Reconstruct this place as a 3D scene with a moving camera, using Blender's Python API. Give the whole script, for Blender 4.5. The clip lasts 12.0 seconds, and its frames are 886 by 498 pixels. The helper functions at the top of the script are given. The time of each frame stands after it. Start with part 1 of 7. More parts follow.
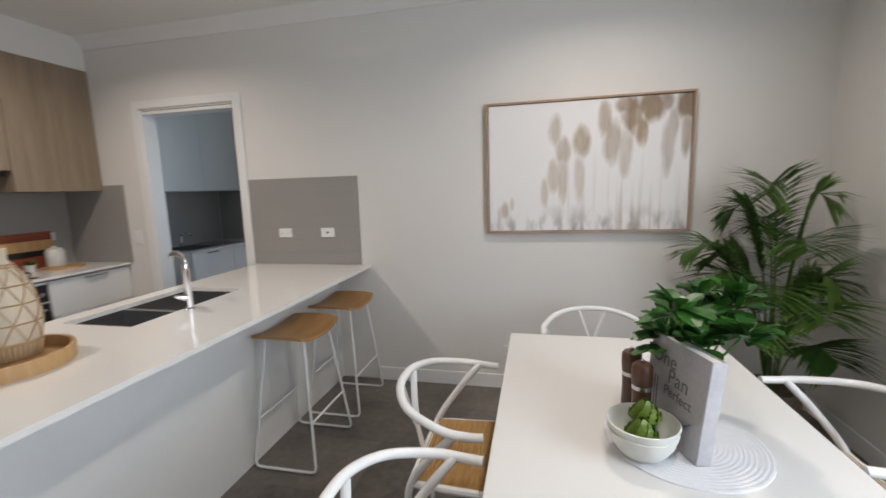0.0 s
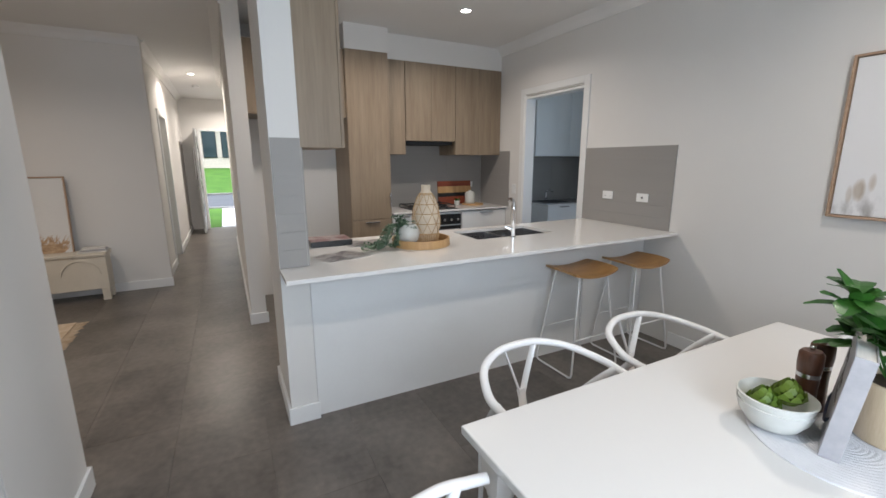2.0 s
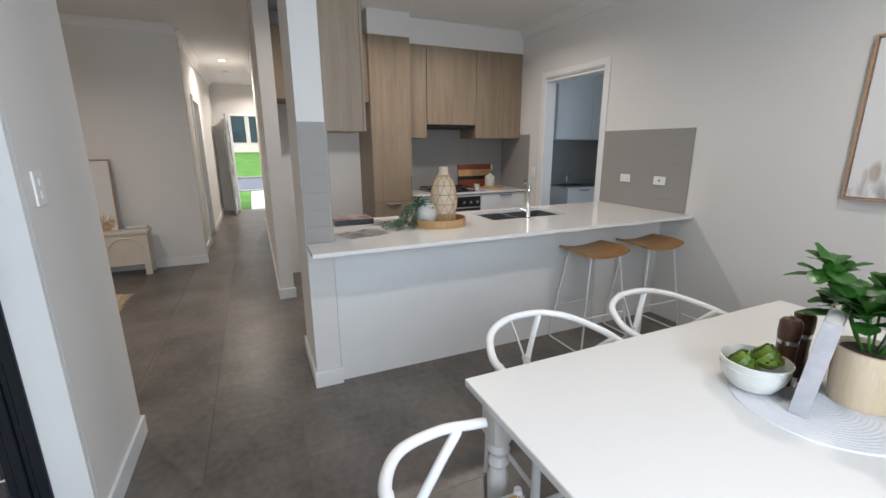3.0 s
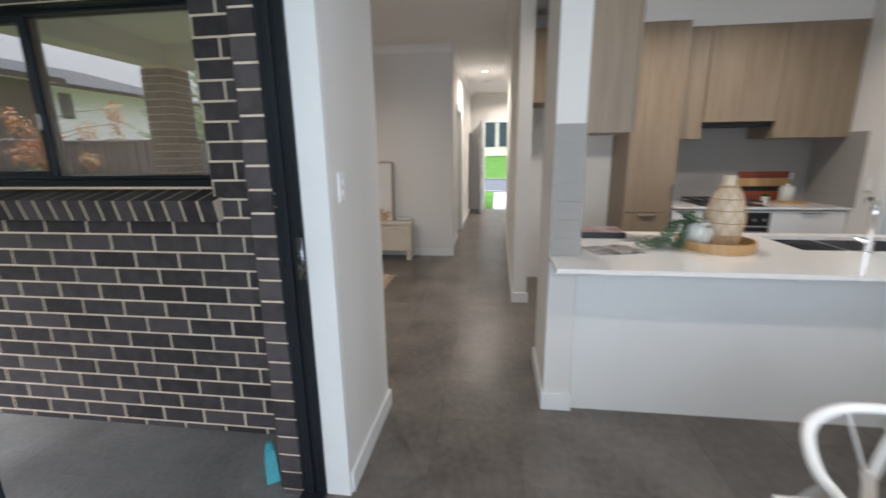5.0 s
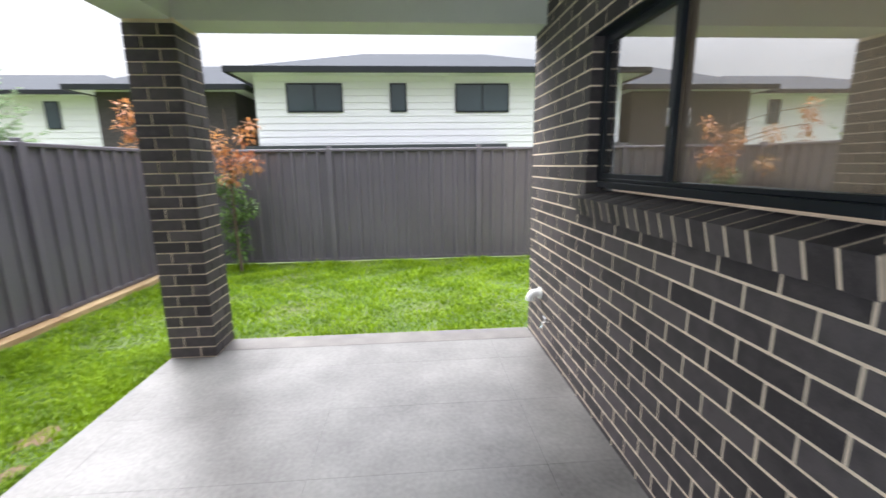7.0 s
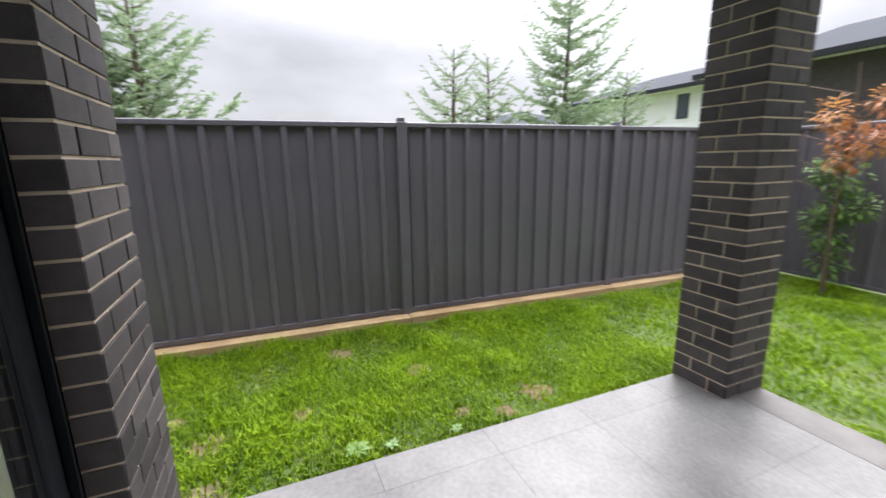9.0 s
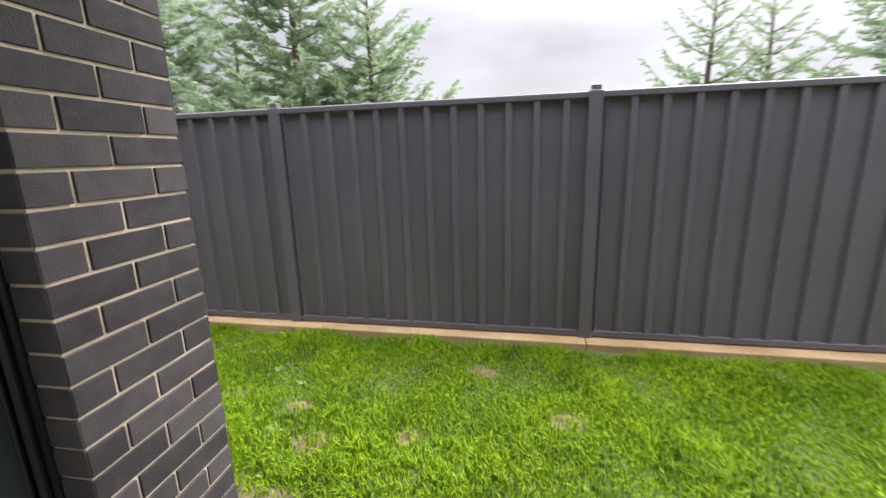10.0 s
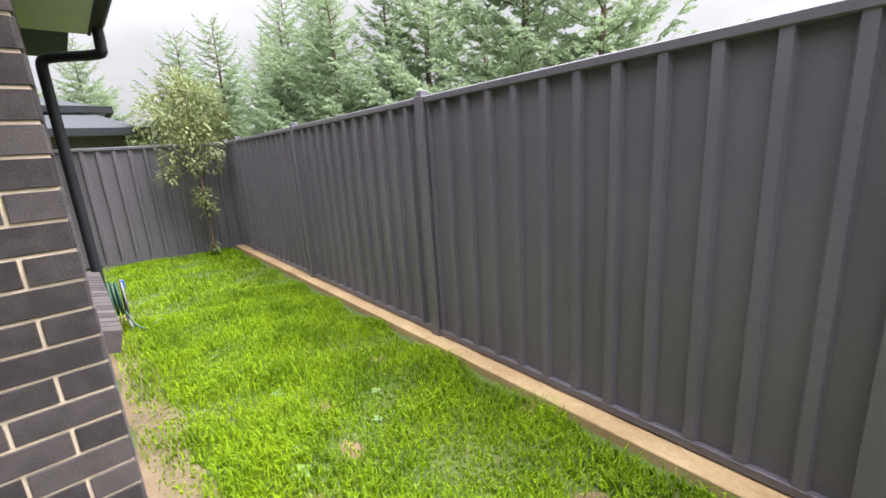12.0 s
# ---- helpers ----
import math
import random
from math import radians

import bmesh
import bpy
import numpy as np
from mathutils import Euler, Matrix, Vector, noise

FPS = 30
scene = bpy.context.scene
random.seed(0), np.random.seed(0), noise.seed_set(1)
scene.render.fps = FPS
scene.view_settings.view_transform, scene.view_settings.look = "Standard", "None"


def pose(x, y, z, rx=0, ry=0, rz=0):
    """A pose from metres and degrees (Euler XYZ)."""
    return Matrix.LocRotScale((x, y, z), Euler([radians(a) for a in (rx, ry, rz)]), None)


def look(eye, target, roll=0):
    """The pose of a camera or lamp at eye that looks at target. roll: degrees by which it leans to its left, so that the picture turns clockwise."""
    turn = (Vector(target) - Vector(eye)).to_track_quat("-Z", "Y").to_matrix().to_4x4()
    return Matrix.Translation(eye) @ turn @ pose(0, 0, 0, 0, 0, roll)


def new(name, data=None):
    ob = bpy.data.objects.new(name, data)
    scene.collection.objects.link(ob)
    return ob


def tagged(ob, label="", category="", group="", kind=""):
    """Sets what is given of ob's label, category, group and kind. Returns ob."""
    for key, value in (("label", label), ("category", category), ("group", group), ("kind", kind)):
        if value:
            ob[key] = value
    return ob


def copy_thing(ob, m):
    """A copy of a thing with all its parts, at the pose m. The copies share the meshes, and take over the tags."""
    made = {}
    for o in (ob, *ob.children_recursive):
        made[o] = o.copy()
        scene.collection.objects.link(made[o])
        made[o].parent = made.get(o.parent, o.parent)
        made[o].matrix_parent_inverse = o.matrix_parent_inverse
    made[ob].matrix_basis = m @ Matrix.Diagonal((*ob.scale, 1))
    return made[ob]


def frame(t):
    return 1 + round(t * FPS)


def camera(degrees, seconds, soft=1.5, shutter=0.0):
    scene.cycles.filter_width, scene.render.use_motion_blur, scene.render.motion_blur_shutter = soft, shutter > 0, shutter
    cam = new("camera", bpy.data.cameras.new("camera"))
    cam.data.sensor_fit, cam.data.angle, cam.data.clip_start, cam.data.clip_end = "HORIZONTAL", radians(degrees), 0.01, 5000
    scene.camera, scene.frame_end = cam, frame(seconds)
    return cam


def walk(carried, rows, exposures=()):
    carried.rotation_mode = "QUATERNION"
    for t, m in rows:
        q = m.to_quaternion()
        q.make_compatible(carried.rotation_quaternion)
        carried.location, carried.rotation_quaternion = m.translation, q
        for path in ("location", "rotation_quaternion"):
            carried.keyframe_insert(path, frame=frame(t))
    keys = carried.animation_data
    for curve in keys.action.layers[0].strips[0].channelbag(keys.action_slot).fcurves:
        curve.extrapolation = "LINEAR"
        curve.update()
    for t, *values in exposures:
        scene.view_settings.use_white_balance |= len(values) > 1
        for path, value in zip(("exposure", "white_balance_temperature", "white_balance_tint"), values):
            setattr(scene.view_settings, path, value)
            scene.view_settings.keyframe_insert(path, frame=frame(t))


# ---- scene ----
cam = camera(93.4, 12.0, shutter=0.3)
METRES, EYE, TILT, LEAN, TURN = 5.7, 1.5, 0.0, 0.0, 12.8
ROWS = [
    (0.0, 0.0, 0.0, 0.0, -0.25, -8.19, 1.76),
    (0.5, 0.0309, -0.0163, -0.0035, 15.97, -9.57, 0.82),
    (1.0, 0.0616, -0.0407, -0.0024, 31.63, -10.46, 0.58),
    (1.5, 0.1025, -0.0498, -0.0013, 43.52, -11.1, 0.36),
    (2.0, 0.1313, -0.06, 0.0003, 49.97, -11.91, 0.14),
    (2.5, 0.15, -0.0704, -0.0011, 52.0, -13.21, 0.16),
    (4.5, 0.1639, -0.0582, -0.0016, 69.48, -13.96, 0.68),
    (5.0, 0.1145, -0.0695, -0.0008, 84.54, -13.27, 0.68),
    (5.5, 0.06, -0.0759, -0.0014, 104.24, -12.35, 1.31),
    (6.0, 0.0118, -0.0836, 0.004, 123.44, -11.75, 1.22),
    (6.5, -0.0251, -0.1129, 0.0017, 143.63, -11.62, 1.0),
    (7.0, -0.0495, -0.1294, -0.0042, 162.91, -11.4, 0.77),
    (7.5, -0.063, -0.1572, -0.004, 181.89, -11.47, 0.41),
    (9.5, -0.0245, -0.3422, -0.0201, 250.71, -12.35, 1.25),
    (10.0, 0.0225, -0.4068, -0.0238, 266.42, -12.82, 1.61),
    (10.5, 0.0825, -0.4548, -0.0235, 281.38, -12.96, 2.02),
    (11.0, 0.1397, -0.4942, -0.0213, 295.65, -12.61, 2.73),
    (11.5, 0.1822, -0.5319, -0.0191, 306.33, -12.45, 4.0),
    (12.0, 0.2124, -0.54, -0.0197, 305.06, -13.45, 3.79),
]
SKY, ZENITH, SUN, LAMP, WINDOW = 0.12, 17.0, 1.8, 8.2, 29.0
walk(cam, [(t, pose(0, 0, EYE, TILT, LEAN, TURN) @ pose(METRES * x, METRES * y, METRES * z, 90 + pitch, roll, yaw)) for t, x, y, z, yaw, pitch, roll in ROWS],
     [(0.0, 0.66, 6300, 13), (2.5, 0.68, 6050, 12), (4.5, 0.68, 6100, 13), (5.5, 0.93, 6000, 11), (6.1, 0.95, 6450, 13), (7.0, 0.97, 6250, 13), (7.5, 0.78, 6150, 12), (9.5, 0.73, 6300, 15), (10.5, 1.01, 6400, 15), (12.0, 1.10, 6450, 15)])

# ---- world and large lights ----
world = bpy.data.worlds.new("overcast_sky")
scene.world = world
world.use_nodes = True
wn, wl = world.node_tree.nodes, world.node_tree.links
sky = wn.new("ShaderNodeTexSky")
sky.sky_type = "NISHITA"
sky.sun_disc = False
sky.sun_elevation, sky.sun_rotation = radians(52), radians(140)
grey = wn.new("ShaderNodeHueSaturation")
grey.inputs["Saturation"].default_value = 0.10
wl.new(sky.outputs[0], grey.inputs["Color"])
wtc = wn.new("ShaderNodeTexCoord")
wmap = wn.new("ShaderNodeMapping")
wmap.inputs["Scale"].default_value = (1, 1, 2.6)
wl.new(wtc.outputs["Generated"], wmap.inputs[0])
cloud = wn.new("ShaderNodeTexNoise")
cloud.inputs["Scale"].default_value, cloud.inputs["Detail"].default_value = 2.4, 7
wl.new(wmap.outputs[0], cloud.inputs["Vector"])
cramp = wn.new("ShaderNodeMapRange")
cramp.inputs[1].default_value, cramp.inputs[2].default_value = 0.33, 0.68
cramp.inputs[3].default_value, cramp.inputs[4].default_value = 0.72, 1.06
wl.new(cloud.outputs[0], cramp.inputs[0])
wmul = wn.new("ShaderNodeVectorMath")
wmul.operation = "SCALE"
wl.new(grey.outputs[0], wmul.inputs[0])
wl.new(cramp.outputs[0], wmul.inputs["Scale"])
# an overcast sky grows brighter towards the zenith
wsep = wn.new("ShaderNodeSeparateXYZ")
wl.new(wtc.outputs["Generated"], wsep.inputs[0])
wpow = wn.new("ShaderNodeMath")
wpow.operation, wpow.use_clamp = "POWER", False
wclamp = wn.new("ShaderNodeClamp")
wl.new(wsep.outputs[2], wclamp.inputs[0])
wl.new(wclamp.outputs[0], wpow.inputs[0])
wpow.inputs[1].default_value = 3.0
wgrow = wn.new("ShaderNodeMath")
wgrow.operation = "MULTIPLY_ADD"
wl.new(wpow.outputs[0], wgrow.inputs[0])
wgrow.inputs[1].default_value, wgrow.inputs[2].default_value = ZENITH, 0.59
wfin = wn.new("ShaderNodeVectorMath")
wfin.operation = "SCALE"
wl.new(wmul.outputs[0], wfin.inputs[0])
wl.new(wgrow.outputs[0], wfin.inputs["Scale"])
wl.new(wfin.outputs[0], wn["Background"].inputs[0])
wn["Background"].inputs[1].default_value = SKY
sun = new("sun", bpy.data.lights.new("sun", "SUN"))
sun.data.energy, sun.data.angle, sun.data.color = SUN, radians(40), (1.0, 0.96, 0.9)
sun.matrix_world = look((0, 0, 0), (-0.35, 0.42, -0.85))


def downlight_lamp(x, y, z, watts):
    """The light of one recessed lamp."""
    ob = new("downlight_beam", bpy.data.lights.new("downlight_beam", "AREA"))
    ob.data.shape, ob.data.size, ob.data.energy, ob.data.color = "DISK", 0.12, watts, (1.0, 0.88, 0.74)
    ob.data.spread = radians(150)
    ob.matrix_world = look((x, y, z), (x, y + 0.0001, 0))
    return ob


# ---- materials ----
def mat(name, color, rough=0.5, metal=0.0, var=0.12, scale=6.0, bump=0.0, bscale=60.0, spec=0.5, rand=0.0, color2=None, stretch=(1, 1, 1), wave=None, coat=0.0, mid=0.5, trans=0.0, placed=False, island=0.0):
    """A surface with two scales of variation: broad stains and fine grain, and fine relief."""
    m = bpy.data.materials.new(name)
    m.use_nodes = True
    n, l = m.node_tree.nodes, m.node_tree.links
    p = n["Principled BSDF"]
    p.inputs["Roughness"].default_value, p.inputs["Metallic"].default_value = rough, metal
    p.inputs["Specular IOR Level"].default_value = spec
    p.inputs["Coat Weight"].default_value = coat
    tc = n.new("ShaderNodeTexCoord")
    mp = n.new("ShaderNodeMapping")
    mp.inputs["Scale"].default_value = stretch
    l.new(n.new("ShaderNodeNewGeometry").outputs["Position"] if placed else tc.outputs["Object"], mp.inputs[0])
    if rand and not placed:
        oin = n.new("ShaderNodeObjectInfo")
        cxyz = n.new("ShaderNodeCombineXYZ")
        for k, f in enumerate((37.0, 71.0, 53.0)):
            mu = n.new("ShaderNodeMath")
            mu.operation = "MULTIPLY"
            mu.inputs[1].default_value = f
            l.new(oin.outputs["Random"], mu.inputs[0])
            l.new(mu.outputs[0], cxyz.inputs[k])
        l.new(cxyz.outputs[0], mp.inputs["Location"])
    big = n.new("ShaderNodeTexNoise")
    big.inputs["Scale"].default_value, big.inputs["Detail"].default_value = scale, 5
    l.new(mp.outputs[0], big.inputs["Vector"])
    fine = n.new("ShaderNodeTexNoise")
    fine.inputs["Scale"].default_value, fine.inputs["Detail"].default_value = bscale, 3
    l.new(mp.outputs[0], fine.inputs["Vector"])
    mixn = n.new("ShaderNodeMix")
    mixn.data_type = "FLOAT"
    mixn.inputs[0].default_value = 0.35
    l.new(big.outputs[0], mixn.inputs[2])
    l.new(fine.outputs[0], mixn.inputs[3])
    fac = mixn.outputs[0]
    if rand:
        oi = n.new("ShaderNodeObjectInfo")
        add = n.new("ShaderNodeMath")
        add.operation = "MULTIPLY_ADD"
        add.inputs[1].default_value = rand
        l.new(oi.outputs["Random"], add.inputs[0])
        sub = n.new("ShaderNodeMath")
        sub.operation = "SUBTRACT"
        sub.inputs[1].default_value = rand / 2
        l.new(fac, add.inputs[2])
        l.new(add.outputs[0], sub.inputs[0])
        fac = sub.outputs[0]
    if island:
        isl_ = n.new("ShaderNodeMath")
        isl_.operation = "MULTIPLY_ADD"
        isl_.inputs[1].default_value = island
        l.new(n.new("ShaderNodeNewGeometry").outputs["Random Per Island"], isl_.inputs[0])
        off = n.new("ShaderNodeMath")
        off.operation = "SUBTRACT"
        off.inputs[1].default_value = island / 2
        l.new(fac, isl_.inputs[2])
        l.new(isl_.outputs[0], off.inputs[0])
        fac = off.outputs[0]
    ramp = n.new("ShaderNodeValToRGB")
    c2 = color2 or [c * (1 + var) for c in color]
    c1 = color if color2 else [c * (1 - var) for c in color]
    ramp.color_ramp.elements[0].position, ramp.color_ramp.elements[1].position = mid - 0.2, mid + 0.2
    ramp.color_ramp.elements[0].color, ramp.color_ramp.elements[1].color = (*c1, 1), (*c2, 1)
    l.new(fac, ramp.inputs[0])
    l.new(ramp.outputs[0], p.inputs["Base Color"])
    if bump:
        b = n.new("ShaderNodeBump")
        b.inputs["Strength"].default_value, b.inputs["Distance"].default_value = bump, 0.004
        l.new(fine.outputs[0], b.inputs["Height"])
        l.new(b.outputs[0], p.inputs["Normal"])
    if trans:
        tl = n.new("ShaderNodeBsdfTranslucent")
        ms = n.new("ShaderNodeMixShader")
        ms.inputs[0].default_value = trans
        l.new(ramp.outputs[0], tl.inputs["Color"])
        l.new(p.outputs[0], ms.inputs[1])
        l.new(tl.outputs[0], ms.inputs[2])
        l.new(ms.outputs[0], n["Material Output"].inputs["Surface"])
    rr = n.new("ShaderNodeMapRange")
    rr.inputs[3].default_value, rr.inputs[4].default_value = max(0.02, rough * 0.85), min(1, rough * 1.15)
    l.new(big.outputs[0], rr.inputs[0])
    l.new(rr.outputs[0], p.inputs["Roughness"])
    return m


def glass(name, tint=(1, 1, 1), rough=0.0):
    m = bpy.data.materials.new(name)
    m.use_nodes = True
    p = m.node_tree.nodes["Principled BSDF"]
    p.inputs["Base Color"].default_value = (*tint, 1)
    p.inputs["Transmission Weight"].default_value, p.inputs["Roughness"].default_value, p.inputs["IOR"].default_value = 1.0, rough, 1.45
    return m


def glow(name, color, strength):
    m = bpy.data.materials.new(name)
    m.use_nodes = True
    p = m.node_tree.nodes["Principled BSDF"]
    p.inputs["Emission Color"].default_value, p.inputs["Emission Strength"].default_value = (*color, 1), strength
    return m


M_WALL = mat("wall_paint", (0.74, 0.72, 0.69), 0.75, var=0.02, scale=2, bump=0.04, bscale=220)
M_CEIL = mat("ceiling_paint", (0.78, 0.77, 0.75), 0.85, var=0.02, scale=2, bump=0.03, bscale=200)
M_TRIM = mat("gloss_trim_paint", (0.80, 0.80, 0.79), 0.32, var=0.02, scale=4)
M_FLOOR = mat("vinyl_floor", (0.066, 0.056, 0.047), 0.33, scale=2.6, bump=0.04, bscale=22, color2=(0.200, 0.174, 0.150), rand=0.10, placed=True, spec=0.6)
M_CONC = mat("concrete", (0.085, 0.081, 0.077), 0.40, scale=2.3, bump=0.08, bscale=40, color2=(0.203, 0.197, 0.188), rand=0.05, placed=True, spec=0.5)
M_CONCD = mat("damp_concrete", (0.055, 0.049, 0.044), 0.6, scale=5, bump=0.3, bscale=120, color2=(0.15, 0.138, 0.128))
M_BRICK = mat("charcoal_brick", (0.034, 0.028, 0.030), 0.80, scale=16, bump=0.45, bscale=210, color2=(0.092, 0.078, 0.079), rand=0.40)
M_MORTAR = mat("cream_mortar", (0.80, 0.66, 0.51), 0.9, var=0.12, scale=14, bump=0.5, bscale=160)
M_FRAME = mat("charcoal_aluminium", (0.012, 0.015, 0.020), 0.40, metal=0.0, var=0.1, scale=10, bump=0.02, spec=0.3)
M_FENCE = mat("charcoal_steel_fence", (0.101, 0.093, 0.110), 0.38, scale=1.2, bump=0.03, bscale=40, color2=(0.135, 0.124, 0.144))
M_SLEEPER = mat("treated_pine", (0.24, 0.135, 0.060), 0.88, scale=3.5, bump=0.45, bscale=42, color2=(0.47, 0.345, 0.185), stretch=(0.8, 1.5, 1.5), rand=0.15)
M_SOIL = mat("lawn_soil", (0.050, 0.095, 0.010), 0.95, scale=1.6, bump=0.8, bscale=45, color2=(0.115, 0.105, 0.045), mid=0.60)
M_SOFFIT = mat("painted_soffit", (0.68, 0.70, 0.65), 0.7, var=0.03, scale=3)
M_STONE = mat("white_stone_bench", (0.80, 0.785, 0.76), 0.16, var=0.008, scale=30, bscale=180, coat=0.2)
M_WHITE = mat("white_satin_paint", (0.79, 0.79, 0.78), 0.35, var=0.02, scale=5)
M_TABLE = glow("white_table_paint", (0, 0, 0), 0.0)
M_TABLE.node_tree.nodes["Principled BSDF"].inputs["Base Color"].default_value = (0.68, 0.67, 0.65, 1)
M_TABLE.node_tree.nodes["Principled BSDF"].inputs["Roughness"].default_value = 0.36
M_CHAIR = mat("white_lacquer", (0.82, 0.82, 0.82), 0.25, var=0.02, scale=8)
M_OAK = mat("oak_laminate", (0.215, 0.158, 0.105), 0.48, scale=5, bump=0.06, bscale=26, color2=(0.320, 0.247, 0.172), stretch=(3, 3, 0.22))
M_OAKD = mat("stool_oak", (0.30, 0.155, 0.050), 0.42, scale=5, bump=0.06, bscale=24, color2=(0.46, 0.26, 0.10), stretch=(4, 0.5, 4))
M_RUSH = mat("paper_cord", (0.38, 0.21, 0.065), 0.8, scale=12, bump=0.7, bscale=150, color2=(0.62, 0.40, 0.17), stretch=(1, 6, 1))
M_TILE = mat("grey_tile", (0.320, 0.304, 0.286), 0.48, var=0.025, scale=3, rand=0.015, spec=0.3, stretch=(0.4, 0.4, 6))
M_GROUT = mat("grey_grout", (0.335, 0.32, 0.30), 0.85, var=0.04, scale=20)
M_STEEL = mat("brushed_steel", (0.55, 0.55, 0.56), 0.25, metal=1.0, var=0.06, scale=30, stretch=(1, 12, 1))
M_CHROME = mat("chrome", (0.8, 0.8, 0.81), 0.07, metal=1.0, var=0.02, scale=10)
M_BLACK = mat("black_enamel", (0.012, 0.012, 0.013), 0.3, var=0.15, scale=20)
# iron of the trivets, and the painted shade under cabinets and in a sink
M_IRONSHADE = mat("cast_iron_and_shade", (0.02, 0.02, 0.021), 0.65, var=0.2, scale=40, bump=0.2)
M_PLAS = mat("white_plastic", (0.80, 0.80, 0.79), 0.3, var=0.01, scale=5)
M_CREAM = mat("cream_lacquer", (0.66, 0.60, 0.50), 0.45, var=0.05, scale=5)
M_LEAF = mat("glossy_leaf", (0.020, 0.085, 0.012), 0.38, scale=7, color2=(0.065, 0.20, 0.028), rand=0.3, trans=0.2)
M_PALM = mat("palm_leaf", (0.040, 0.105, 0.018), 0.42, scale=5, color2=(0.135, 0.240, 0.050), rand=0.45, trans=0.35, island=0.2)
M_GRASS = mat("grass_blades", (0.078, 0.155, 0.002), 0.6, scale=2.4, bscale=11, color2=(0.262, 0.405, 0.006), spec=0.2, trans=0.30, island=0.32)
M_DIRT = mat("bare_dirt", (0.16, 0.105, 0.06), 0.95, var=0.3, scale=8, bump=0.8, bscale=60)
M_CONIF = mat("conifer_needles", (0.215, 0.290, 0.175), 0.8, scale=0.9, bscale=6, color2=(0.345, 0.430, 0.260), spec=0.08, trans=0.46, island=0.15)
M_BARK = mat("bark", (0.10, 0.070, 0.045), 0.9, var=0.3, scale=12, bump=0.8, bscale=50, stretch=(1, 1, 0.25))
M_CLAD = mat("white_weatherboard", (0.80, 0.80, 0.81), 0.55, var=0.02, scale=2)
M_ROOF = mat("grey_roof_tiles", (0.058, 0.062, 0.069), 0.95, var=0.12, scale=1.5, bscale=12, spec=0.04)
M_GUTTER = mat("dark_gutter", (0.022, 0.024, 0.028), 0.5, var=0.1, scale=5, spec=0.2)
M_PANE = mat("far_window_glass", (0.035, 0.055, 0.065), 0.05, var=0.2, scale=0.7, spec=0.8)
M_GLASS = glass("clear_glass", (0.97, 0.99, 0.98))
M_COATED = glass("coated_window_glass", (0.95, 0.96, 0.95))
mn, mlk = M_COATED.node_tree.nodes, M_COATED.node_tree.links
sheen, blendn = mn.new("ShaderNodeBsdfGlossy"), mn.new("ShaderNodeMixShader")
sheen.inputs["Roughness"].default_value, blendn.inputs[0].default_value = 0.01, 0.40
mlk.new(mn["Principled BSDF"].outputs[0], blendn.inputs[1])
mlk.new(sheen.outputs[0], blendn.inputs[2])
mlk.new(blendn.outputs[0], mn["Material Output"].inputs["Surface"])
M_LAMP = glow("lamp_diffuser", (1.0, 0.93, 0.82), 14)


# ---- mesh tools ----
def bm_box(bm, x0, x1, y0, y1, z0, z1, bev=0.0, seg=2):
    vs = [bm.verts.new(v) for v in ((x0, y0, z0), (x1, y0, z0), (x1, y1, z0), (x0, y1, z0), (x0, y0, z1), (x1, y0, z1), (x1, y1, z1), (x0, y1, z1))]
    fs = [bm.faces.new([vs[i] for i in q]) for q in ((0, 3, 2, 1), (4, 5, 6, 7), (0, 1, 5, 4), (1, 2, 6, 5), (2, 3, 7, 6), (3, 0, 4, 7))]
    if bev:
        bmesh.ops.bevel(bm, geom=list({e for f in fs for e in f.edges}), offset=bev, segments=seg, affect="EDGES", profile=0.5)
    return bm


def box(x0, x1, y0, y1, z0, z1, bev=0.0, seg=2):
    return bm_box(bmesh.new(), x0, x1, y0, y1, z0, z1, bev, seg)


def bm_tube(bm, pts, r, seg=8, closed=False, flat=1.0):
    """A round bar swept along pts; r is one radius or one for each point."""
    pts = [Vector(p) for p in pts]
    n = len(pts)
    rs = [r] * n if isinstance(r, (int, float)) else list(r)
    rings, prev = [], None
    for i, p in enumerate(pts):
        a = pts[i - 1] if (i or closed) else p
        b = pts[(i + 1) % n] if (i < n - 1 or closed) else p
        d = (b - a).normalized()
        if prev is None:
            side = d.cross(Vector((0, 0, 1)))
            side = side.normalized() if side.length > 1e-3 else Vector((1, 0, 0))
        else:
            side = (prev - d * prev.dot(d)).normalized()
        prev = side
        up = side.cross(d)
        rings.append([bm.verts.new(p + (side * math.cos(k * math.tau / seg) + up * math.sin(k * math.tau / seg) * flat) * rs[i]) for k in range(seg)])
    for i in range(n if closed else n - 1):
        a, b = rings[i], rings[(i + 1) % n]
        for k in range(seg):
            bm.faces.new((a[k], a[(k + 1) % seg], b[(k + 1) % seg], b[k]))
    if not closed:
        bm.faces.new(rings[0][::-1])
        bm.faces.new(rings[-1])
    return bm


def tube(pts, r, seg=8, closed=False, flat=1.0):
    return bm_tube(bmesh.new(), pts, r, seg, closed, flat)


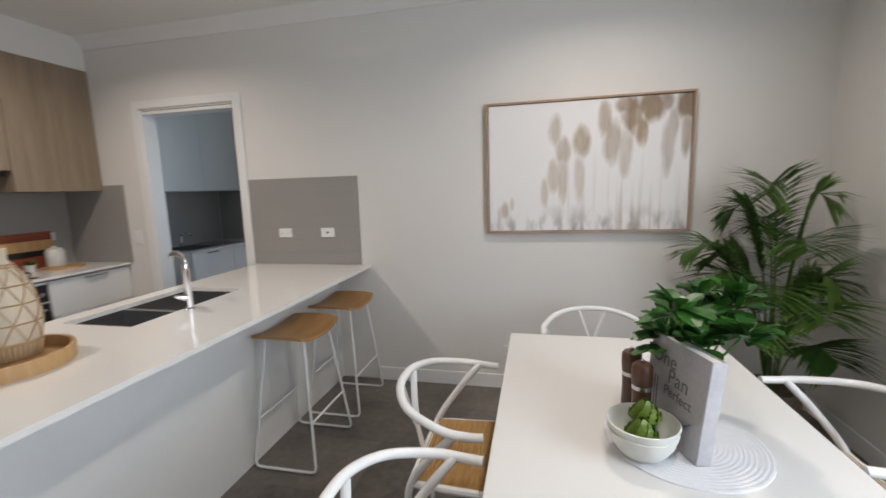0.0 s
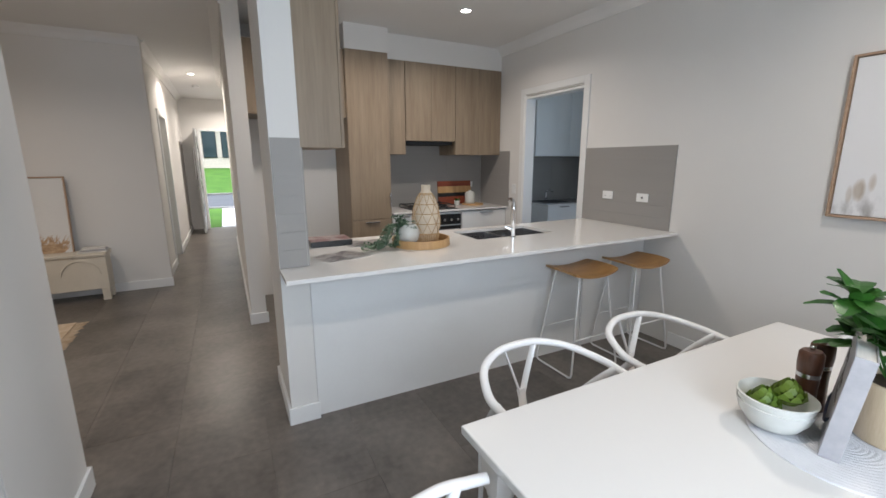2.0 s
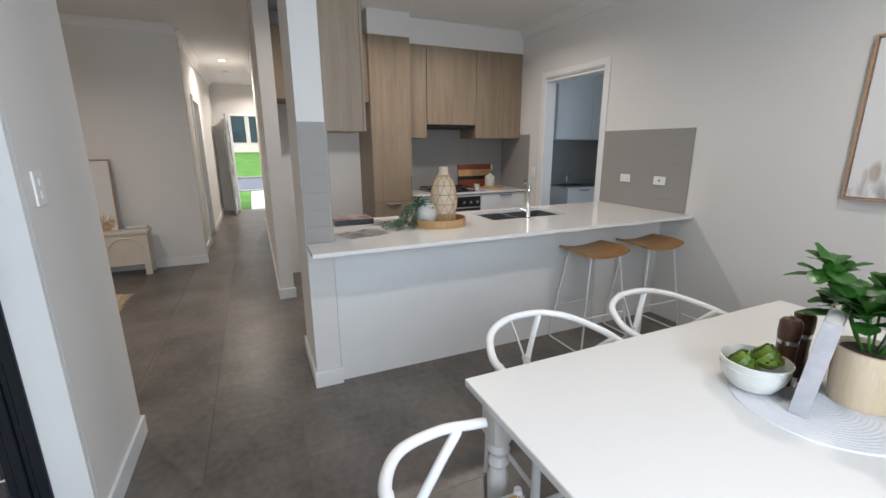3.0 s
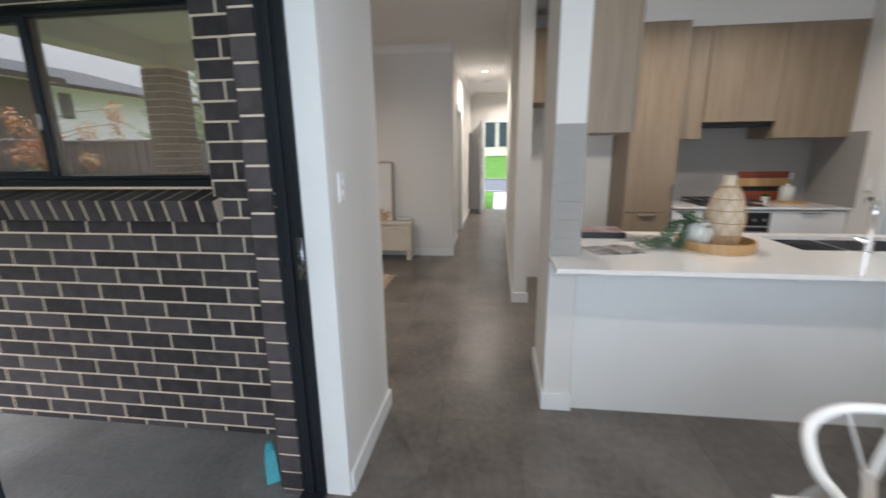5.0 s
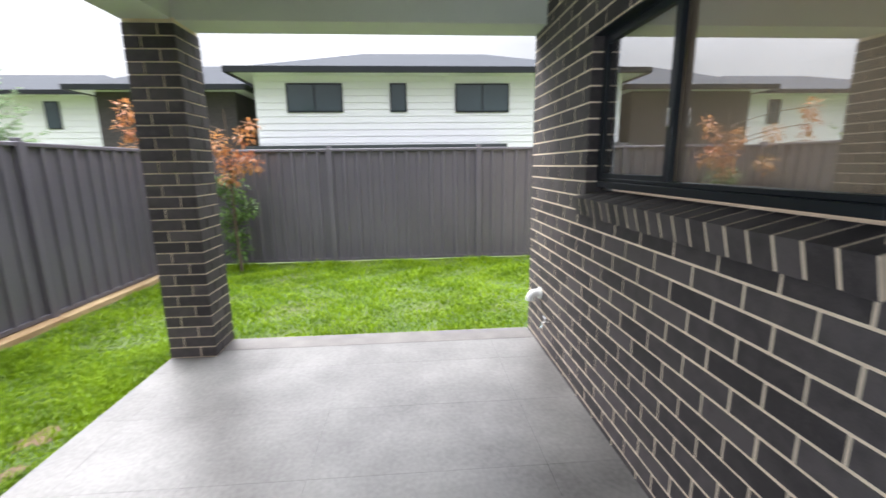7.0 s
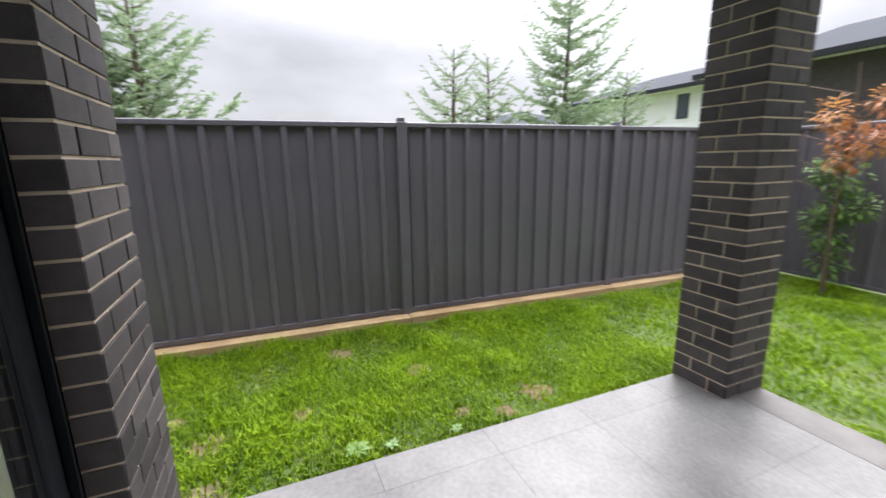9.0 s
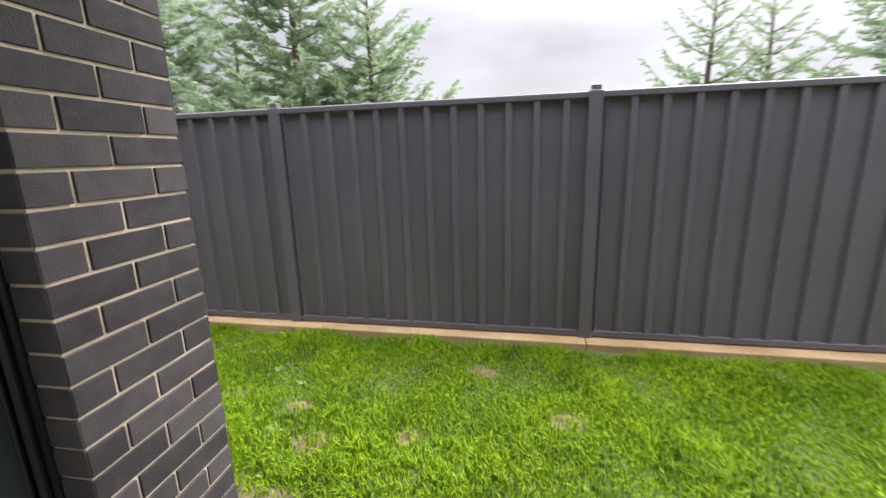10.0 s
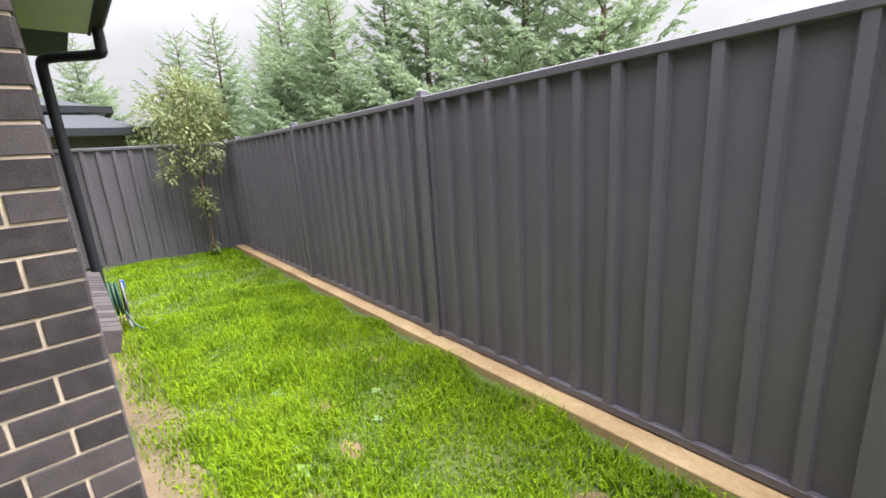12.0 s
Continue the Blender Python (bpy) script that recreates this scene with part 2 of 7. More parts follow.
def bm_lathe(bm, prof, seg=24, c=(0, 0, 0)):
    """A turned shape from (radius, height) pairs."""
    rings = []
    for r, z in prof:
        rings.append([bm.verts.new((c[0] + max(r, 1e-4) * math.cos(k * math.tau / seg), c[1] + max(r, 1e-4) * math.sin(k * math.tau / seg), c[2] + z)) for k in range(seg)])
    for a, b in zip(rings, rings[1:]):
        for k in range(seg):
            bm.faces.new((a[k], a[(k + 1) % seg], b[(k + 1) % seg], b[k]))
    bm.faces.new(rings[0][::-1])
    bm.faces.new(rings[-1])
    return bm


def lathe(prof, seg=24, c=(0, 0, 0)):
    return bm_lathe(bmesh.new(), prof, seg, c)


def smooth_path(pts, n=6, closed=False):
    """A rounded path through pts."""
    pts = [Vector(p) for p in pts]
    m, out = len(pts), []
    for i in range(m if closed else m - 1):
        p1, p2 = pts[i], pts[(i + 1) % m]
        p0 = pts[i - 1] if (i or closed) else p1
        p3 = pts[(i + 2) % m] if (i < m - 2 or closed) else p2
        for k in range(n):
            t = k / n
            out.append(0.5 * ((2 * p1) + (p2 - p0) * t + (2 * p0 - 5 * p1 + 4 * p2 - p3) * t * t + (3 * p1 - p0 - 3 * p2 + p3) * t ** 3))
    return out if closed else out + [pts[-1]]


def mesh_of(name, bm, material, smooth=False):
    me = bpy.data.meshes.new(name)
    bmesh.ops.recalc_face_normals(bm, faces=bm.faces[:])
    if smooth:
        for f in bm.faces:
            f.smooth = True
        for e in bm.edges:
            if len(e.link_faces) == 2 and e.calc_face_angle() > 0.7:
                e.smooth = False
    bm.to_mesh(me)
    bm.free()
    me.materials.append(material)
    return me


def part(name, bm, material, parent, label="", smooth=False):
    ob = new(name, mesh_of(name, bm, material, smooth))
    ob.parent = parent
    return tagged(ob, label)


def thing(name, at, label, category, group="", turn=0.0):
    ob = new(name)
    ob.empty_display_size = 0.1
    ob.matrix_basis = pose(*at, 0, 0, turn)
    return tagged(ob, label, category, group)


def solid(name, bm, material, label, category, group="", smooth=False):
    """A thing that is one mesh."""
    return tagged(new(name, mesh_of(name, bm, material, smooth)), label, category, group)


def struct(name, bm, material, label, smooth=False):
    return tagged(new(name, mesh_of(name, bm, material, smooth)), label, kind="structure")


def from_arrays(name, verts, faces, material, parent=None):
    me = bpy.data.meshes.new(name)
    me.from_pydata(verts, [], faces)
    me.materials.append(material)
    ob = new(name, me)
    ob.parent = parent
    return ob


# ---- the house: floors, walls, ceilings ----
PATIO, LAWN, CEIL = -0.02, -0.07, 2.84
DOOR_W, DOOR_E, IN_Y = -0.77, 1.383, -0.87
BRICK_X = -1.15

f_ = bmesh.new()
bm_box(f_, -1.62, 1.72, -0.99, 3.1, -0.06, -0.004)
bm_box(f_, -10.2, -1.62, -4.3, 3.1, -0.06, -0.004)
bm_box(f_, -1.62, -1.45, -4.3, -0.99, -0.06, -0.004)
floor = struct("floor", f_, M_FLOOR, "dark grey-brown stone-look vinyl floor")
f_ = bmesh.new()
bm_box(f_, -1.62, 1.80, -1.02, 5.0, CEIL, CEIL + 0.1)
bm_box(f_, -10.2, -1.62, -4.3, 5.0, CEIL, CEIL + 0.1)
bm_box(f_, -1.62, -1.30, -4.3, -1.02, CEIL, CEIL + 0.1)
struct("ceiling", f_, M_CEIL, "white plasterboard ceiling")

# the long wall behind the kitchen and the dining table, with the scullery doorway
w = bmesh.new()
bm_box(w, -4.3, -3.27, 3.0, 3.12, 0, CEIL)
bm_box(w, -3.27, -2.33, 3.0, 3.12, 2.225, CEIL)
bm_box(w, -2.33, 1.72, 3.0, 3.12, 0, CEIL)
struct("wall_north", w, M_WALL, "warm white painted plaster wall")
EW0, EW1, EZ0, EZ1 = -0.50, 0.95, 0.74, 2.20
w = bmesh.new()
bm_box(w, 1.72, 1.735, -0.9, EW0, 0, CEIL)
bm_box(w, 1.72, 1.735, EW1, 3.12, 0, CEIL)
bm_box(w, 1.72, 1.735, EW0, EW1, 0, EZ0)
bm_box(w, 1.72, 1.735, EW0, EW1, EZ1, CEIL)
struct("wall_east", w, M_WALL, "white painted plaster wall by the palm, with a window")
struct("wall_kitchen", box(-4.32, -4.20, 0.065, 5.0, 0, CEIL), M_WALL, "white painted kitchen end wall")

# inner linings of the wall with the sliding door
w = bmesh.new()
bm_box(w, -1.455, DOOR_W - 0.04, -1.089, IN_Y, 0, CEIL)
bm_box(w, DOOR_W - 0.04, DOOR_E + 0.04, -1.02, IN_Y, 2.30, CEIL)
bm_box(w, DOOR_E + 0.04, 1.72, -1.089, IN_Y, 0, CEIL)
struct("wall_south", w, M_WALL, "white painted wall beside the sliding door")
w = bmesh.new()
bm_box(w, -1.455, -1.30, -1.66, -1.0895, 0, CEIL)
bm_box(w, -1.455, -1.30, -3.20, -1.66, 0, 1.31)
bm_box(w, -1.455, -1.30, -3.20, -1.66, 2.20, CEIL)
bm_box(w, -1.455, -1.30, -4.25, -3.20, 0, CEIL)
struct("wall_living_east", w, M_WALL, "white painted living room window wall")
struct("wall_living_south", box(-5.3, -1.456, -4.25, -4.13, 0, CEIL), M_WALL, "white painted living room wall")
w = bmesh.new()
bm_box(w, -5.27, -5.15, -4.25, -0.87, 0, CEIL)
struct("wall_living_west", w, M_WALL, "white painted living room end wall")

# hall towards the street door
w = bmesh.new()
bm_box(w, -6.35, -5.27, -1.05, -0.93, 0, CEIL)
bm_box(w, -7.20, -6.35, -1.05, -0.93, 2.15, CEIL)
bm_box(w, -10.1, -7.20, -1.05, -0.93, 0, CEIL)
struct("wall_hall_south", w, M_WALL, "white painted hall wall")
w = bmesh.new()
bm_box(w, -8.0, -3.31, -0.07, 0.06, 0, CEIL)
bm_box(w, -8.0, -7.88, 0.06, 1.2, 0, CEIL)
bm_box(w, -10.1, -7.88, 1.2, 1.32, 0, CEIL)
struct("wall_hall_north", w, M_WALL, "white painted stub wall between hall and kitchen")
struct("wall_nib", box(-2.10, -1.53, 0.045, 0.195, 0, CEIL), M_WALL, "white painted nib wall at the bench end")
w = bmesh.new()
bm_box(w, -10.22, -10.1, -1.05, -0.60, 0, CEIL)
bm_box(w, -10.22, -10.1, -0.60, 0.30, 2.20, CEIL)
bm_box(w, -10.22, -10.1, 0.30, 3.1, 0, CEIL)
struct("wall_street", w, M_WALL, "white painted wall with the street door")
struct("wall_hall_door_back", box(-7.3, -6.2, -2.3, -2.2, 0, CEIL), M_WALL, "white painted bedroom wall seen past the hall")


def baseboard(x0, x1, y0, y1, name="baseboard"):
    struct(name, box(x0, x1, y0, y1, 0.0, 0.105, 0.003), M_TRIM, "white painted skirting board")


baseboard(-1.24, 1.72, 2.985, 2.9995)
baseboard(1.705, 1.7195, -0.87, 2.985)
baseboard(-1.470, DOOR_W - 0.02, IN_Y + 0.0005, IN_Y + 0.016)
baseboard(-1.471, -1.4555, -4.13, IN_Y + 0.0155)
baseboard(-5.1495, -5.134, -4.13, -0.855)
baseboard(-6.35, -5.27, -0.9295, -0.914)
baseboard(-10.09, -7.2, -0.9295, -0.914)
baseboard(-1.5295, -1.514, 0.03, 0.205)
baseboard(-2.115, -1.53, 0.029, 0.0445)
baseboard(-2.1155, -2.1005, 0.03, 0.21)
baseboard(-3.3095, -3.295, -0.085, 0.075)
baseboard(-8.0, -3.31, -0.0855, -0.0705)


def cornice(axis, at, a, b, side):
    """A cove moulding under the ceiling, along one axis."""
    bm = bmesh.new()
    prof = [(0, 0), (0.09 * side, 0), (0.075 * side, -0.015), (0.045 * side, -0.03), (0.025 * side, -0.055), (0.015 * side, -0.09), (0, -0.09)]
    ends = []
    for s in (a, b):
        ends.append([bm.verts.new((s, at + u, CEIL + v - 0.0005) if axis == "x" else (at + u, s, CEIL + v - 0.0005)) for u, v in prof])
    k = len(prof)
    for i in range(k):
        bm.faces.new((ends[0][i], ends[0][(i + 1) % k], ends[1][(i + 1) % k], ends[1][i]))
    bm.faces.new(ends[0][::-1]), bm.faces.new(ends[1])
    struct("trim", bm, M_CEIL, "white plaster cove cornice", smooth=True)


cornice("x", 2.9995, -4.2, 1.72, -1)
cornice("y", 1.7195, -0.87, 3.0, -1)
cornice("y", -4.1995, 0.06, 3.0, 1)
cornice("x", IN_Y + 0.0005, -1.455, 1.72, 1)
cornice("y", -5.1495, -4.13, -0.87, 1)
cornice("x", -0.9295, -10.1, -5.27, 1)
cornice("x", -0.0705, -8.0, -3.31, -1)

# scullery behind the doorway
w = bmesh.new()
bm_box(w, -4.2, -2.25, 4.88, 5.0, 0, CEIL)
bm_box(w, -2.25, -1.4, 4.88, 5.0, 0, 0.926)
bm_box(w, -2.25, -1.4, 4.88, 5.0, 2.15, CEIL)
struct("wall_scullery", w, M_WALL, "white scullery back wall with a window opening")
struct("wall_scullery_east", box(-1.52, -1.4, 3.12, 4.88, 0, CEIL), M_WALL, "white scullery side wall")
struct("floor_scullery", box(-4.2, -1.4, 3.1, 4.88, -0.06, -0.002), M_FLOOR, "dark grey vinyl scullery floor")
w = bmesh.new()
bm_box(w, -3.332, -3.262, 2.986, 2.9995, 0, 2.305, 0.003)
bm_box(w, -2.350, -2.278, 2.986, 2.9995, 0, 2.305, 0.003)
bm_box(w, -3.262, -2.350, 2.986, 2.9995, 2.238, 2.305, 0.003)
bm_box(w, -3.269, -3.236, 2.992, 3.128, 0, 2.224, 0.003)
bm_box(w, -2.360, -2.331, 2.992, 3.128, 0, 2.224, 0.003)
bm_box(w, -3.236, -2.360, 2.992, 3.128, 2.190, 2.216, 0.003)
struct("trim_scullery_door", w, M_TRIM, "white doorway architrave and jamb")

# alfresco: slab, beam, soffit
s = box(BRICK_X - 0.05, 1.855, -4.40, -0.995, -0.30, PATIO - 0.006, 0.006)
patio = struct("patio", s, M_CONC, "pale grey trowelled concrete patio slab")
struct("beam_south", box(BRICK_X - 0.3, 1.86, -4.38, -4.08, 2.49, 2.80, 0.004), M_SOFFIT, "pale green-grey lined patio beam")
struct("beam_east", box(1.52, 1.86, -4.08, -1.22, 2.49, 2.80, 0.004), M_SOFFIT, "pale green-grey lined patio beam")
struct("ceiling_patio", box(BRICK_X - 0.3, 1.52, -4.08, -1.0, 2.72, 2.80), M_SOFFIT, "pale green-grey patio ceiling lining")
struct("roof", box(-10.5, 2.26, -4.6, 5.4, 2.97, 3.05), M_ROOF, "flat underside of the house roof")

# ground out to the horizon
g = bmesh.new()
bmesh.ops.create_grid(g, x_segments=40, y_segments=40, size=900)
for v in g.verts:
    v.co.z = LAWN
struct("ground", g, M_SOIL, "lawn soil and turf reaching away")


# ---- kitchen ----
BENCH = 0.935


def handle_bar(x, y0, y1, z, parent):
    part("handle", box(x, x + 0.022, y0, y1, z - 0.006, z + 0.006, 0.003), M_STEEL, parent, "slim steel edge pull")


# island
isl = thing("island_bench", (0, 0, 0), "pale grey-white panelled island bench base", "kitchen island")
part("back_panel", box(-1.57, -1.55, 0.20, 2.998, 0.0, BENCH - 0.022), M_WHITE, isl)
part("carcass", box(-2.20, -1.57, 0.20, 2.998, 0.10, BENCH - 0.20), M_WHITE, isl)
part("kickboard", box(-2.14, -1.60, 0.22, 2.998, 0.001, 0.10), M_WHITE, isl)
top = thing("island_benchtop", (0, 0, 0), "white stone benchtop with an undermount sink cut-out", "benchtop")
SX0, SX1, SY0, SY1 = -2.16, -1.76, 1.44, 2.16
b = bmesh.new()
bm_box(b, -2.26, SX0, 0.196, 2.998, BENCH - 0.022, BENCH)
bm_box(b, SX1, -1.26, 0.196, 2.998, BENCH - 0.022, BENCH)
bm_box(b, SX0, SX1, 0.196, SY0, BENCH - 0.022, BENCH)
bm_box(b, SX0, SX1, SY1, 2.998, BENCH - 0.022, BENCH)
bm_box(b, -1.529, -1.26, 0.045, 0.196, BENCH - 0.022, BENCH)
bmesh.ops.remove_doubles(b, verts=b.verts[:], dist=0.0005)
part("slab", b, M_STONE, top)

sink = thing("double_sink", (0, 0, 0), "stainless steel double bowl undermount sink", "sink")
for name, a, c in (("bowl", SY0, SY0 + 0.30), ("bowl", SY0 + 0.325, SY1)):
    b = bmesh.new()
    t = 0.004
    bm_box(b, SX0 + 0.0, SX1, a, c, BENCH - 0.18, BENCH - 0.176)
    bm_box(b, SX0 - t, SX0, a, c, BENCH - 0.18, BENCH - 0.023)
    bm_box(b, SX1, SX1 + t, a, c, BENCH - 0.18, BENCH - 0.023)
    bm_box(b, SX0, SX1, a - t, a, BENCH - 0.18, BENCH - 0.023)
    bm_box(b, SX0, SX1, c, c + t, BENCH - 0.18, BENCH - 0.023)
    bowl = part(name, b, M_STEEL, sink)
    part("drain", lathe([(0.0, 0), (0.045, 0), (0.045, 0.003), (0.03, 0.001), (0.0, 0.001)], 20, ((SX0 + SX1) / 2, (a + c) / 2, BENCH - 0.176)), M_CHROME, bowl)
part("divider", box(SX0, SX1, SY0 + 0.302, SY0 + 0.323, BENCH - 0.03, BENCH - 0.024, 0.002), M_STEEL, sink)
tap = thing("mixer_tap", (-1.715, 1.72, BENCH), "tall chrome pull-out mixer tap", "tap")
part("column", lathe([(0.028, 0), (0.028, 0.008), (0.018, 0.014), (0.018, 0.20), (0.019, 0.205), (0.019, 0.235), (0.014, 0.245), (0.0, 0.246)], 20), M_CHROME, tap, smooth=True)
part("spout", tube(smooth_path([(0, 0, 0.23), (-0.01, 0.005, 0.268), (-0.06, 0.025, 0.280), (-0.13, 0.06, 0.272), (-0.14, 0.065, 0.25)], 5), 0.014, 12), M_CHROME, tap, smooth=True)
part("lever", tube([(0, -0.015, 0.065), (-0.015, -0.045, 0.075), (-0.02, -0.065, 0.085)], [0.017, 0.011, 0.007], 10), M_CHROME, tap, smooth=True)

# end overhead cabinet on the nib wall
cab = thing("overhead_cabinet", (0, 0, 0), "oak laminate overhead cabinet on the nib wall", "cabinet", "overhead cabinets")
part("body", box(-2.098, -1.60, 0.2, 0.43, 1.575, 2.62, 0.001), M_OAK, cab)
part("door", box(-2.096, -1.602, 0.432, 0.45, 1.575, 2.62, 0.002), M_OAK, cab)
struct("trim_bulkhead", box(-2.098, -1.60, 0.196, 0.44, 2.621, CEIL), M_WALL, "white plaster bulkhead over the cabinet")

# tall pantry
pan = thing("tall_pantry", (0, 0, 0), "tall oak laminate pantry with a drawer below", "cabinet")
part("body", box(-4.195, -3.62, 1.00, 1.455, 0.10, 2.60, 0.001), M_OAK, pan)
dr = part("door", box(-3.618, -3.60, 1.003, 1.452, 0.875, 2.60, 0.002), M_OAK, pan)
handle_bar(-3.599, 1.425, 1.448, 1.12, dr)
part("handle", box(-3.599, -3.578, 1.436, 1.448, 1.00, 1.16, 0.003), M_STEEL, dr)
dw = part("drawer", box(-3.618, -3.60, 1.003, 1.452, 0.11, 0.87, 0.002), M_OAK, pan)
handle_bar(-3.599, 1.15, 1.31, 0.845, dw)
part("kickboard", box(-4.19, -3.68, 1.0, 1.455, 0.001, 0.10), M_WHITE, pan)
struct("trim_pantry_bulkhead", box(-4.199, -3.60, 1.0, 1.46, 2.601, CEIL), M_WALL, "white plaster bulkhead over the pantry")

# fridge recess cabinet
fc = thing("fridge_cabinet", (0, 0, 0), "oak laminate cabinet above the empty fridge recess", "cabinet")
part("body", box(-4.195, -3.66, 0.065, 0.998, 1.94, 2.60, 0.001), M_OAK, fc)
part("door", box(-3.658, -3.64, 0.067, 0.53, 1.94, 2.60, 0.002), M_OAK, fc)
part("door", box(-3.658, -3.64, 0.533, 0.997, 1.94, 2.60, 0.002), M_OAK, fc)

# wall cabinets over the cooktop
for y0, y1, z0, x1, doors in ((1.46, 1.70, 1.575, -3.75, 1), (1.705, 2.345, 1.73, -3.75, 2), (2.35, 2.995, 1.575, -3.75, 2)):
    c = thing("wall_cabinet", (0, 0, 0), "oak laminate wall cabinet with flat doors", "cabinet", "overhead cabinets")
    part("body", box(-4.195, x1 - 0.02, y0, y1, z0, 2.58, 0.001), M_OAK, c)
    wd = (y1 - y0) / doors
    for k in range(doors):
        part("door", box(x1 - 0.018, x1, y0 + wd * k + 0.0015, y0 + wd * (k + 1) - 0.0015, z0, 2.58, 0.0015), M_OAK, c)
struct("trim_kitchen_bulkhead", box(-4.199, -3.76, 1.46, 2.999, 2.581, CEIL), M_WALL, "white plaster bulkhead over the wall cabinets")
# near-black colour puts the shadow under the middle cabinets onto the rangehood
part("rangehood", box(-4.17, -3.80, 1.72, 2.33, 1.69, 1.728, 0.003), M_IRONSHADE, thing("rangehood", (0, 0, 0), "slim undermount rangehood, coloured dark for the shade under the cabinets", "rangehood"))

# base run with oven and cooktop
base = thing("base_cabinet", (0, 0, 0), "white base cabinet beside the oven", "cabinet", "base cabinets")
part("body", box(-4.195, -3.60, 2.345, 2.995, 0.10, 0.90), M_WHITE, base)
for z0, z1 in ((0.11, 0.62), (0.625, 0.895)):
    d = part("drawer", box(-3.598, -3.58, 2.348, 2.99, z0, z1, 0.002), M_WHITE, base)
    handle_bar(-3.579, 2.60, 2.78, z1 - 0.012, d)
part("kickboard", box(-4.19, -3.66, 2.345, 2.995, 0.001, 0.10), M_WHITE, base)
base = thing("base_cabinet", (0, 0, 0), "narrow white base cabinet beside the pantry", "cabinet", "base cabinets")
part("body", box(-4.195, -3.60, 1.46, 1.74, 0.10, 0.90), M_WHITE, base)
d = part("door", box(-3.598, -3.58, 1.462, 1.738, 0.11, 0.895, 0.002), M_WHITE, base)
handle_bar(-3.579, 1.55, 1.66, 0.883, d)
part("kickboard", box(-4.19, -3.66, 1.46, 1.74, 0.001, 0.10), M_WHITE, base)
ov = thing("oven", (0, 0, 0), "black glass and steel built-in oven", "oven")
part("body", box(-4.19, -3.60, 1.745, 2.34, 0.10, 0.90), M_WHITE, ov)
part("door", box(-3.60, -3.578, 1.75, 2.335, 0.30, 0.74, 0.004), M_BLACK, ov)
pnl = part("control_panel", box(-3.60, -3.58, 1.75, 2.335, 0.755, 0.88, 0.003), M_BLACK, ov)
for k, y in enumerate((2.10, 2.19, 2.28)):
    part("knob", tube([(-3.58, y, 0.815), (-3.555, y, 0.815)], [0.02, 0.017], 14), M_STEEL, pnl, "steel control knob")
part("handle", tube([(-3.545, 1.80, 0.70), (-3.545, 2.285, 0.70)], 0.009, 10), M_STEEL, ov)
part("filler", box(-3.60, -3.582, 1.75, 2.335, 0.11, 0.295, 0.002), M_WHITE, ov)
st = thing("cooktop_benchtop", (0, 0, 0), "white stone benchtop along the cooking wall", "benchtop")
part("slab", box(-4.195, -3.56, 1.458, 2.997, 0.915, BENCH, 0.002), M_STONE, st)

ck = thing("gas_cooktop", (-3.88, 2.03, BENCH), "black gas cooktop with cast iron trivets", "cooktop")
part("plate", box(-0.25, 0.25, -0.29, 0.29, 0.0, 0.008, 0.003), M_BLACK, ck)
for bx, by, r in ((-0.12, -0.17, 0.042), (-0.12, 0.17, 0.034), (0.11, -0.17, 0.034), (0.11, 0.17, 0.05)):
    part("burner", lathe([(r, 0.008), (r, 0.018), (r * 0.75, 0.02), (r * 0.75, 0.028), (0, 0.029)], 18, (bx, by, 0)), M_IRONSHADE, ck, smooth=True)
for by in (-0.155, 0.155):
    b = bmesh.new()
    bm_tube(b, [(-0.23, by - 0.125, 0.04), (0.19, by - 0.125, 0.04), (0.19, by + 0.125, 0.04), (-0.23, by + 0.125, 0.04)], 0.006, 6, closed=True)
    for q in (-0.12, 0.11):
        bm_tube(b, [(q, by - 0.125, 0.042), (q, by + 0.125, 0.042)], 0.005, 6)
    bm_tube(b, [(-0.23, by, 0.042), (0.19, by, 0.042)], 0.005, 6)
    for q in (-0.23, 0.19):
        for s in (-0.125, 0.125):
            bm_tube(b, [(q, by + s, 0.04), (q, by + s, 0.008)], 0.006, 6)
    part("trivet", b, M_IRONSHADE, ck)
for k in range(4):
    part("knob", lathe([(0.018, 0.008), (0.016, 0.028), (0.0, 0.029)], 14, (0.215, -0.15 + 0.1 * k, 0)), M_BLACK, ck, smooth=True)


# tiled splashbacks: each tile is a piece on a grout bed
def tiled(name, label, axis, face, a0, a1, z0, z1, side, tw=1.0, th=0.10):
    """Stacked tiles on a wall; axis is the way the wall runs, side the way it faces."""
    def slab(a, b, za, zb, p, q, bev=0.0):
        p, q = face + side * p, face + side * q
        if axis == "x":
            return box(a, b, min(p, q), max(p, q), za, zb, bev, 1)
        return box(min(p, q), max(p, q), a, b, za, zb, bev, 1)
    bed = struct(name, slab(a0, a1, z0, z1, 0.0005, 0.006), M_GROUT, label)
    nz = max(1, round((z1 - z0) / th))
    na = max(1, math.ceil((a1 - a0) / tw - 0.01))
    hz = (z1 - z0) / nz
    for i in range(nz):
        for j in range(na):
            a, b = a0 + j * tw, min(a1, a0 + (j + 1) * tw)
            if b - a < 0.02:
                continue
            part("tile", slab(a + 0.0008, b - 0.0008, z0 + i * hz + 0.0008, z0 + (i + 1) * hz - 0.0008, 0.006, 0.0095), M_TILE, bed)


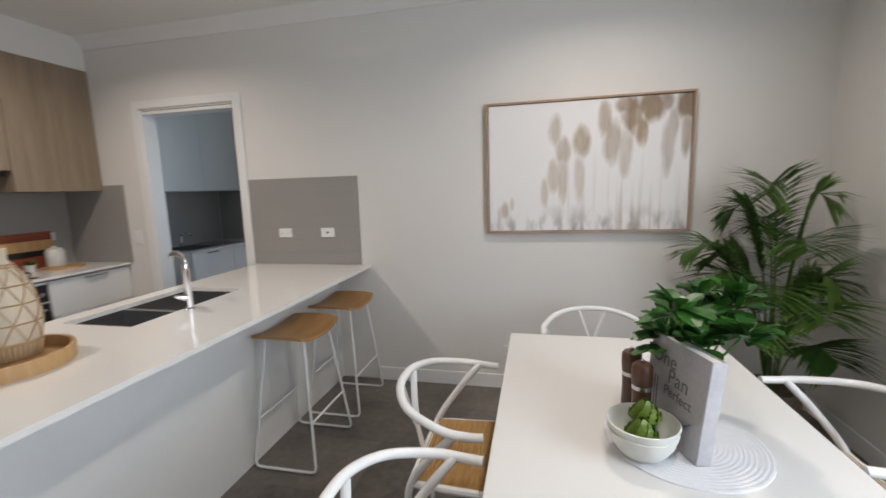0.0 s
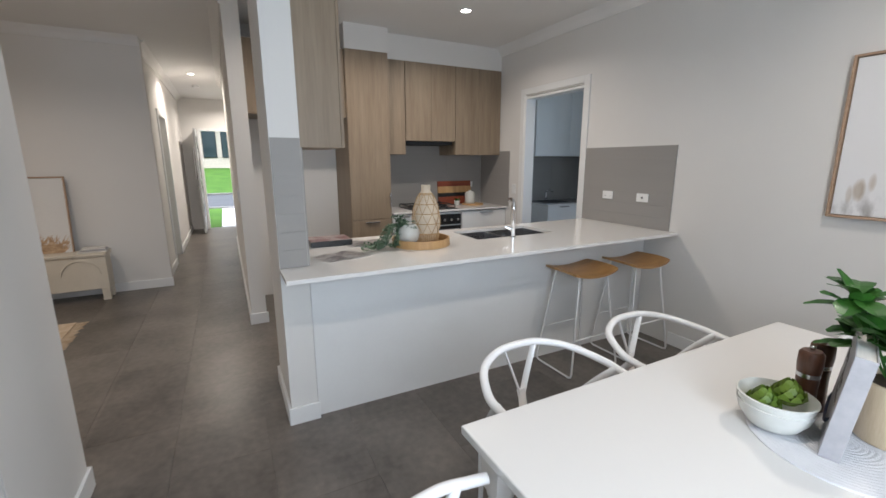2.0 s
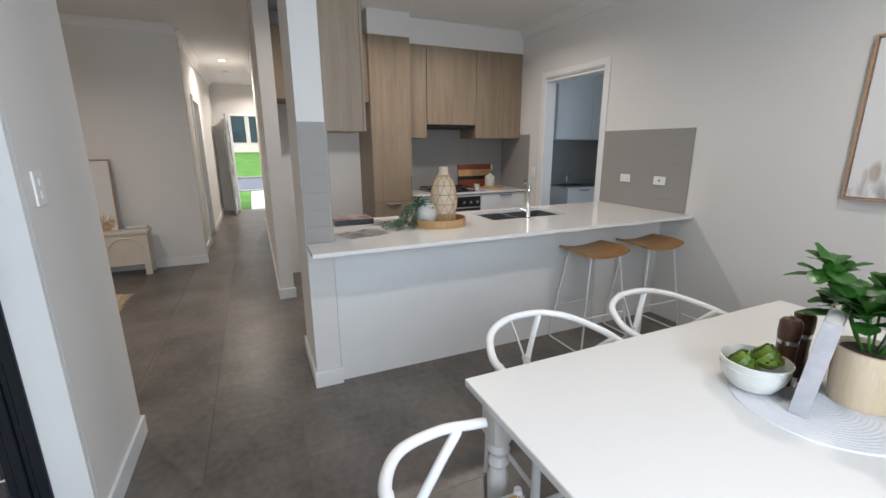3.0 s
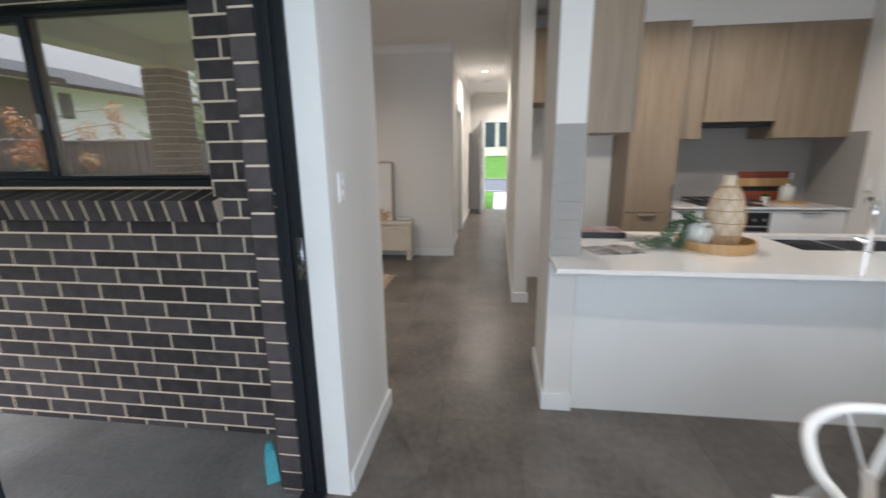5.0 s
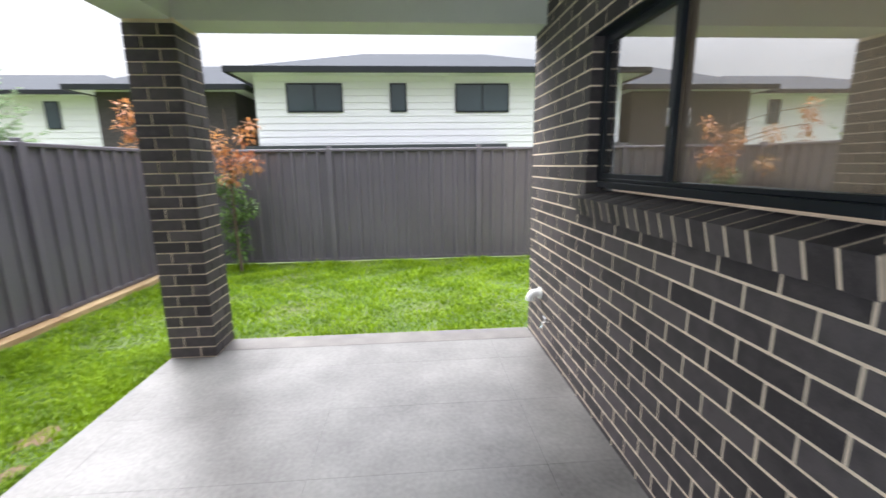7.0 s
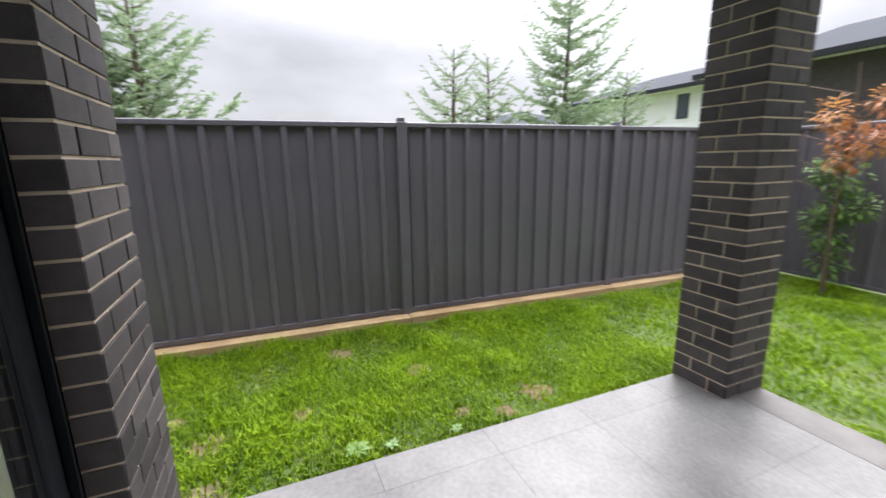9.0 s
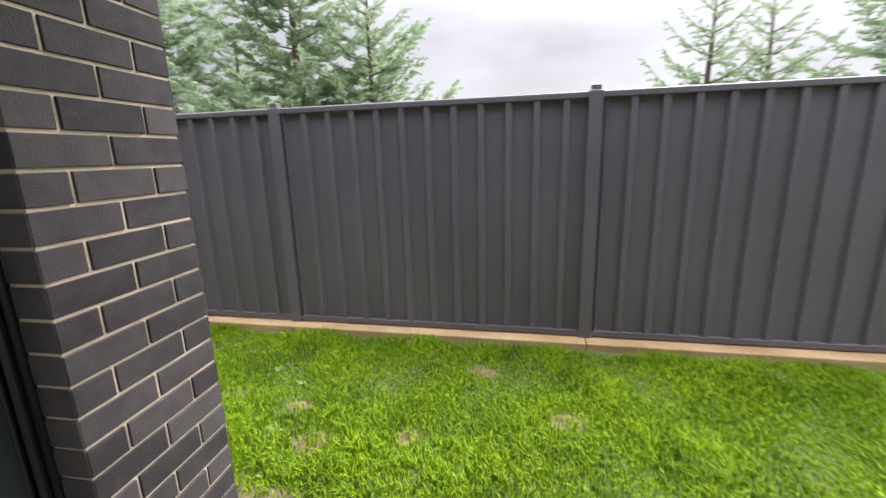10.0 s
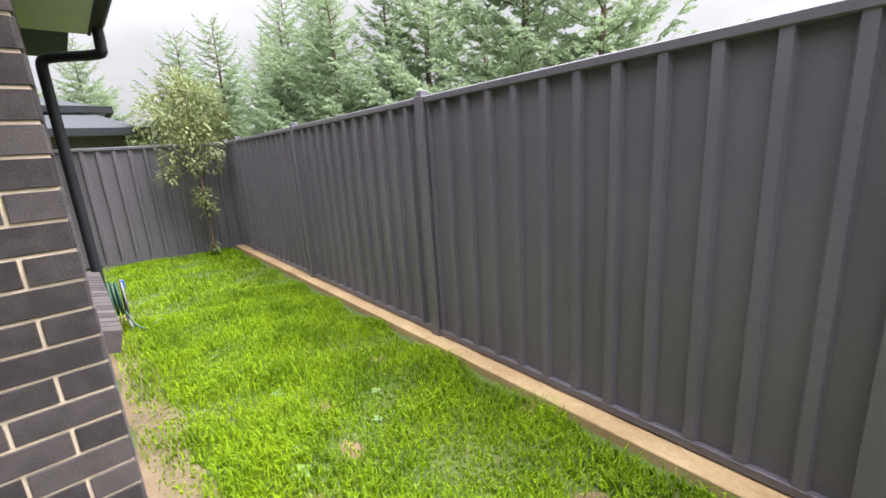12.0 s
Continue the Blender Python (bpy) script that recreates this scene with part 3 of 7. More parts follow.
tiled("splashback_island", "grey stacked tile splashback above the island end", "x", 3.0, -2.29, -1.335, BENCH + 0.001, 1.62, -1)
tiled("splashback_cooktop", "grey stacked tile splashback behind the cooktop", "y", -4.2, 1.457, 2.99, BENCH + 0.001, 1.70, 1)
tiled("splashback_side", "grey stacked tile splashback on the return wall", "x", 3.0, -4.19, -3.53, BENCH + 0.001, 1.62, -1)
tiled("splashback_nib", "grey stacked tile strip on the nib wall end", "y", -1.53, 0.048, 0.193, BENCH + 0.001, 1.62, 1, 0.15)
tiled("splashback_nib_side", "grey stacked tile on the nib wall", "x", 0.195, -2.09, -1.53, BENCH + 0.001, 1.572, 1)


# ---- dining ----
tab = thing("dining_table", (0.345, 1.235, 0), "white painted dining table with turned legs", "table")
TX, TY = 0.475, 0.865
part("tabletop", box(-TX, TX, -TY, TY, 0.725, 0.752, 0.004), M_TABLE, tab)
for s in (-1, 1):
    part("apron", box(s * (TX - 0.09) - 0.011, s * (TX - 0.09) + 0.011, -TY + 0.12, TY - 0.12, 0.62, 0.7245, 0.002), M_TABLE, tab)
    part("apron", box(-TX + 0.12, TX - 0.12, s * (TY - 0.09) - 0.011, s * (TY - 0.09) + 0.011, 0.62, 0.7245, 0.002), M_TABLE, tab)
    for q in (-1, 1):
        b = lathe([(0.018, 0), (0.024, 0.02), (0.020, 0.05), (0.032, 0.30), (0.036, 0.42), (0.024, 0.455), (0.036, 0.475), (0.024, 0.50), (0.038, 0.525), (0.028, 0.545), (0.040, 0.56), (0.040, 0.575)], 20)
        bm_box(b, -0.042, 0.042, -0.042, 0.042, 0.575, 0.7245, 0.003)
        bmesh.ops.translate(b, verts=b.verts[:], vec=(s * (TX - 0.085), q * (TY - 0.085), 0))
        part("leg", b, M_TABLE, tab, smooth=True)


def wishbone_chair(at, turn, label):
    c = thing("wishbone_chair", at, label, "chair", "chairs round the table", turn)
    rail = [(0.287, 0.118, 0.680), (0.291, 0.06, 0.681), (0.284, -0.03, 0.692), (0.218, -0.16, 0.717), (0.112, -0.225, 0.737), (0, -0.24, 0.742)]
    rail = smooth_path(rail + [(-x, y, z) for x, y, z in rail[-2::-1]], 5)
    part("top_rail", tube(rail, 0.0165, 12, flat=0.9), M_CHAIR, c, smooth=True)
    for s in (-1, 1):
        part("back_leg", tube(smooth_path([(s * 0.20, -0.20, 0.0), (s * 0.205, -0.185, 0.25), (s * 0.215, -0.165, 0.42), (s * 0.25, -0.06, 0.58), (s * 0.284, 0.03, 0.685)], 5), [0.011] * 5 + [0.015] * 10 + [0.0155] * 5 + [0.012], 10), M_CHAIR, c, smooth=True)
        part("front_leg", tube([(s * 0.235, 0.215, 0.0), (s * 0.235, 0.212, 0.22), (s * 0.235, 0.21, 0.43), (s * 0.235, 0.208, 0.455)], [0.011, 0.018, 0.016, 0.012], 12), M_CHAIR, c, smooth=True)
        part("side_stretcher", tube([(s * 0.225, 0.21, 0.25), (s * 0.205, -0.185, 0.25)], 0.010, 8), M_CHAIR, c, smooth=True)
        part("side_rail", tube([(s * 0.235, 0.21, 0.425), (s * 0.215, -0.165, 0.425)], 0.014, 8), M_CHAIR, c, smooth=True)
    part("front_rail", tube([(-0.235, 0.21, 0.43), (0.235, 0.21, 0.43)], 0.014, 8), M_CHAIR, c, smooth=True)
    part("back_rail", tube([(-0.215, -0.165, 0.425), (0.215, -0.165, 0.425)], 0.014, 8), M_CHAIR, c, smooth=True)
    part("front_stretcher", tube([(-0.235, 0.212, 0.20), (0.235, 0.212, 0.20)], 0.010, 8), M_CHAIR, c, smooth=True)
    b = tube([(0, -0.175, 0.43), (0, -0.195, 0.52), (0, -0.205, 0.555)], [0.024, 0.020, 0.024], 8, flat=0.35)
    for s in (-1, 1):
        bm_tube(b, smooth_path([(s * 0.008, -0.203, 0.54), (s * 0.035, -0.215, 0.62), (s * 0.075, -0.228, 0.732)], 4), 0.014, 8, flat=0.4)
    part("splat", b, M_CHAIR, c, smooth=True)
    b = bmesh.new()
    # four woven triangles of cord meeting on the seat's diagonals
    q = [Vector((0.235, 0.21, 0.44)), Vector((-0.235, 0.21, 0.44)), Vector((-0.215, -0.165, 0.435)), Vector((0.215, -0.165, 0.435))]
    mid = Vector((0, 0.02, 0.418))
    for e in range(4):
        p0, p1 = q[e], q[(e + 1) % 4]
        for i in range(14):
            t0, t1 = i / 14, (i + 0.93) / 14
            a0, a1 = p0.lerp(mid, t0), p1.lerp(mid, t0)
            b0, b1 = p0.lerp(mid, t1), p1.lerp(mid, t1)
            up = Vector((0, 0, 0.004))
            vs = [b.verts.new(v) for v in (a0 - up, a1 - up, a1.lerp(b1, 0.5) + up, a0.lerp(b0, 0.5) + up, b1 - up, b0 - up)]
            b.faces.new((vs[0], vs[1], vs[2], vs[3]))
            b.faces.new((vs[3], vs[2], vs[4], vs[5]))
    seat = part("seat", box(-0.205, 0.205, -0.155, 0.20, 0.408, 0.412), M_RUSH, c, "woven natural paper cord seat")
    tagged(part("cord_weave", b, M_RUSH, seat), kind="stuff")
    return c


wishbone_chair((-0.275, 0.865, 0), -90, "white wishbone chair with a cord seat, side of the table")
wishbone_chair((-0.290, 1.556, 0), -90, "white wishbone chair with a cord seat, closer to the wall")
wishbone_chair((0.285, 0.235, 0), -4, "white wishbone chair at the table head by the door")
wishbone_chair((0.33, 2.398, 0), 180, "white wishbone chair at the table head by the wall")
wishbone_chair((1.02, 1.585, 0), 90, "white wishbone chair in front of the palm")


def bar_stool(at, label):
    s = thing("bar_stool", at, label, "stool", "stools at the island")
    b = bmesh.new()
    nx, ny = 8, 10
    grid = {}
    for side in (0, 1):
        for i in range(nx + 1):
            for j in range(ny + 1):
                u, v = i / nx * 2 - 1, j / ny * 2 - 1
                k = 1 - 0.10 * (abs(u) ** 4) * (abs(v) ** 4)
                z = 0.735 + 0.028 * v * v - 0.010 * u * u * (1 if u > 0 else 0.3) - side * 0.016
                grid[side, i, j] = b.verts.new((u * 0.165 * k, v * 0.215 * (1 - 0.06 * u * u), z))
    for i in range(nx):
        for j in range(ny):
            b.faces.new([grid[0, i, j], grid[0, i + 1, j], grid[0, i + 1, j + 1], grid[0, i, j + 1]])
            b.faces.new([grid[1, i, j], grid[1, i, j + 1], grid[1, i + 1, j + 1], grid[1, i + 1, j]])
    for i in range(nx):
        b.faces.new([grid[0, i, 0], grid[1, i, 0], grid[1, i + 1, 0], grid[0, i + 1, 0]])
        b.faces.new([grid[0, i, ny], grid[0, i + 1, ny], grid[1, i + 1, ny], grid[1, i, ny]])
    for j in range(ny):
        b.faces.new([grid[0, 0, j], grid[0, 0, j + 1], grid[1, 0, j + 1], grid[1, 0, j]])
        b.faces.new([grid[0, nx, j], grid[1, nx, j], grid[1, nx, j + 1], grid[0, nx, j + 1]])
    part("seat", b, M_OAKD, s, "honey oak saddle seat", smooth=True)
    for q in (-1, 1):
        loop = [(-0.115, q * 0.13, 0.728), (-0.185, q * 0.222, 0.012), (0.185, q * 0.222, 0.012), (0.115, q * 0.13, 0.728)]
        path = []
        for i, p in enumerate(loop):
            p = Vector(p)
            if 0 < i < 3:
                a, c = (Vector(loop[i - 1]) - p).normalized(), (Vector(loop[i + 1]) - p).normalized()
                path += [p + a * 0.03, p + (a + c) * 0.008, p + c * 0.03]
            else:
                path.append(p)
        part("leg_loop", tube(path, 0.0075, 10), M_CHAIR, s, smooth=True)
    for q in (-1, 1):
        part("footrest", tube([(q * 0.158, -0.187, 0.275), (q * 0.158, 0.187, 0.275)], 0.0065, 8), M_CHAIR, s, smooth=True)
    part("crossbar", tube([(-0.115, -0.13, 0.722), (-0.115, 0.13, 0.722)], 0.007, 8), M_CHAIR, s)
    part("crossbar", tube([(0.115, -0.13, 0.722), (0.115, 0.13, 0.722)], 0.007, 8), M_CHAIR, s)
    return s


bar_stool((-1.335, 2.058, 0), "white wire bar stool with an oak saddle seat")
bar_stool((-1.335, 2.628, 0), "white wire bar stool with an oak seat by the wall")

# ---- living room ----
con = thing("console_cabinet", (-4.845, -1.87, 0), "low cream console cabinet with an arched front", "cabinet")
part("body", box(-0.22, 0.0, -0.45, 0.45, 0.13, 0.50, 0.006), M_CREAM, con)
part("top", box(-0.23, 0.015, -0.465, 0.465, 0.50, 0.535, 0.006), M_CREAM, con)
for s in (-1, 1):
    for q in (-0.20, -0.02):
        part("foot", box(q - 0.03, q + 0.02, s * 0.41 - 0.035, s * 0.41 + 0.035, 0, 0.13, 0.004), M_CREAM, con)
    part("arched_door", tube([(0.004, s * 0.22 + 0.17 * math.cos(a), 0.15 + max(0, 0.14) + 0.17 * math.sin(a)) for a in np.linspace(0, math.pi, 14)] , 0.006, 6), M_CREAM, con)


# ---- sliding door, window ----
def frame_bar(name, x0, x1, y0, y1, z0, z1, parent, mat_=None):
    return part(name, box(x0, x1, y0, y1, z0, z1, 0.003, 1), mat_ or M_FRAME, parent)


sd = tagged(new("door_sliding"), "open charcoal aluminium sliding door in a white lined opening", kind="structure")
for s_, xx in ((1, DOOR_W), (-1, DOOR_E)):
    for d0, d1, ya, yb in ((-0.035, 0.006, -1.088, -1.060), (-0.035, 0.014, -1.059, -1.030), (-0.035, 0.004, -1.029, -1.010), (-0.035, 0.012, -1.009, -0.976)):
        a, c = sorted((xx + s_ * d0, xx + s_ * d1))
        frame_bar("jamb", a, c, ya, yb, 0.0, 2.199, sd)
frame_bar("head", DOOR_W - 0.035, DOOR_E + 0.035, -1.088, -0.976, 2.20, 2.295, sd)
frame_bar("sill_track", DOOR_W, DOOR_E, -1.088, -0.976, -0.018, 0.012, sd)
for x0, x1 in ((DOOR_W - 0.019, DOOR_W + 0.001), (DOOR_E - 0.001, DOOR_E + 0.019)):
    part("reveal", box(x0, x1, -0.975, IN_Y + 0.004, 0.0, 2.299), M_TRIM, sd, "white painted timber reveal")
part("reveal", box(DOOR_W + 0.001, DOOR_E - 0.001, -0.975, IN_Y + 0.004, 2.28, 2.299), M_TRIM, sd)
# strike plate on the west jamb
M_LATCH = mat("dark_chrome", (0.16, 0.16, 0.17), 0.28, metal=1.0, scale=30)
lk = part("latch", box(DOOR_W + 0.0125, DOOR_W + 0.017, -1.004, -0.980, 1.008, 1.178, 0.002), M_LATCH, sd, "dark chrome latch keeper with a curved pull")
part("pull", tube(smooth_path([(DOOR_W + 0.016, -0.984, 1.012), (DOOR_W + 0.034, -0.974, 1.04), (DOOR_W + 0.042, -0.970, 1.092), (DOOR_W + 0.034, -0.974, 1.145), (DOOR_W + 0.016, -0.984, 1.172)], 4), 0.007, 8, flat=0.7), M_LATCH, lk, smooth=True)
for z in (1.04, 1.10):
    part("bolt_hook", box(DOOR_W + 0.017, DOOR_W + 0.028, -1.001, -0.986, z, z + 0.03, 0.003), M_LATCH, lk)
part("latch_slot", box(DOOR_W + 0.017, DOOR_W + 0.0185, -1.000, -0.986, 1.076, 1.094), M_BLACK, lk)
for z in (1.29, 1.34):
    part("screw_cap", box(DOOR_W + 0.006, DOOR_W + 0.009, -1.086, -1.070, z, z + 0.008, 0.001, 1), M_STEEL, sd)
# both panels stand stacked at the east end
for k, yy in enumerate((-1.066, -1.020)):
    pn = part("panel", box(0.265, 0.33, yy - 0.018, yy + 0.018, 0.02, 2.19, 0.003, 1), M_FRAME, sd)
    frame_bar("stile", 1.26, 1.32, yy - 0.018, yy + 0.018, 0.02, 2.19, pn)
    frame_bar("rail", 0.33, 1.26, yy - 0.018, yy + 0.018, 0.02, 0.10, pn)
    frame_bar("rail", 0.33, 1.26, yy - 0.018, yy + 0.018, 2.12, 2.19, pn)
    gl = part("pane", box(0.33, 1.26, yy - 0.003, yy + 0.003, 0.10, 2.12), M_GLASS, pn)
    gl.visible_shadow = False

M_BLIND = mat("beige_roller_blind", (0.64, 0.47, 0.31), 0.8, var=0.05, scale=3, bump=0.1, bscale=200)
WY0, WY1, WZ0, WZ1 = -3.235, -1.615, 1.335, 2.205
win = tagged(new("window_1"), "charcoal aluminium sliding window in the brick wall", kind="structure")
WX0, WX1 = -1.275, -1.215
frame_bar("frame", WX0, WX1, WY0, WY0 + 0.045, WZ0, WZ1, win)
frame_bar("frame", WX0, WX1, WY1 - 0.045, WY1, WZ0, WZ1, win)
frame_bar("frame", WX0, WX1, WY0 + 0.045, WY1 - 0.045, WZ1 - 0.05, WZ1, win)
frame_bar("frame", WX0, WX1 + 0.02, WY0 + 0.045, WY1 - 0.045, WZ0, WZ0 + 0.035, win)
frame_bar("track", WX0, WX1 + 0.006, WY0 + 0.045, WY1 - 0.045, WZ0 + 0.035, WZ0 + 0.055, win)
sash = frame_bar("sash", WX0 + 0.03, WX1 + 0.004, -2.57, -2.53, WZ0 + 0.05, WZ1 - 0.05, win)
frame_bar("sash_rail", WX0 + 0.03, WX1 + 0.003, WY0 + 0.045, -2.57, WZ1 - 0.085, WZ1 - 0.05, sash)
frame_bar("sash_rail", WX0 + 0.03, WX1 + 0.003, WY0 + 0.045, -2.57, WZ0 + 0.05, WZ0 + 0.08, sash)
for a, c, xx in ((WY0 + 0.045, -2.57, -1.232), (-2.53, WY1 - 0.045, -1.25)):
    g = part("pane", box(xx - 0.003, xx + 0.003, a, c, WZ0 + 0.05, WZ1 - 0.05), M_COATED, win)
    g.visible_shadow = False
part("catch", box(-1.21, -1.20, -2.56, -2.54, 1.62, 1.70, 0.003), M_STEEL, sash)
bl = thing("roller_blind", (0, 0, 0), "lowered beige roller blind inside the window", "blind")
part("fabric", box(-1.305, -1.3035, WY0 + 0.02, WY1 - 0.02, WZ0 + 0.01, WZ1 + 0.02), M_BLIND, bl)
part("bottom_bar", box(-1.309, -1.301, WY0 + 0.02, WY1 - 0.02, WZ0 + 0.0, WZ0 + 0.03, 0.003), M_BLIND, bl)

# ---- brickwork ----
CO, BL, BH, J = 0.0857, 0.23, 0.0757, 0.010
BZ0 = -0.017


def brick_mesh(name, lx, ly, lz):
    """A brick with worn arrises, about its centre."""
    return mesh_of(name, box(-lx / 2, lx / 2, -ly / 2, ly / 2, -lz / 2, lz / 2, 0.002, 1), M_BRICK)


BRICK_CACHE = {}


def lay_brick(parent, axis, face, side, a0, a1, z0, z1, depth=0.02):
    """One brick face of a wall: it runs from a0 to a1 along axis and stands proud of the mortar."""
    key = (axis, round(a1 - a0, 3), round(z1 - z0, 3), depth)
    if key not in BRICK_CACHE:
        l, h = a1 - a0, z1 - z0
        BRICK_CACHE[key] = brick_mesh("brick", l if axis == "x" else depth, depth if axis == "x" else l, h)
    ob = new("brick", BRICK_CACHE[key])
    jit = random.uniform(-0.0012, 0.0012)
    c = face + side * (0.0025 - depth / 2 + jit)
    ob.location = ((a0 + a1) / 2, c, (z0 + z1) / 2) if axis == "x" else (c, (a0 + a1) / 2, (z0 + z1) / 2)
    ob.parent = parent
    return ob


def brick_face(parent, axis, face, side, a0, a1, courses, phase, holes=(), first=0, course=CO, foot=BZ0, bond=0.24):
    """Stretcher bond from a0 to a1; phase is a place of a perpend in the even courses."""
    for k in range(first, courses):
        z0 = foot + k * course + J / 2
        z1 = z0 + course - J
        off = phase + (bond / 2 if k % 2 else 0.0)
        j = math.floor((a0 - off) / bond) - 1
        while off + j * bond < a1:
            p, q = off + j * bond + J / 2, off + (j + 1) * bond - J / 2
            j += 1
            p, q = max(p, a0), min(q, a1)
            if q - p < 0.025:
                continue
            spans = [(p, q)]
            for h0, h1, hz0, hz1 in holes:
                if z0 < hz1 - 0.02 and z1 > hz0 + 0.02:
                    spans = [s for u, v in spans for s in ((u, min(v, h0)), (max(u, h1), v)) if s[1] - s[0] > 0.03]
            for u, v in spans:
                lay_brick(parent, axis, face, side, u, v, z0, z1)


NC = 32
SILL_Z = 1.335
WCO, WZ0 = 0.0902, 0.0146 - 0.0902
HEAD_Z = WZ0 + 25 * WCO
# wall with the window
b = bmesh.new()
X0, X1 = BRICK_X - 0.10, BRICK_X
bm_box(b, X0, X1, -4.36, WY0 - 0.005, -0.25, 2.80)
bm_box(b, X0, X1, WY1 + 0.005, -1.19, -0.25, 2.80)
bm_box(b, X0, X1, WY0 - 0.005, WY1 + 0.005, -0.25, 1.20)
bm_box(b, X0, X1, WY0 - 0.005, WY1 + 0.005, HEAD_Z, 2.80)
wall_w = struct("wall_brick_window", b, M_MORTAR, "charcoal brick wall with cream mortar and a window")
struct("lintel", box(X0, X1 - 0.004, WY0 - 0.1, WY1 + 0.1, HEAD_Z - 0.008, HEAD_Z - 0.0005), M_FRAME, "dark steel window lintel")
struct("soffit_window_head", box(-1.30, X0, WY0, WY1, 2.206, 2.30), M_FRAME, "dark window head packing")
# return of the brick wall round its far corner
b = box(-5.3, BRICK_X - 0.10, -4.356, -4.25, -0.25, 2.80)
wall_r = struct("wall_brick_return", b, M_MORTAR, "charcoal brick return wall")
# pier at the east end and the door reveals
b = box(DOOR_E + 0.004, 1.851, -1.186, -1.09, -0.25, 2.80)
wall_p = struct("wall_brick_pier", b, M_MORTAR, "charcoal brick pier beside the sliding door")
b = box(X1 + 0.001, DOOR_W - 0.004, -1.186, -1.09, -0.25, 2.80)
wall_d = struct("wall_brick_jamb", b, M_MORTAR, "charcoal brick jamb beside the sliding door")
b = box(DOOR_W - 0.2, DOOR_E + 0.2, -1.18, -1.03, 2.297, 2.80)
struct("wall_door_head", b, M_SOFFIT, "lined head above the sliding door")
w = bmesh.new()
bm_box(w, 1.74, 1.851, -1.02, EW0, -0.25, 2.95)
bm_box(w, 1.74, 1.851, EW1, 2.6, -0.25, 2.95)
bm_box(w, 1.74, 1.851, EW0, EW1, -0.25, EZ0)
bm_box(w, 1.74, 1.851, EW0, EW1, EZ1, 2.95)
struct("wall_east_outer", w, M_MORTAR, "charcoal brick outer side wall")
w2 = tagged(new("window_2"), "dining room side window with a charcoal frame", kind="structure")
for a, c, za, zb in ((EW0, EW0 + 0.05, EZ0, EZ1), (EW1 - 0.05, EW1, EZ0, EZ1), (EW0 + 0.05, EW1 - 0.05, EZ0, EZ0 + 0.05), (EW0 + 0.05, EW1 - 0.05, EZ1 - 0.05, EZ1)):
    part("frame", box(1.77, 1.82, a, c, za, zb, 0.003, 1), M_FRAME, w2)
g = part("pane", box(1.792, 1.798, EW0 + 0.05, EW1 - 0.05, EZ0 + 0.05, EZ1 - 0.05), M_GLASS, w2)
g.visible_shadow = False
wall_e = bpy.data.objects["wall_east_outer"]
# column at the patio corner
COLX0, COLX1, COLY0, COLY1 = 1.50, 1.85, -4.40, -4.05
col = struct("column_brick", box(COLX0 + 0.004, COLX1 - 0.004, COLY0 + 0.004, COLY1 - 0.004, -0.25, 2.50), M_MORTAR, "square charcoal brick patio column")

# rowlock sill under the window
sillw = struct("window_sill", box(X0 - 0.02, X1 + 0.020, WY0 - 0.03, WY1 + 0.03, 1.205, 1.255), M_MORTAR, "sloping rowlock brick window sill")
sm = None
n = 19
pitch_ = (WY1 - WY0 + 0.09) / n
for k in range(n):
    if sm is None:
        q = box(-0.085, 0.085, -(pitch_ - J) / 2, (pitch_ - J) / 2, -0.055, 0.055, 0.002, 1)
        sm = mesh_of("sill_brick", q, M_BRICK)
    ob = new("sill_brick", sm)
    ob.matrix_basis = pose(X1 - 0.035, WY0 - 0.045 + (k + 0.5) * pitch_, 1.243, 0, 14, 0)
    ob.parent = sillw

part("mortar_bed", box(-0.0825, 0.0825, WY0 - 0.045, WY1 + 0.045, -0.0525, 0.0525), M_MORTAR, sillw).matrix_basis = pose(X1 - 0.035, 0, 1.243, 0, 14, 0)

# ---- fence ----


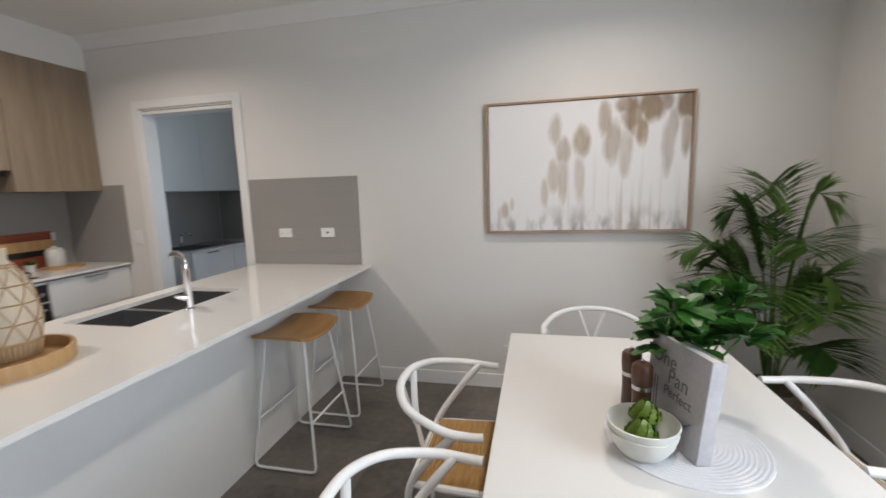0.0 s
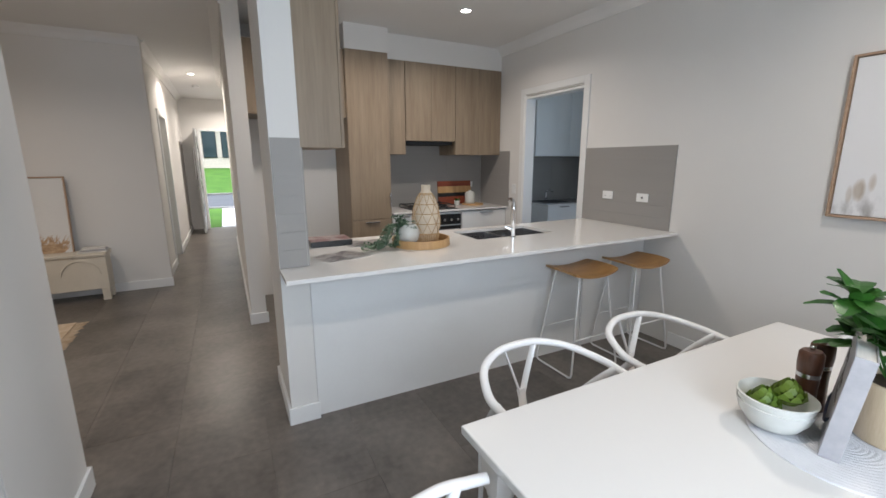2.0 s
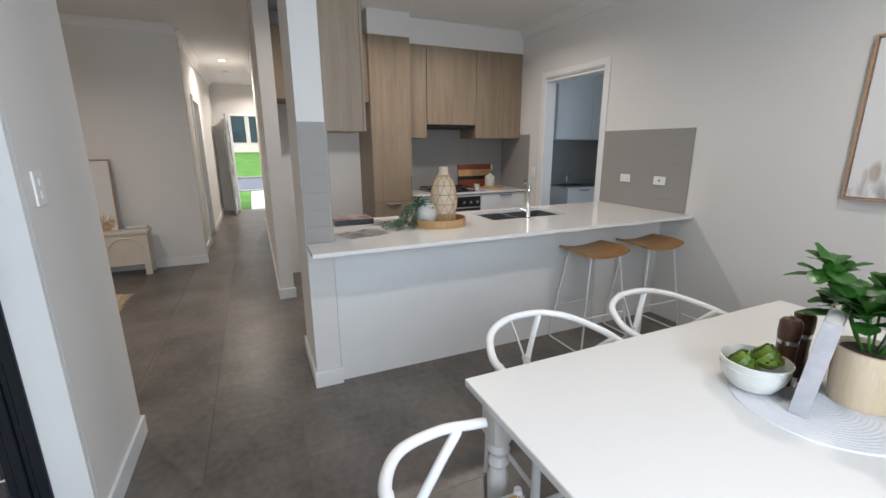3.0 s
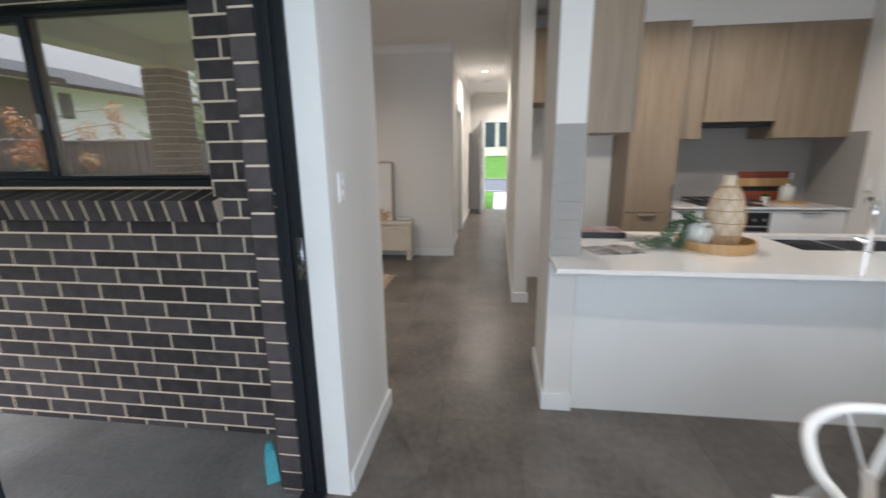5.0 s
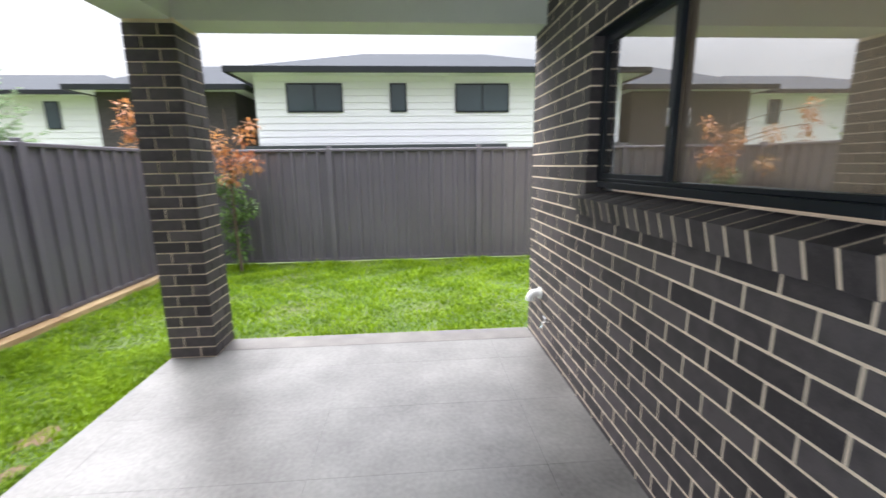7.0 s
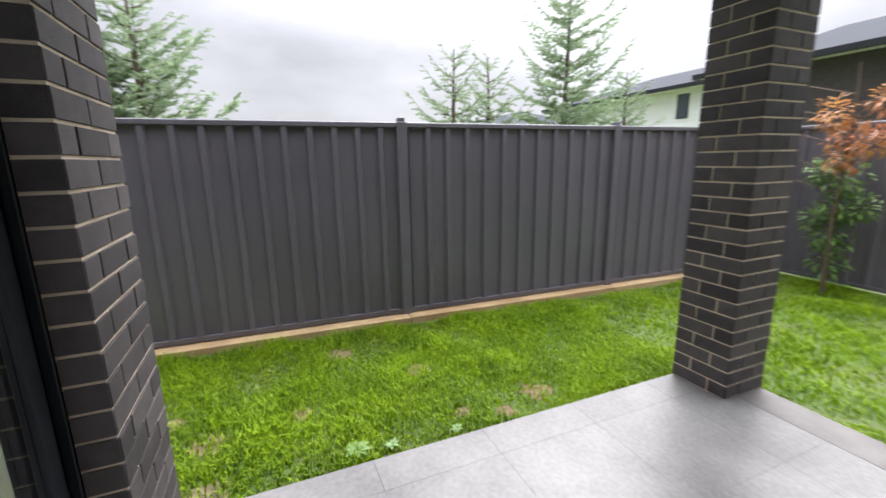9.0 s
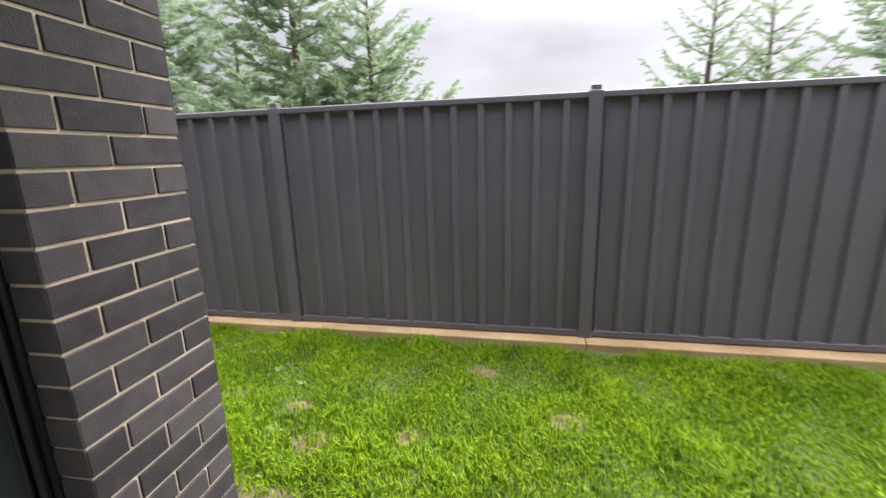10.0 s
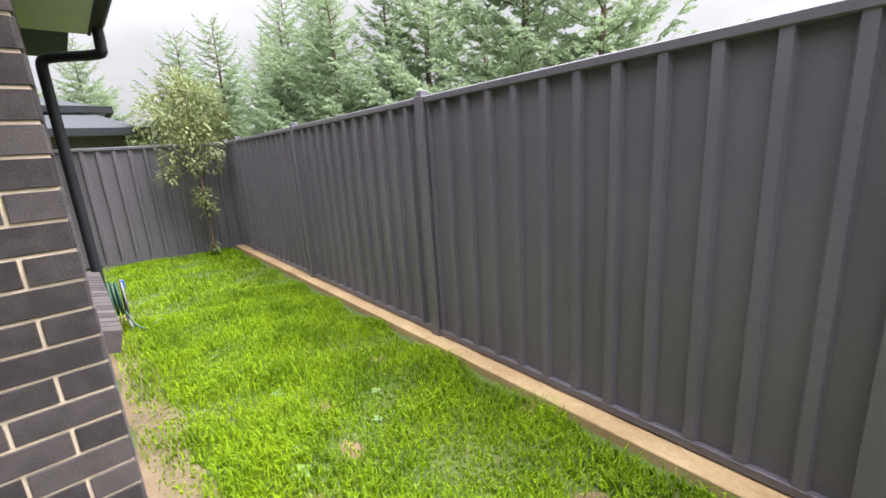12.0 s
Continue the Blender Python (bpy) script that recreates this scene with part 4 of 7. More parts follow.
def fence_run(name, label, x0, y0, x1, y1, n, top=1.745, foot=0.0, plinth=True):
    """A ribbed steel fence in n panels between posts, with or without a timber plinth."""
    f = thing(name, (x0, y0, 0), label, "fence", "", math.degrees(math.atan2(y1 - y0, x1 - x0)))
    length = math.hypot(x1 - x0, y1 - y0)
    wdt = length / n
    b = bmesh.new()
    prof, u = [], 0.035
    while u < wdt - 0.06:
        prof += [(u, 0.0), (u + 0.118, 0.0), (u + 0.132, 0.033), (u + 0.172, 0.033), (u + 0.186, 0.0)]
        u += 0.195
    prof = [p for p in prof if p[0] < wdt - 0.03] + [(wdt - 0.03, 0.0)]
    rows = [[b.verts.new((a, v, z)) for a, v in prof] for z in (foot + 0.03, top - 0.02)]
    for i in range(len(prof) - 1):
        b.faces.new((rows[0][i], rows[0][i + 1], rows[1][i + 1], rows[1][i]))
    sheet = mesh_of("sheet", b, M_FENCE)
    post = box(-0.046, 0.046, -0.028, 0.052, foot - 0.10, top + 0.005, 0.004, 1)
    bm_box(post, -0.030, 0.030, -0.031, 0.043, top + 0.0055, top + 0.040, 0.004, 1)
    post = mesh_of("post", post, M_FENCE)
    rail_t = box(0.033, wdt - 0.033, -0.018, 0.0395, top - 0.045, top, 0.006, 1)
    rail_t = mesh_of("rail", rail_t, M_FENCE)
    rail_b = mesh_of("rail", bm_box(box(0.033, wdt - 0.033, -0.018, 0.0385, foot, foot + 0.036, 0.002, 1), 0.033, wdt - 0.033, 0.0355, 0.0405, foot + 0.030, foot + 0.042, 0.001, 1), M_FENCE)
    for i in range(n):
        for name_, me in (("sheet", sheet), ("top_rail", rail_t), ("bottom_rail", rail_b)):
            ob = new(name_, me)
            ob.parent, ob.location = f, (i * wdt, 0, 0)
        if plinth:
            part("plinth_sleeper", box(i * wdt + 0.003, (i + 1) * wdt - 0.003, -0.03, 0.155, foot - 0.20, foot - 0.012, 0.005, 1), M_SLEEPER, f, "weathered treated pine plinth")
    for i in range(n + 1):
        ob = new("post", post)
        ob.parent, ob.location = f, (i * wdt, 0, 0)
    return f


def fence_x(y):
    return 3.82 + 0.04 * (y + 0.4)


fence_run("fence_east", "charcoal ribbed steel fence on a timber plinth", fence_x(-7.54), -7.54, fence_x(4.36), 4.36, 5)
fence_run("fence_east_end", "short charcoal ribbed steel fence panel", fence_x(4.36), 4.36, fence_x(5.1), 5.1, 1)
fence_run("fence_south", "charcoal ribbed steel boundary fence", -8.3, -7.62, fence_x(-7.6), -7.62, 5, 1.745, -0.045, False)
fence_run("fence_north", "charcoal ribbed steel fence across the side yard", fence_x(5.1), 5.1, 1.6, 5.65, 1, 1.745, -0.045, False)


# ---- recessed lamps ----
def downlight(x, y, share=1.0, z=None):
    z = CEIL if z is None else z
    d = thing("downlight", (x, y, z), "round white recessed ceiling downlight, lit", "ceiling light", "downlights")
    part("bezel", lathe([(0.055, -0.001), (0.055, -0.006), (0.046, -0.008), (0.044, -0.002)], 24), M_PLAS, d, smooth=True)
    part("diffuser", lathe([(0.0, -0.0025), (0.043, -0.0025), (0.043, -0.0045), (0.0, -0.0045)], 24), M_LAMP, d)
    downlight_lamp(x, y, z - 0.012, LAMP * share)


for x, y, share in ((-2.79, 1.92, 1), (-2.72, 0.75, 1), (-7.14, -0.495, 1.5), (-9.28, 0.05, 2.2), (-3.3, -1.9, 1), (-3.3, -3.4, 1), (0.35, 0.45, 0.6), (0.35, 2.0, 0.9)):
    downlight(x, y, share)


def window_sky(at, target, sx, sz, watts, tint=(0.80, 0.91, 1.0)):
    """The sky's light in a window opening."""
    ob = new("window_light", bpy.data.lights.new("window_light", "AREA"))
    ob.data.shape, ob.data.size, ob.data.size_y, ob.data.energy, ob.data.color = "RECTANGLE", sx, sz, watts, tint
    ob.matrix_world = look(at, target)


window_sky((1.765, (EW0 + EW1) / 2, (EZ0 + EZ1) / 2), (0, (EW0 + EW1) / 2, (EZ0 + EZ1) / 2 - 0.001), 1.33, 1.34, WINDOW)
window_sky((-1.88, 4.94, 1.54), (-1.88, 0, 1.54), 0.7, 1.2, WINDOW * 0.20, (0.62, 0.80, 1.0))


# ---- small things indoors ----
def canvas_paint(name):
    """A pale canvas with brown reed plumes rising to one side and grey smudges along its foot."""
    m = bpy.data.materials.new(name)
    m.use_nodes = True
    n, l = m.node_tree.nodes, m.node_tree.links
    p = n["Principled BSDF"]
    p.inputs["Roughness"].default_value = 0.8
    tc = n.new("ShaderNodeTexCoord")
    sep = n.new("ShaderNodeSeparateXYZ")
    l.new(tc.outputs["Object"], sep.inputs[0])

    def mth(op, a, b=None, clamp=False):
        q = n.new("ShaderNodeMath")
        q.operation, q.use_clamp = op, clamp
        for i, v in enumerate((a, b)):
            if v is None:
                continue
            if isinstance(v, (int, float)):
                q.inputs[i].default_value = v
            else:
                l.new(v, q.inputs[i])
        return q.outputs[0]

    def noi(sx, sz, detail=4):
        mp = n.new("ShaderNodeMapping")
        mp.inputs["Scale"].default_value = (sx, 1, sz)
        l.new(tc.outputs["Object"], mp.inputs[0])
        q = n.new("ShaderNodeTexNoise")
        q.inputs["Scale"].default_value, q.inputs["Detail"].default_value = 1.0, detail
        l.new(mp.outputs[0], q.inputs["Vector"])
        return q.outputs[0]

    x, z = sep.outputs[0], sep.outputs[2]
    # soft-edged plumes: centre, half width and height, strength
    wob = mth("MULTIPLY", mth("SUBTRACT", noi(22, 7, 4), 0.5), 1.5)
    plume = None
    for cx, cz, rx, rz, k in ((-0.19, 0.24, 0.036, 0.09, 0.5), (-0.14, 0.11, 0.042, 0.08, 0.55), (-0.20, -0.06, 0.038, 0.10, 0.5), (-0.14, -0.09, 0.03, 0.13, 0.5), (-0.26, -0.17, 0.024, 0.08, 0.45),
                              (-0.02, 0.16, 0.048, 0.09, 0.75), (-0.035, -0.06, 0.03, 0.14, 0.4), (0.12, 0.29, 0.036, 0.10, 0.65), (0.17, 0.15, 0.05, 0.12, 0.6), (0.25, 0.09, 0.04, 0.13, 0.45),
                              (0.29, 0.31, 0.055, 0.10, 0.85), (0.40, 0.36, 0.075, 0.08, 0.95), (0.25, 0.38, 0.055, 0.05, 0.75), (0.345, 0.21, 0.030, 0.09, 0.85), (0.62, 0.36, 0.07, 0.08, 0.95), (0.61, 0.20, 0.03, 0.13, 0.6),
                              (0.50, 0.10, 0.032, 0.14, 0.45), (0.53, 0.25, 0.026, 0.11, 0.45), (0.48, 0.38, 0.05, 0.05, 0.7), (-0.53, -0.28, 0.022, 0.05, 0.6), (-0.48, -0.24, 0.014, 0.04, 0.5), (-0.57, -0.31, 0.012, 0.04, 0.4)):
        dx, dzz = mth("DIVIDE", mth("SUBTRACT", x, cx), rx * 1.25), mth("DIVIDE", mth("SUBTRACT", z, cz), rz * 1.25)
        d2 = mth("ADD", mth("MULTIPLY", dx, dx), mth("MULTIPLY", dzz, dzz))
        blob = mth("MULTIPLY", mth("MULTIPLY", mth("SUBTRACT", mth("ADD", 1.25, wob), d2), 1.1, True), k)
        plume = blob if plume is None else mth("MAXIMUM", plume, blob)
    side = mth("MULTIPLY", mth("ADD", x, 0.30), 3.0, True)
    plume = mth("MULTIPLY", plume, mth("ADD", 0.60, mth("MULTIPLY", noi(30, 4, 5), 1.1)), True)
    stem = mth("MULTIPLY", mth("MULTIPLY", mth("SUBTRACT", noi(24, 0.9), 0.54), 7.0, True), mth("MULTIPLY", mth("SUBTRACT", 0.12, z), 2.2, True))
    stem = mth("MULTIPLY", mth("MULTIPLY", stem, side), 0.50)
    foot = mth("MULTIPLY", mth("MULTIPLY", mth("SUBTRACT", -0.24, z), 5.5, True), mth("MULTIPLY", mth("SUBTRACT", noi(11, 5), 0.45), 6.0, True))

    def mixc(f, a, b):
        q = n.new("ShaderNodeMix")
        q.data_type = "RGBA"
        l.new(f, q.inputs[0])
        for i, v in ((6, a), (7, b)):
            if isinstance(v, tuple):
                q.inputs[i].default_value = (*v, 1)
            else:
                l.new(v, q.inputs[i])
        return q.outputs[2]

    tone = mixc(mth("MULTIPLY", mth("SUBTRACT", noi(5, 3), mth("MULTIPLY", x, 0.45)), 1.6, True), (0.15, 0.095, 0.06), (0.42, 0.32, 0.215))
    c = mixc(mth("MULTIPLY", plume, 0.95), (0.80, 0.79, 0.79), tone)
    c = mixc(stem, c, (0.38, 0.30, 0.22))
    c = mixc(mth("MULTIPLY", foot, 0.75), c, (0.20, 0.18, 0.165))
    l.new(c, p.inputs["Base Color"])
    return m


M_CANVAS = canvas_paint("painted_canvas")
M_FRAMEW = mat("thin_oak_frame", (0.36, 0.23, 0.15), 0.5, scale=8, color2=(0.50, 0.35, 0.24), stretch=(1, 1, 6))
art = thing("wall_painting", (0.31, 2.975, 1.62), "wide abstract painting of brown reeds in a thin oak frame", "painting")
part("canvas", box(-0.635, 0.635, -0.006, 0.018, -0.425, 0.425), M_CANVAS, art)
for a, b_, c_, d_ in ((-0.655, -0.641, -0.443, 0.443), (0.641, 0.655, -0.443, 0.443), (-0.641, 0.641, 0.429, 0.443), (-0.641, 0.641, -0.443, -0.429)):
    part("frame_strip", box(a, b_, -0.018, 0.022, c_, d_, 0.002, 1), M_FRAMEW, art)


def power_point(at, turn, label, kind_name="power_point", tall=False):
    t = thing(kind_name, at, label, "wall socket" if kind_name == "power_point" else "light switch", "", turn)
    w_, h_ = (0.036, 0.060) if tall else (0.058, 0.036)
    part("plate", box(-w_, w_, -0.009, 0.0, -h_, h_, 0.004), M_PLAS, t)
    if tall:
        for k in (-0.022, 0.022):
            part("rocker", box(-0.010, 0.010, -0.014, -0.009, k - 0.013, k + 0.013, 0.002, 1), M_PLAS, t)
    else:
        for k in (-0.03, 0.03):
            part("rocker", box(k - 0.006, k + 0.006, -0.013, -0.009, 0.006, 0.024, 0.002, 1), M_PLAS, t)
            b = bmesh.new()
            for dx in (-0.007, 0.007):
                bm_box(b, k + dx - 0.0012, k + dx + 0.0012, -0.0096, -0.009, -0.012, -0.003)
            part("pin_slots", b, M_BLACK, t)
    return t


power_point((-1.97, 2.99, 1.19), 0, "white double power point on the grey tiles")
pp = thing("data_outlet", (-1.60, 2.99, 1.19), "white data outlet plate on the grey tiles", "wall socket")
part("plate", box(-0.058, 0.058, -0.009, 0.0, -0.036, 0.036, 0.004), M_PLAS, pp)
part("port", box(-0.009, 0.009, -0.0105, -0.009, -0.007, 0.007, 0.001, 1), M_BLACK, pp)
power_point((-4.189, 2.80, 1.19), -90, "white power point beside the cooktop")
power_point((-0.18, 2.999, 0.30), 0, "white power point low on the wall")
power_point((-0.905, IN_Y + 0.001, 1.355), 180, "white two-gang light switch beside the sliding door", "light_switch", True)
power_point((-3.43, 2.999, 1.16), 0, "white light switch beside the scullery doorway", "light_switch", True)
power_point((-3.42, -0.0715, 1.2), 0, "white light switch on the hall side of the stub wall", "light_switch", True)

# ---- on the dining table ----
TT = 0.752
mw = mat("white_woven_cord", (0.70, 0.70, 0.72), 0.85, var=0.05, scale=30, bump=0.5, bscale=220)
pm = thing("placemat", (0.415, 1.245, TT), "round white woven placemat", "placemat")
prof = []
for k in range(18):
    r0 = 0.215 * k / 18
    prof += [(r0, 0.0042), (r0 + 0.215 / 36, 0.0050)]
part("weave", lathe([(0.0, 0.0)] + [(0.215, 0.0), (0.215, 0.0042)] + prof[::-1], 48), mw, pm)
M_CERAM = mat("white_ceramic", (0.62, 0.62, 0.58), 0.35, var=0.05, scale=12)
for k, (dz, r) in enumerate(((0.0075, 0.092), (0.030, 0.095))):
    bw = thing("bowl", (0.285, 1.160, TT + dz), "white ceramic bowl, two stacked" if k == 0 else "white ceramic bowl holding two green artichokes", "bowl", "stacked bowls")
    part("body", lathe([(0.0, 0.0), (0.045, 0.0), (0.062, 0.008), (r * 0.9, 0.04), (r, 0.072), (r - 0.004, 0.074), (r * 0.85, 0.042), (0.055, 0.014), (0.0, 0.010)], 32), M_CERAM, bw, smooth=True)
M_ARTI = mat("artichoke_green", (0.07, 0.13, 0.010), 0.5, scale=18, color2=(0.17, 0.24, 0.03), rand=0.1)


def artichoke(at, label):
    a = thing("artichoke", at, label, "artichoke", "artichokes")
    b = bmesh.new()
    for ring in range(5):
        for k in range(9 - ring):
            ang = math.tau * (k + 0.5 * (ring % 2)) / (9 - ring)
            tilt = 0.25 + ring * 0.24
            rad, z0 = 0.036 - ring * 0.005, 0.008 + ring * 0.007
            d = Vector((math.cos(ang), math.sin(ang), 0))
            s = Vector((-d.y, d.x, 0))
            base = d * rad * 0.6 + Vector((0, 0, z0))
            tip = d * (rad * 1.05 - ring * 0.002) + Vector((0, 0, z0 + 0.032 + 0.006 * tilt))
            mid = base.lerp(tip, 0.5) + d * 0.008
            vs = [b.verts.new(v) for v in (base - s * 0.011, base + s * 0.011, mid + s * 0.016, tip + s * 0.004, tip - s * 0.004, mid - s * 0.016, mid - d * 0.006)]
            for q in ((0, 1, 2, 5), (5, 2, 3, 4), (0, 6, 1), (1, 6, 2), (2, 6, 3), (3, 6, 4), (4, 6, 5), (5, 6, 0)):
                b.faces.new([vs[i] for i in q])
    bmesh.ops.scale(b, vec=(1.1, 1.1, 1.0), verts=b.verts[:])
    tagged(part("flower_head", b, M_ARTI, a), kind="stuff")
    part("heart", lathe([(0.0, 0.0), (0.024, 0.004), (0.03, 0.02), (0.02, 0.042), (0.0, 0.05)], 12), M_ARTI, a, smooth=True)
    return a


artichoke((0.272, 1.118, TT + 0.056), "green artichoke in the white bowl")
artichoke((0.298, 1.192, TT + 0.072), "green artichoke in the white bowl")
M_WALNUT = mat("dark_walnut", (0.055, 0.022, 0.012), 0.35, scale=10, color2=(0.12, 0.05, 0.026), stretch=(6, 6, 0.6), coat=0.2)
for x, y in ((0.306, 1.271), (0.296, 1.366)):
    ml = thing("pepper_mill", (x, y, TT + 0.006), "dark walnut pepper mill with a steel band", "pepper mill", "pepper mills")
    part("body", lathe([(0.0, 0.0), (0.031, 0.0), (0.031, 0.01), (0.028, 0.09), (0.029, 0.125), (0.0, 0.125)], 24), M_WALNUT, ml, smooth=True)
    part("band", lathe([(0.0, 0.1255), (0.0295, 0.1255), (0.0295, 0.137), (0.0, 0.137)], 24), M_STEEL, ml, smooth=True)
    part("head", lathe([(0.0, 0.1375), (0.030, 0.1375), (0.032, 0.16), (0.031, 0.19), (0.024, 0.198), (0.0, 0.199)], 24), M_WALNUT, ml, smooth=True)
    part("finial", lathe([(0.0, 0.199), (0.006, 0.2), (0.007, 0.207), (0.0, 0.212)], 12), M_STEEL, ml, smooth=True)
    ml.scale = (0.95, 0.95, 1.08)
M_COVER = mat("grey_book_cover", (0.34, 0.33, 0.35), 0.35, scale=5, color2=(0.48, 0.465, 0.475), stretch=(1, 2, 1))
M_PAGES = mat("paper_edges", (0.70, 0.68, 0.64), 0.8, var=0.06, scale=6, bscale=300, stretch=(30, 1, 1))
M_INK = mat("dark_print", (0.15, 0.135, 0.125), 0.6, var=0.1, scale=20)
M_BLUEINK = mat("blue_black_print", (0.02, 0.025, 0.05), 0.4, var=0.1, scale=20)
bk = new("cookbook")
bk.matrix_basis = pose(0.371, 1.240, TT + 0.0075) @ pose(0, 0, 0, 0, 0, 18) @ pose(0, 0, 0, 0, 6, 0)
tagged(bk, "grey hardback cookbook standing open a little on the placemat", "book")
part("front_cover", box(-0.003, 0.0, -0.125, 0.125, 0.0, 0.285, 0.001, 1), M_COVER, bk)
part("back_cover", box(0.036, 0.039, -0.125, 0.125, 0.0, 0.285, 0.001, 1), M_COVER, bk)
part("page_block", box(0.0005, 0.0355, -0.119, 0.122, 0.004, 0.281), M_PAGES, bk)
part("spine", box(-0.003, 0.039, -0.128, -0.1255, 0.0, 0.285, 0.001, 1), M_COVER, bk)


def lettering(text, size, parent, m_local, material):
    cu = bpy.data.curves.new("lettering", "FONT")
    cu.body, cu.size, cu.align_x, cu.extrude = text, size, "CENTER", 0.0002
    cu.materials.append(material)
    ob = new("lettering", cu)
    ob.parent, ob.matrix_basis = parent, m_local
    return ob


for word, size, yy, zz in (("One", 0.062, 0.055, 0.205), ("Pan", 0.062, -0.015, 0.160), ("Perfect", 0.042, -0.02, 0.122)):
    lettering(word, size, bk, Matrix.Translation((-0.0036, yy, zz)) @ pose(0, 0, 0, 90, 0, -90), M_INK)
b = bmesh.new()
for k in range(5):
    yy = 0.112 - 0.012 * k
    vs = [b.verts.new((-0.0034, yy, 0.06)), b.verts.new((-0.0034, yy + 0.004, 0.06)), b.verts.new((-0.0034, yy + 0.012, 0.16)), b.verts.new((-0.0034, yy + 0.008, 0.16))]
    b.faces.new(vs)
part("cover_print", b, M_BLUEINK, bk)
part("cover_dish", tube([(-0.0036, 0.12 - 0.21 * k / 12, 0.075 - 0.05 * math.sin(math.pi * k / 12) + 0.02 * (k / 12)) for k in range(13)], [0.001] + [0.006] * 11 + [0.001], 6, flat=0.15), M_BLUEINK, bk, "dark pan printed on the cover")


def leaf_into(b, base, axis, up, length, width, droop=0.25, n=3, blunt=False):
    """A bent, pointed leaf blade as a strip of quads folded along its rib."""
    axis, up = axis.normalized(), up.normalized()
    s = axis.cross(up).normalized()
    rows = []
    for i in range(n + 1):
        f = i / n
        w = width * math.sin(math.pi * min(1, 0.08 + f * 0.92)) ** 0.7 * (1 if i < n else 0.08)
        if blunt:
            w = width * (0.12, 0.62, 0.95, 1.0, 0.42)[i]
        c = base + axis * (length * f) - up * (droop * length * f * f)
        rows.append((b.verts.new(c - s * w / 2 + up * w * 0.12), b.verts.new(c), b.verts.new(c + s * w / 2 + up * w * 0.12)))
    for a, c in zip(rows, rows[1:]):
        b.faces.new((a[0], a[1], c[1], c[0]))
        b.faces.new((a[1], a[2], c[2], c[1]))


M_POTTAN = mat("tan_ceramic_pot", (0.50, 0.38, 0.24), 0.55, scale=4, color2=(0.66, 0.54, 0.38), stretch=(8, 8, 0.5))
pl = thing("potted_plant", (0.466, 1.362, TT + 0.0065), "leafy green plant in a tan ceramic pot on the placemat", "potted plant")
part("pot", lathe([(0.0, 0.0), (0.070, 0.0), (0.074, 0.006), (0.084, 0.17), (0.079, 0.172), (0.072, 0.15), (0.0, 0.15)], 36), M_POTTAN, pl, smooth=True)
part("soil", lathe([(0.0, 0.151), (0.071, 0.151), (0.069, 0.158), (0.0, 0.16)], 20), M_BARK, pl)
rnd = random.Random(4)
foliage = bmesh.new()
for k in range(11):
    ang, rr, hh = math.tau * k / 11 * 2.4, rnd.uniform(0.06, 0.19), rnd.uniform(0.28, 0.44)
    tip = Vector((math.cos(ang) * rr, math.sin(ang) * rr, hh))
    part("stem", tube(smooth_path([(tip.x * 0.15, tip.y * 0.15, 0.155), (tip.x * 0.5, tip.y * 0.5, hh * 0.65), tip], 3), 0.0035, 5), M_LEAF, pl, smooth=True)
    for j in range(15):
        a2 = j * 2.4 + k
        el = rnd.uniform(-0.05, 0.75) if j < 11 else rnd.uniform(0.7, 1.3)
        d = Vector((math.cos(a2) * math.cos(el), math.sin(a2) * math.cos(el), math.sin(el)))
        leaf_into(foliage, tip - Vector((0, 0, 0.012 * (j % 5))), d, Vector((0, 0, 1)) if abs(d.z) < 0.9 else Vector((1, 0, 0)), rnd.uniform(0.07, 0.105), rnd.uniform(0.044, 0.060), 0.22, 4, True)
part("foliage", foliage, M_LEAF, pl, "glossy dark green leaves")

# ---- palm in the corner ----
M_POTG = mat("dark_planter", (0.10, 0.07, 0.05), 0.6, scale=5, color2=(0.17, 0.12, 0.085), bump=0.2)
pa = thing("palm_plant", (1.33, 2.65, 0), "tall indoor palm with feathery fronds in a brown pot", "palm")
part("pot", lathe([(0.0, 0.0), (0.11, 0.0), (0.13, 0.03), (0.155, 0.30), (0.15, 0.31), (0.135, 0.27), (0.0, 0.27)], 28), M_POTG, pa, smooth=True)
part("soil", lathe([(0.0, 0.271), (0.134, 0.271), (0.13, 0.28), (0.0, 0.285)], 18), M_BARK, pa)
rnd = random.Random(11)
spec = [(200, 0.42, 1.02), (182, 0.46, 1.16), (240, 0.40, 0.98), (150, 0.30, 1.10), (268, 0.40, 0.90), (165, 0.24, 1.38), (262, 0.28, 1.22), (100, 0.18, 1.30), (300, 0.26, 1.02), (205, 0.12, 1.50), (228, 0.40, 0.78), (330, 0.16, 1.44), (285, 0.34, 0.66), (350, 0.18, 0.95)]
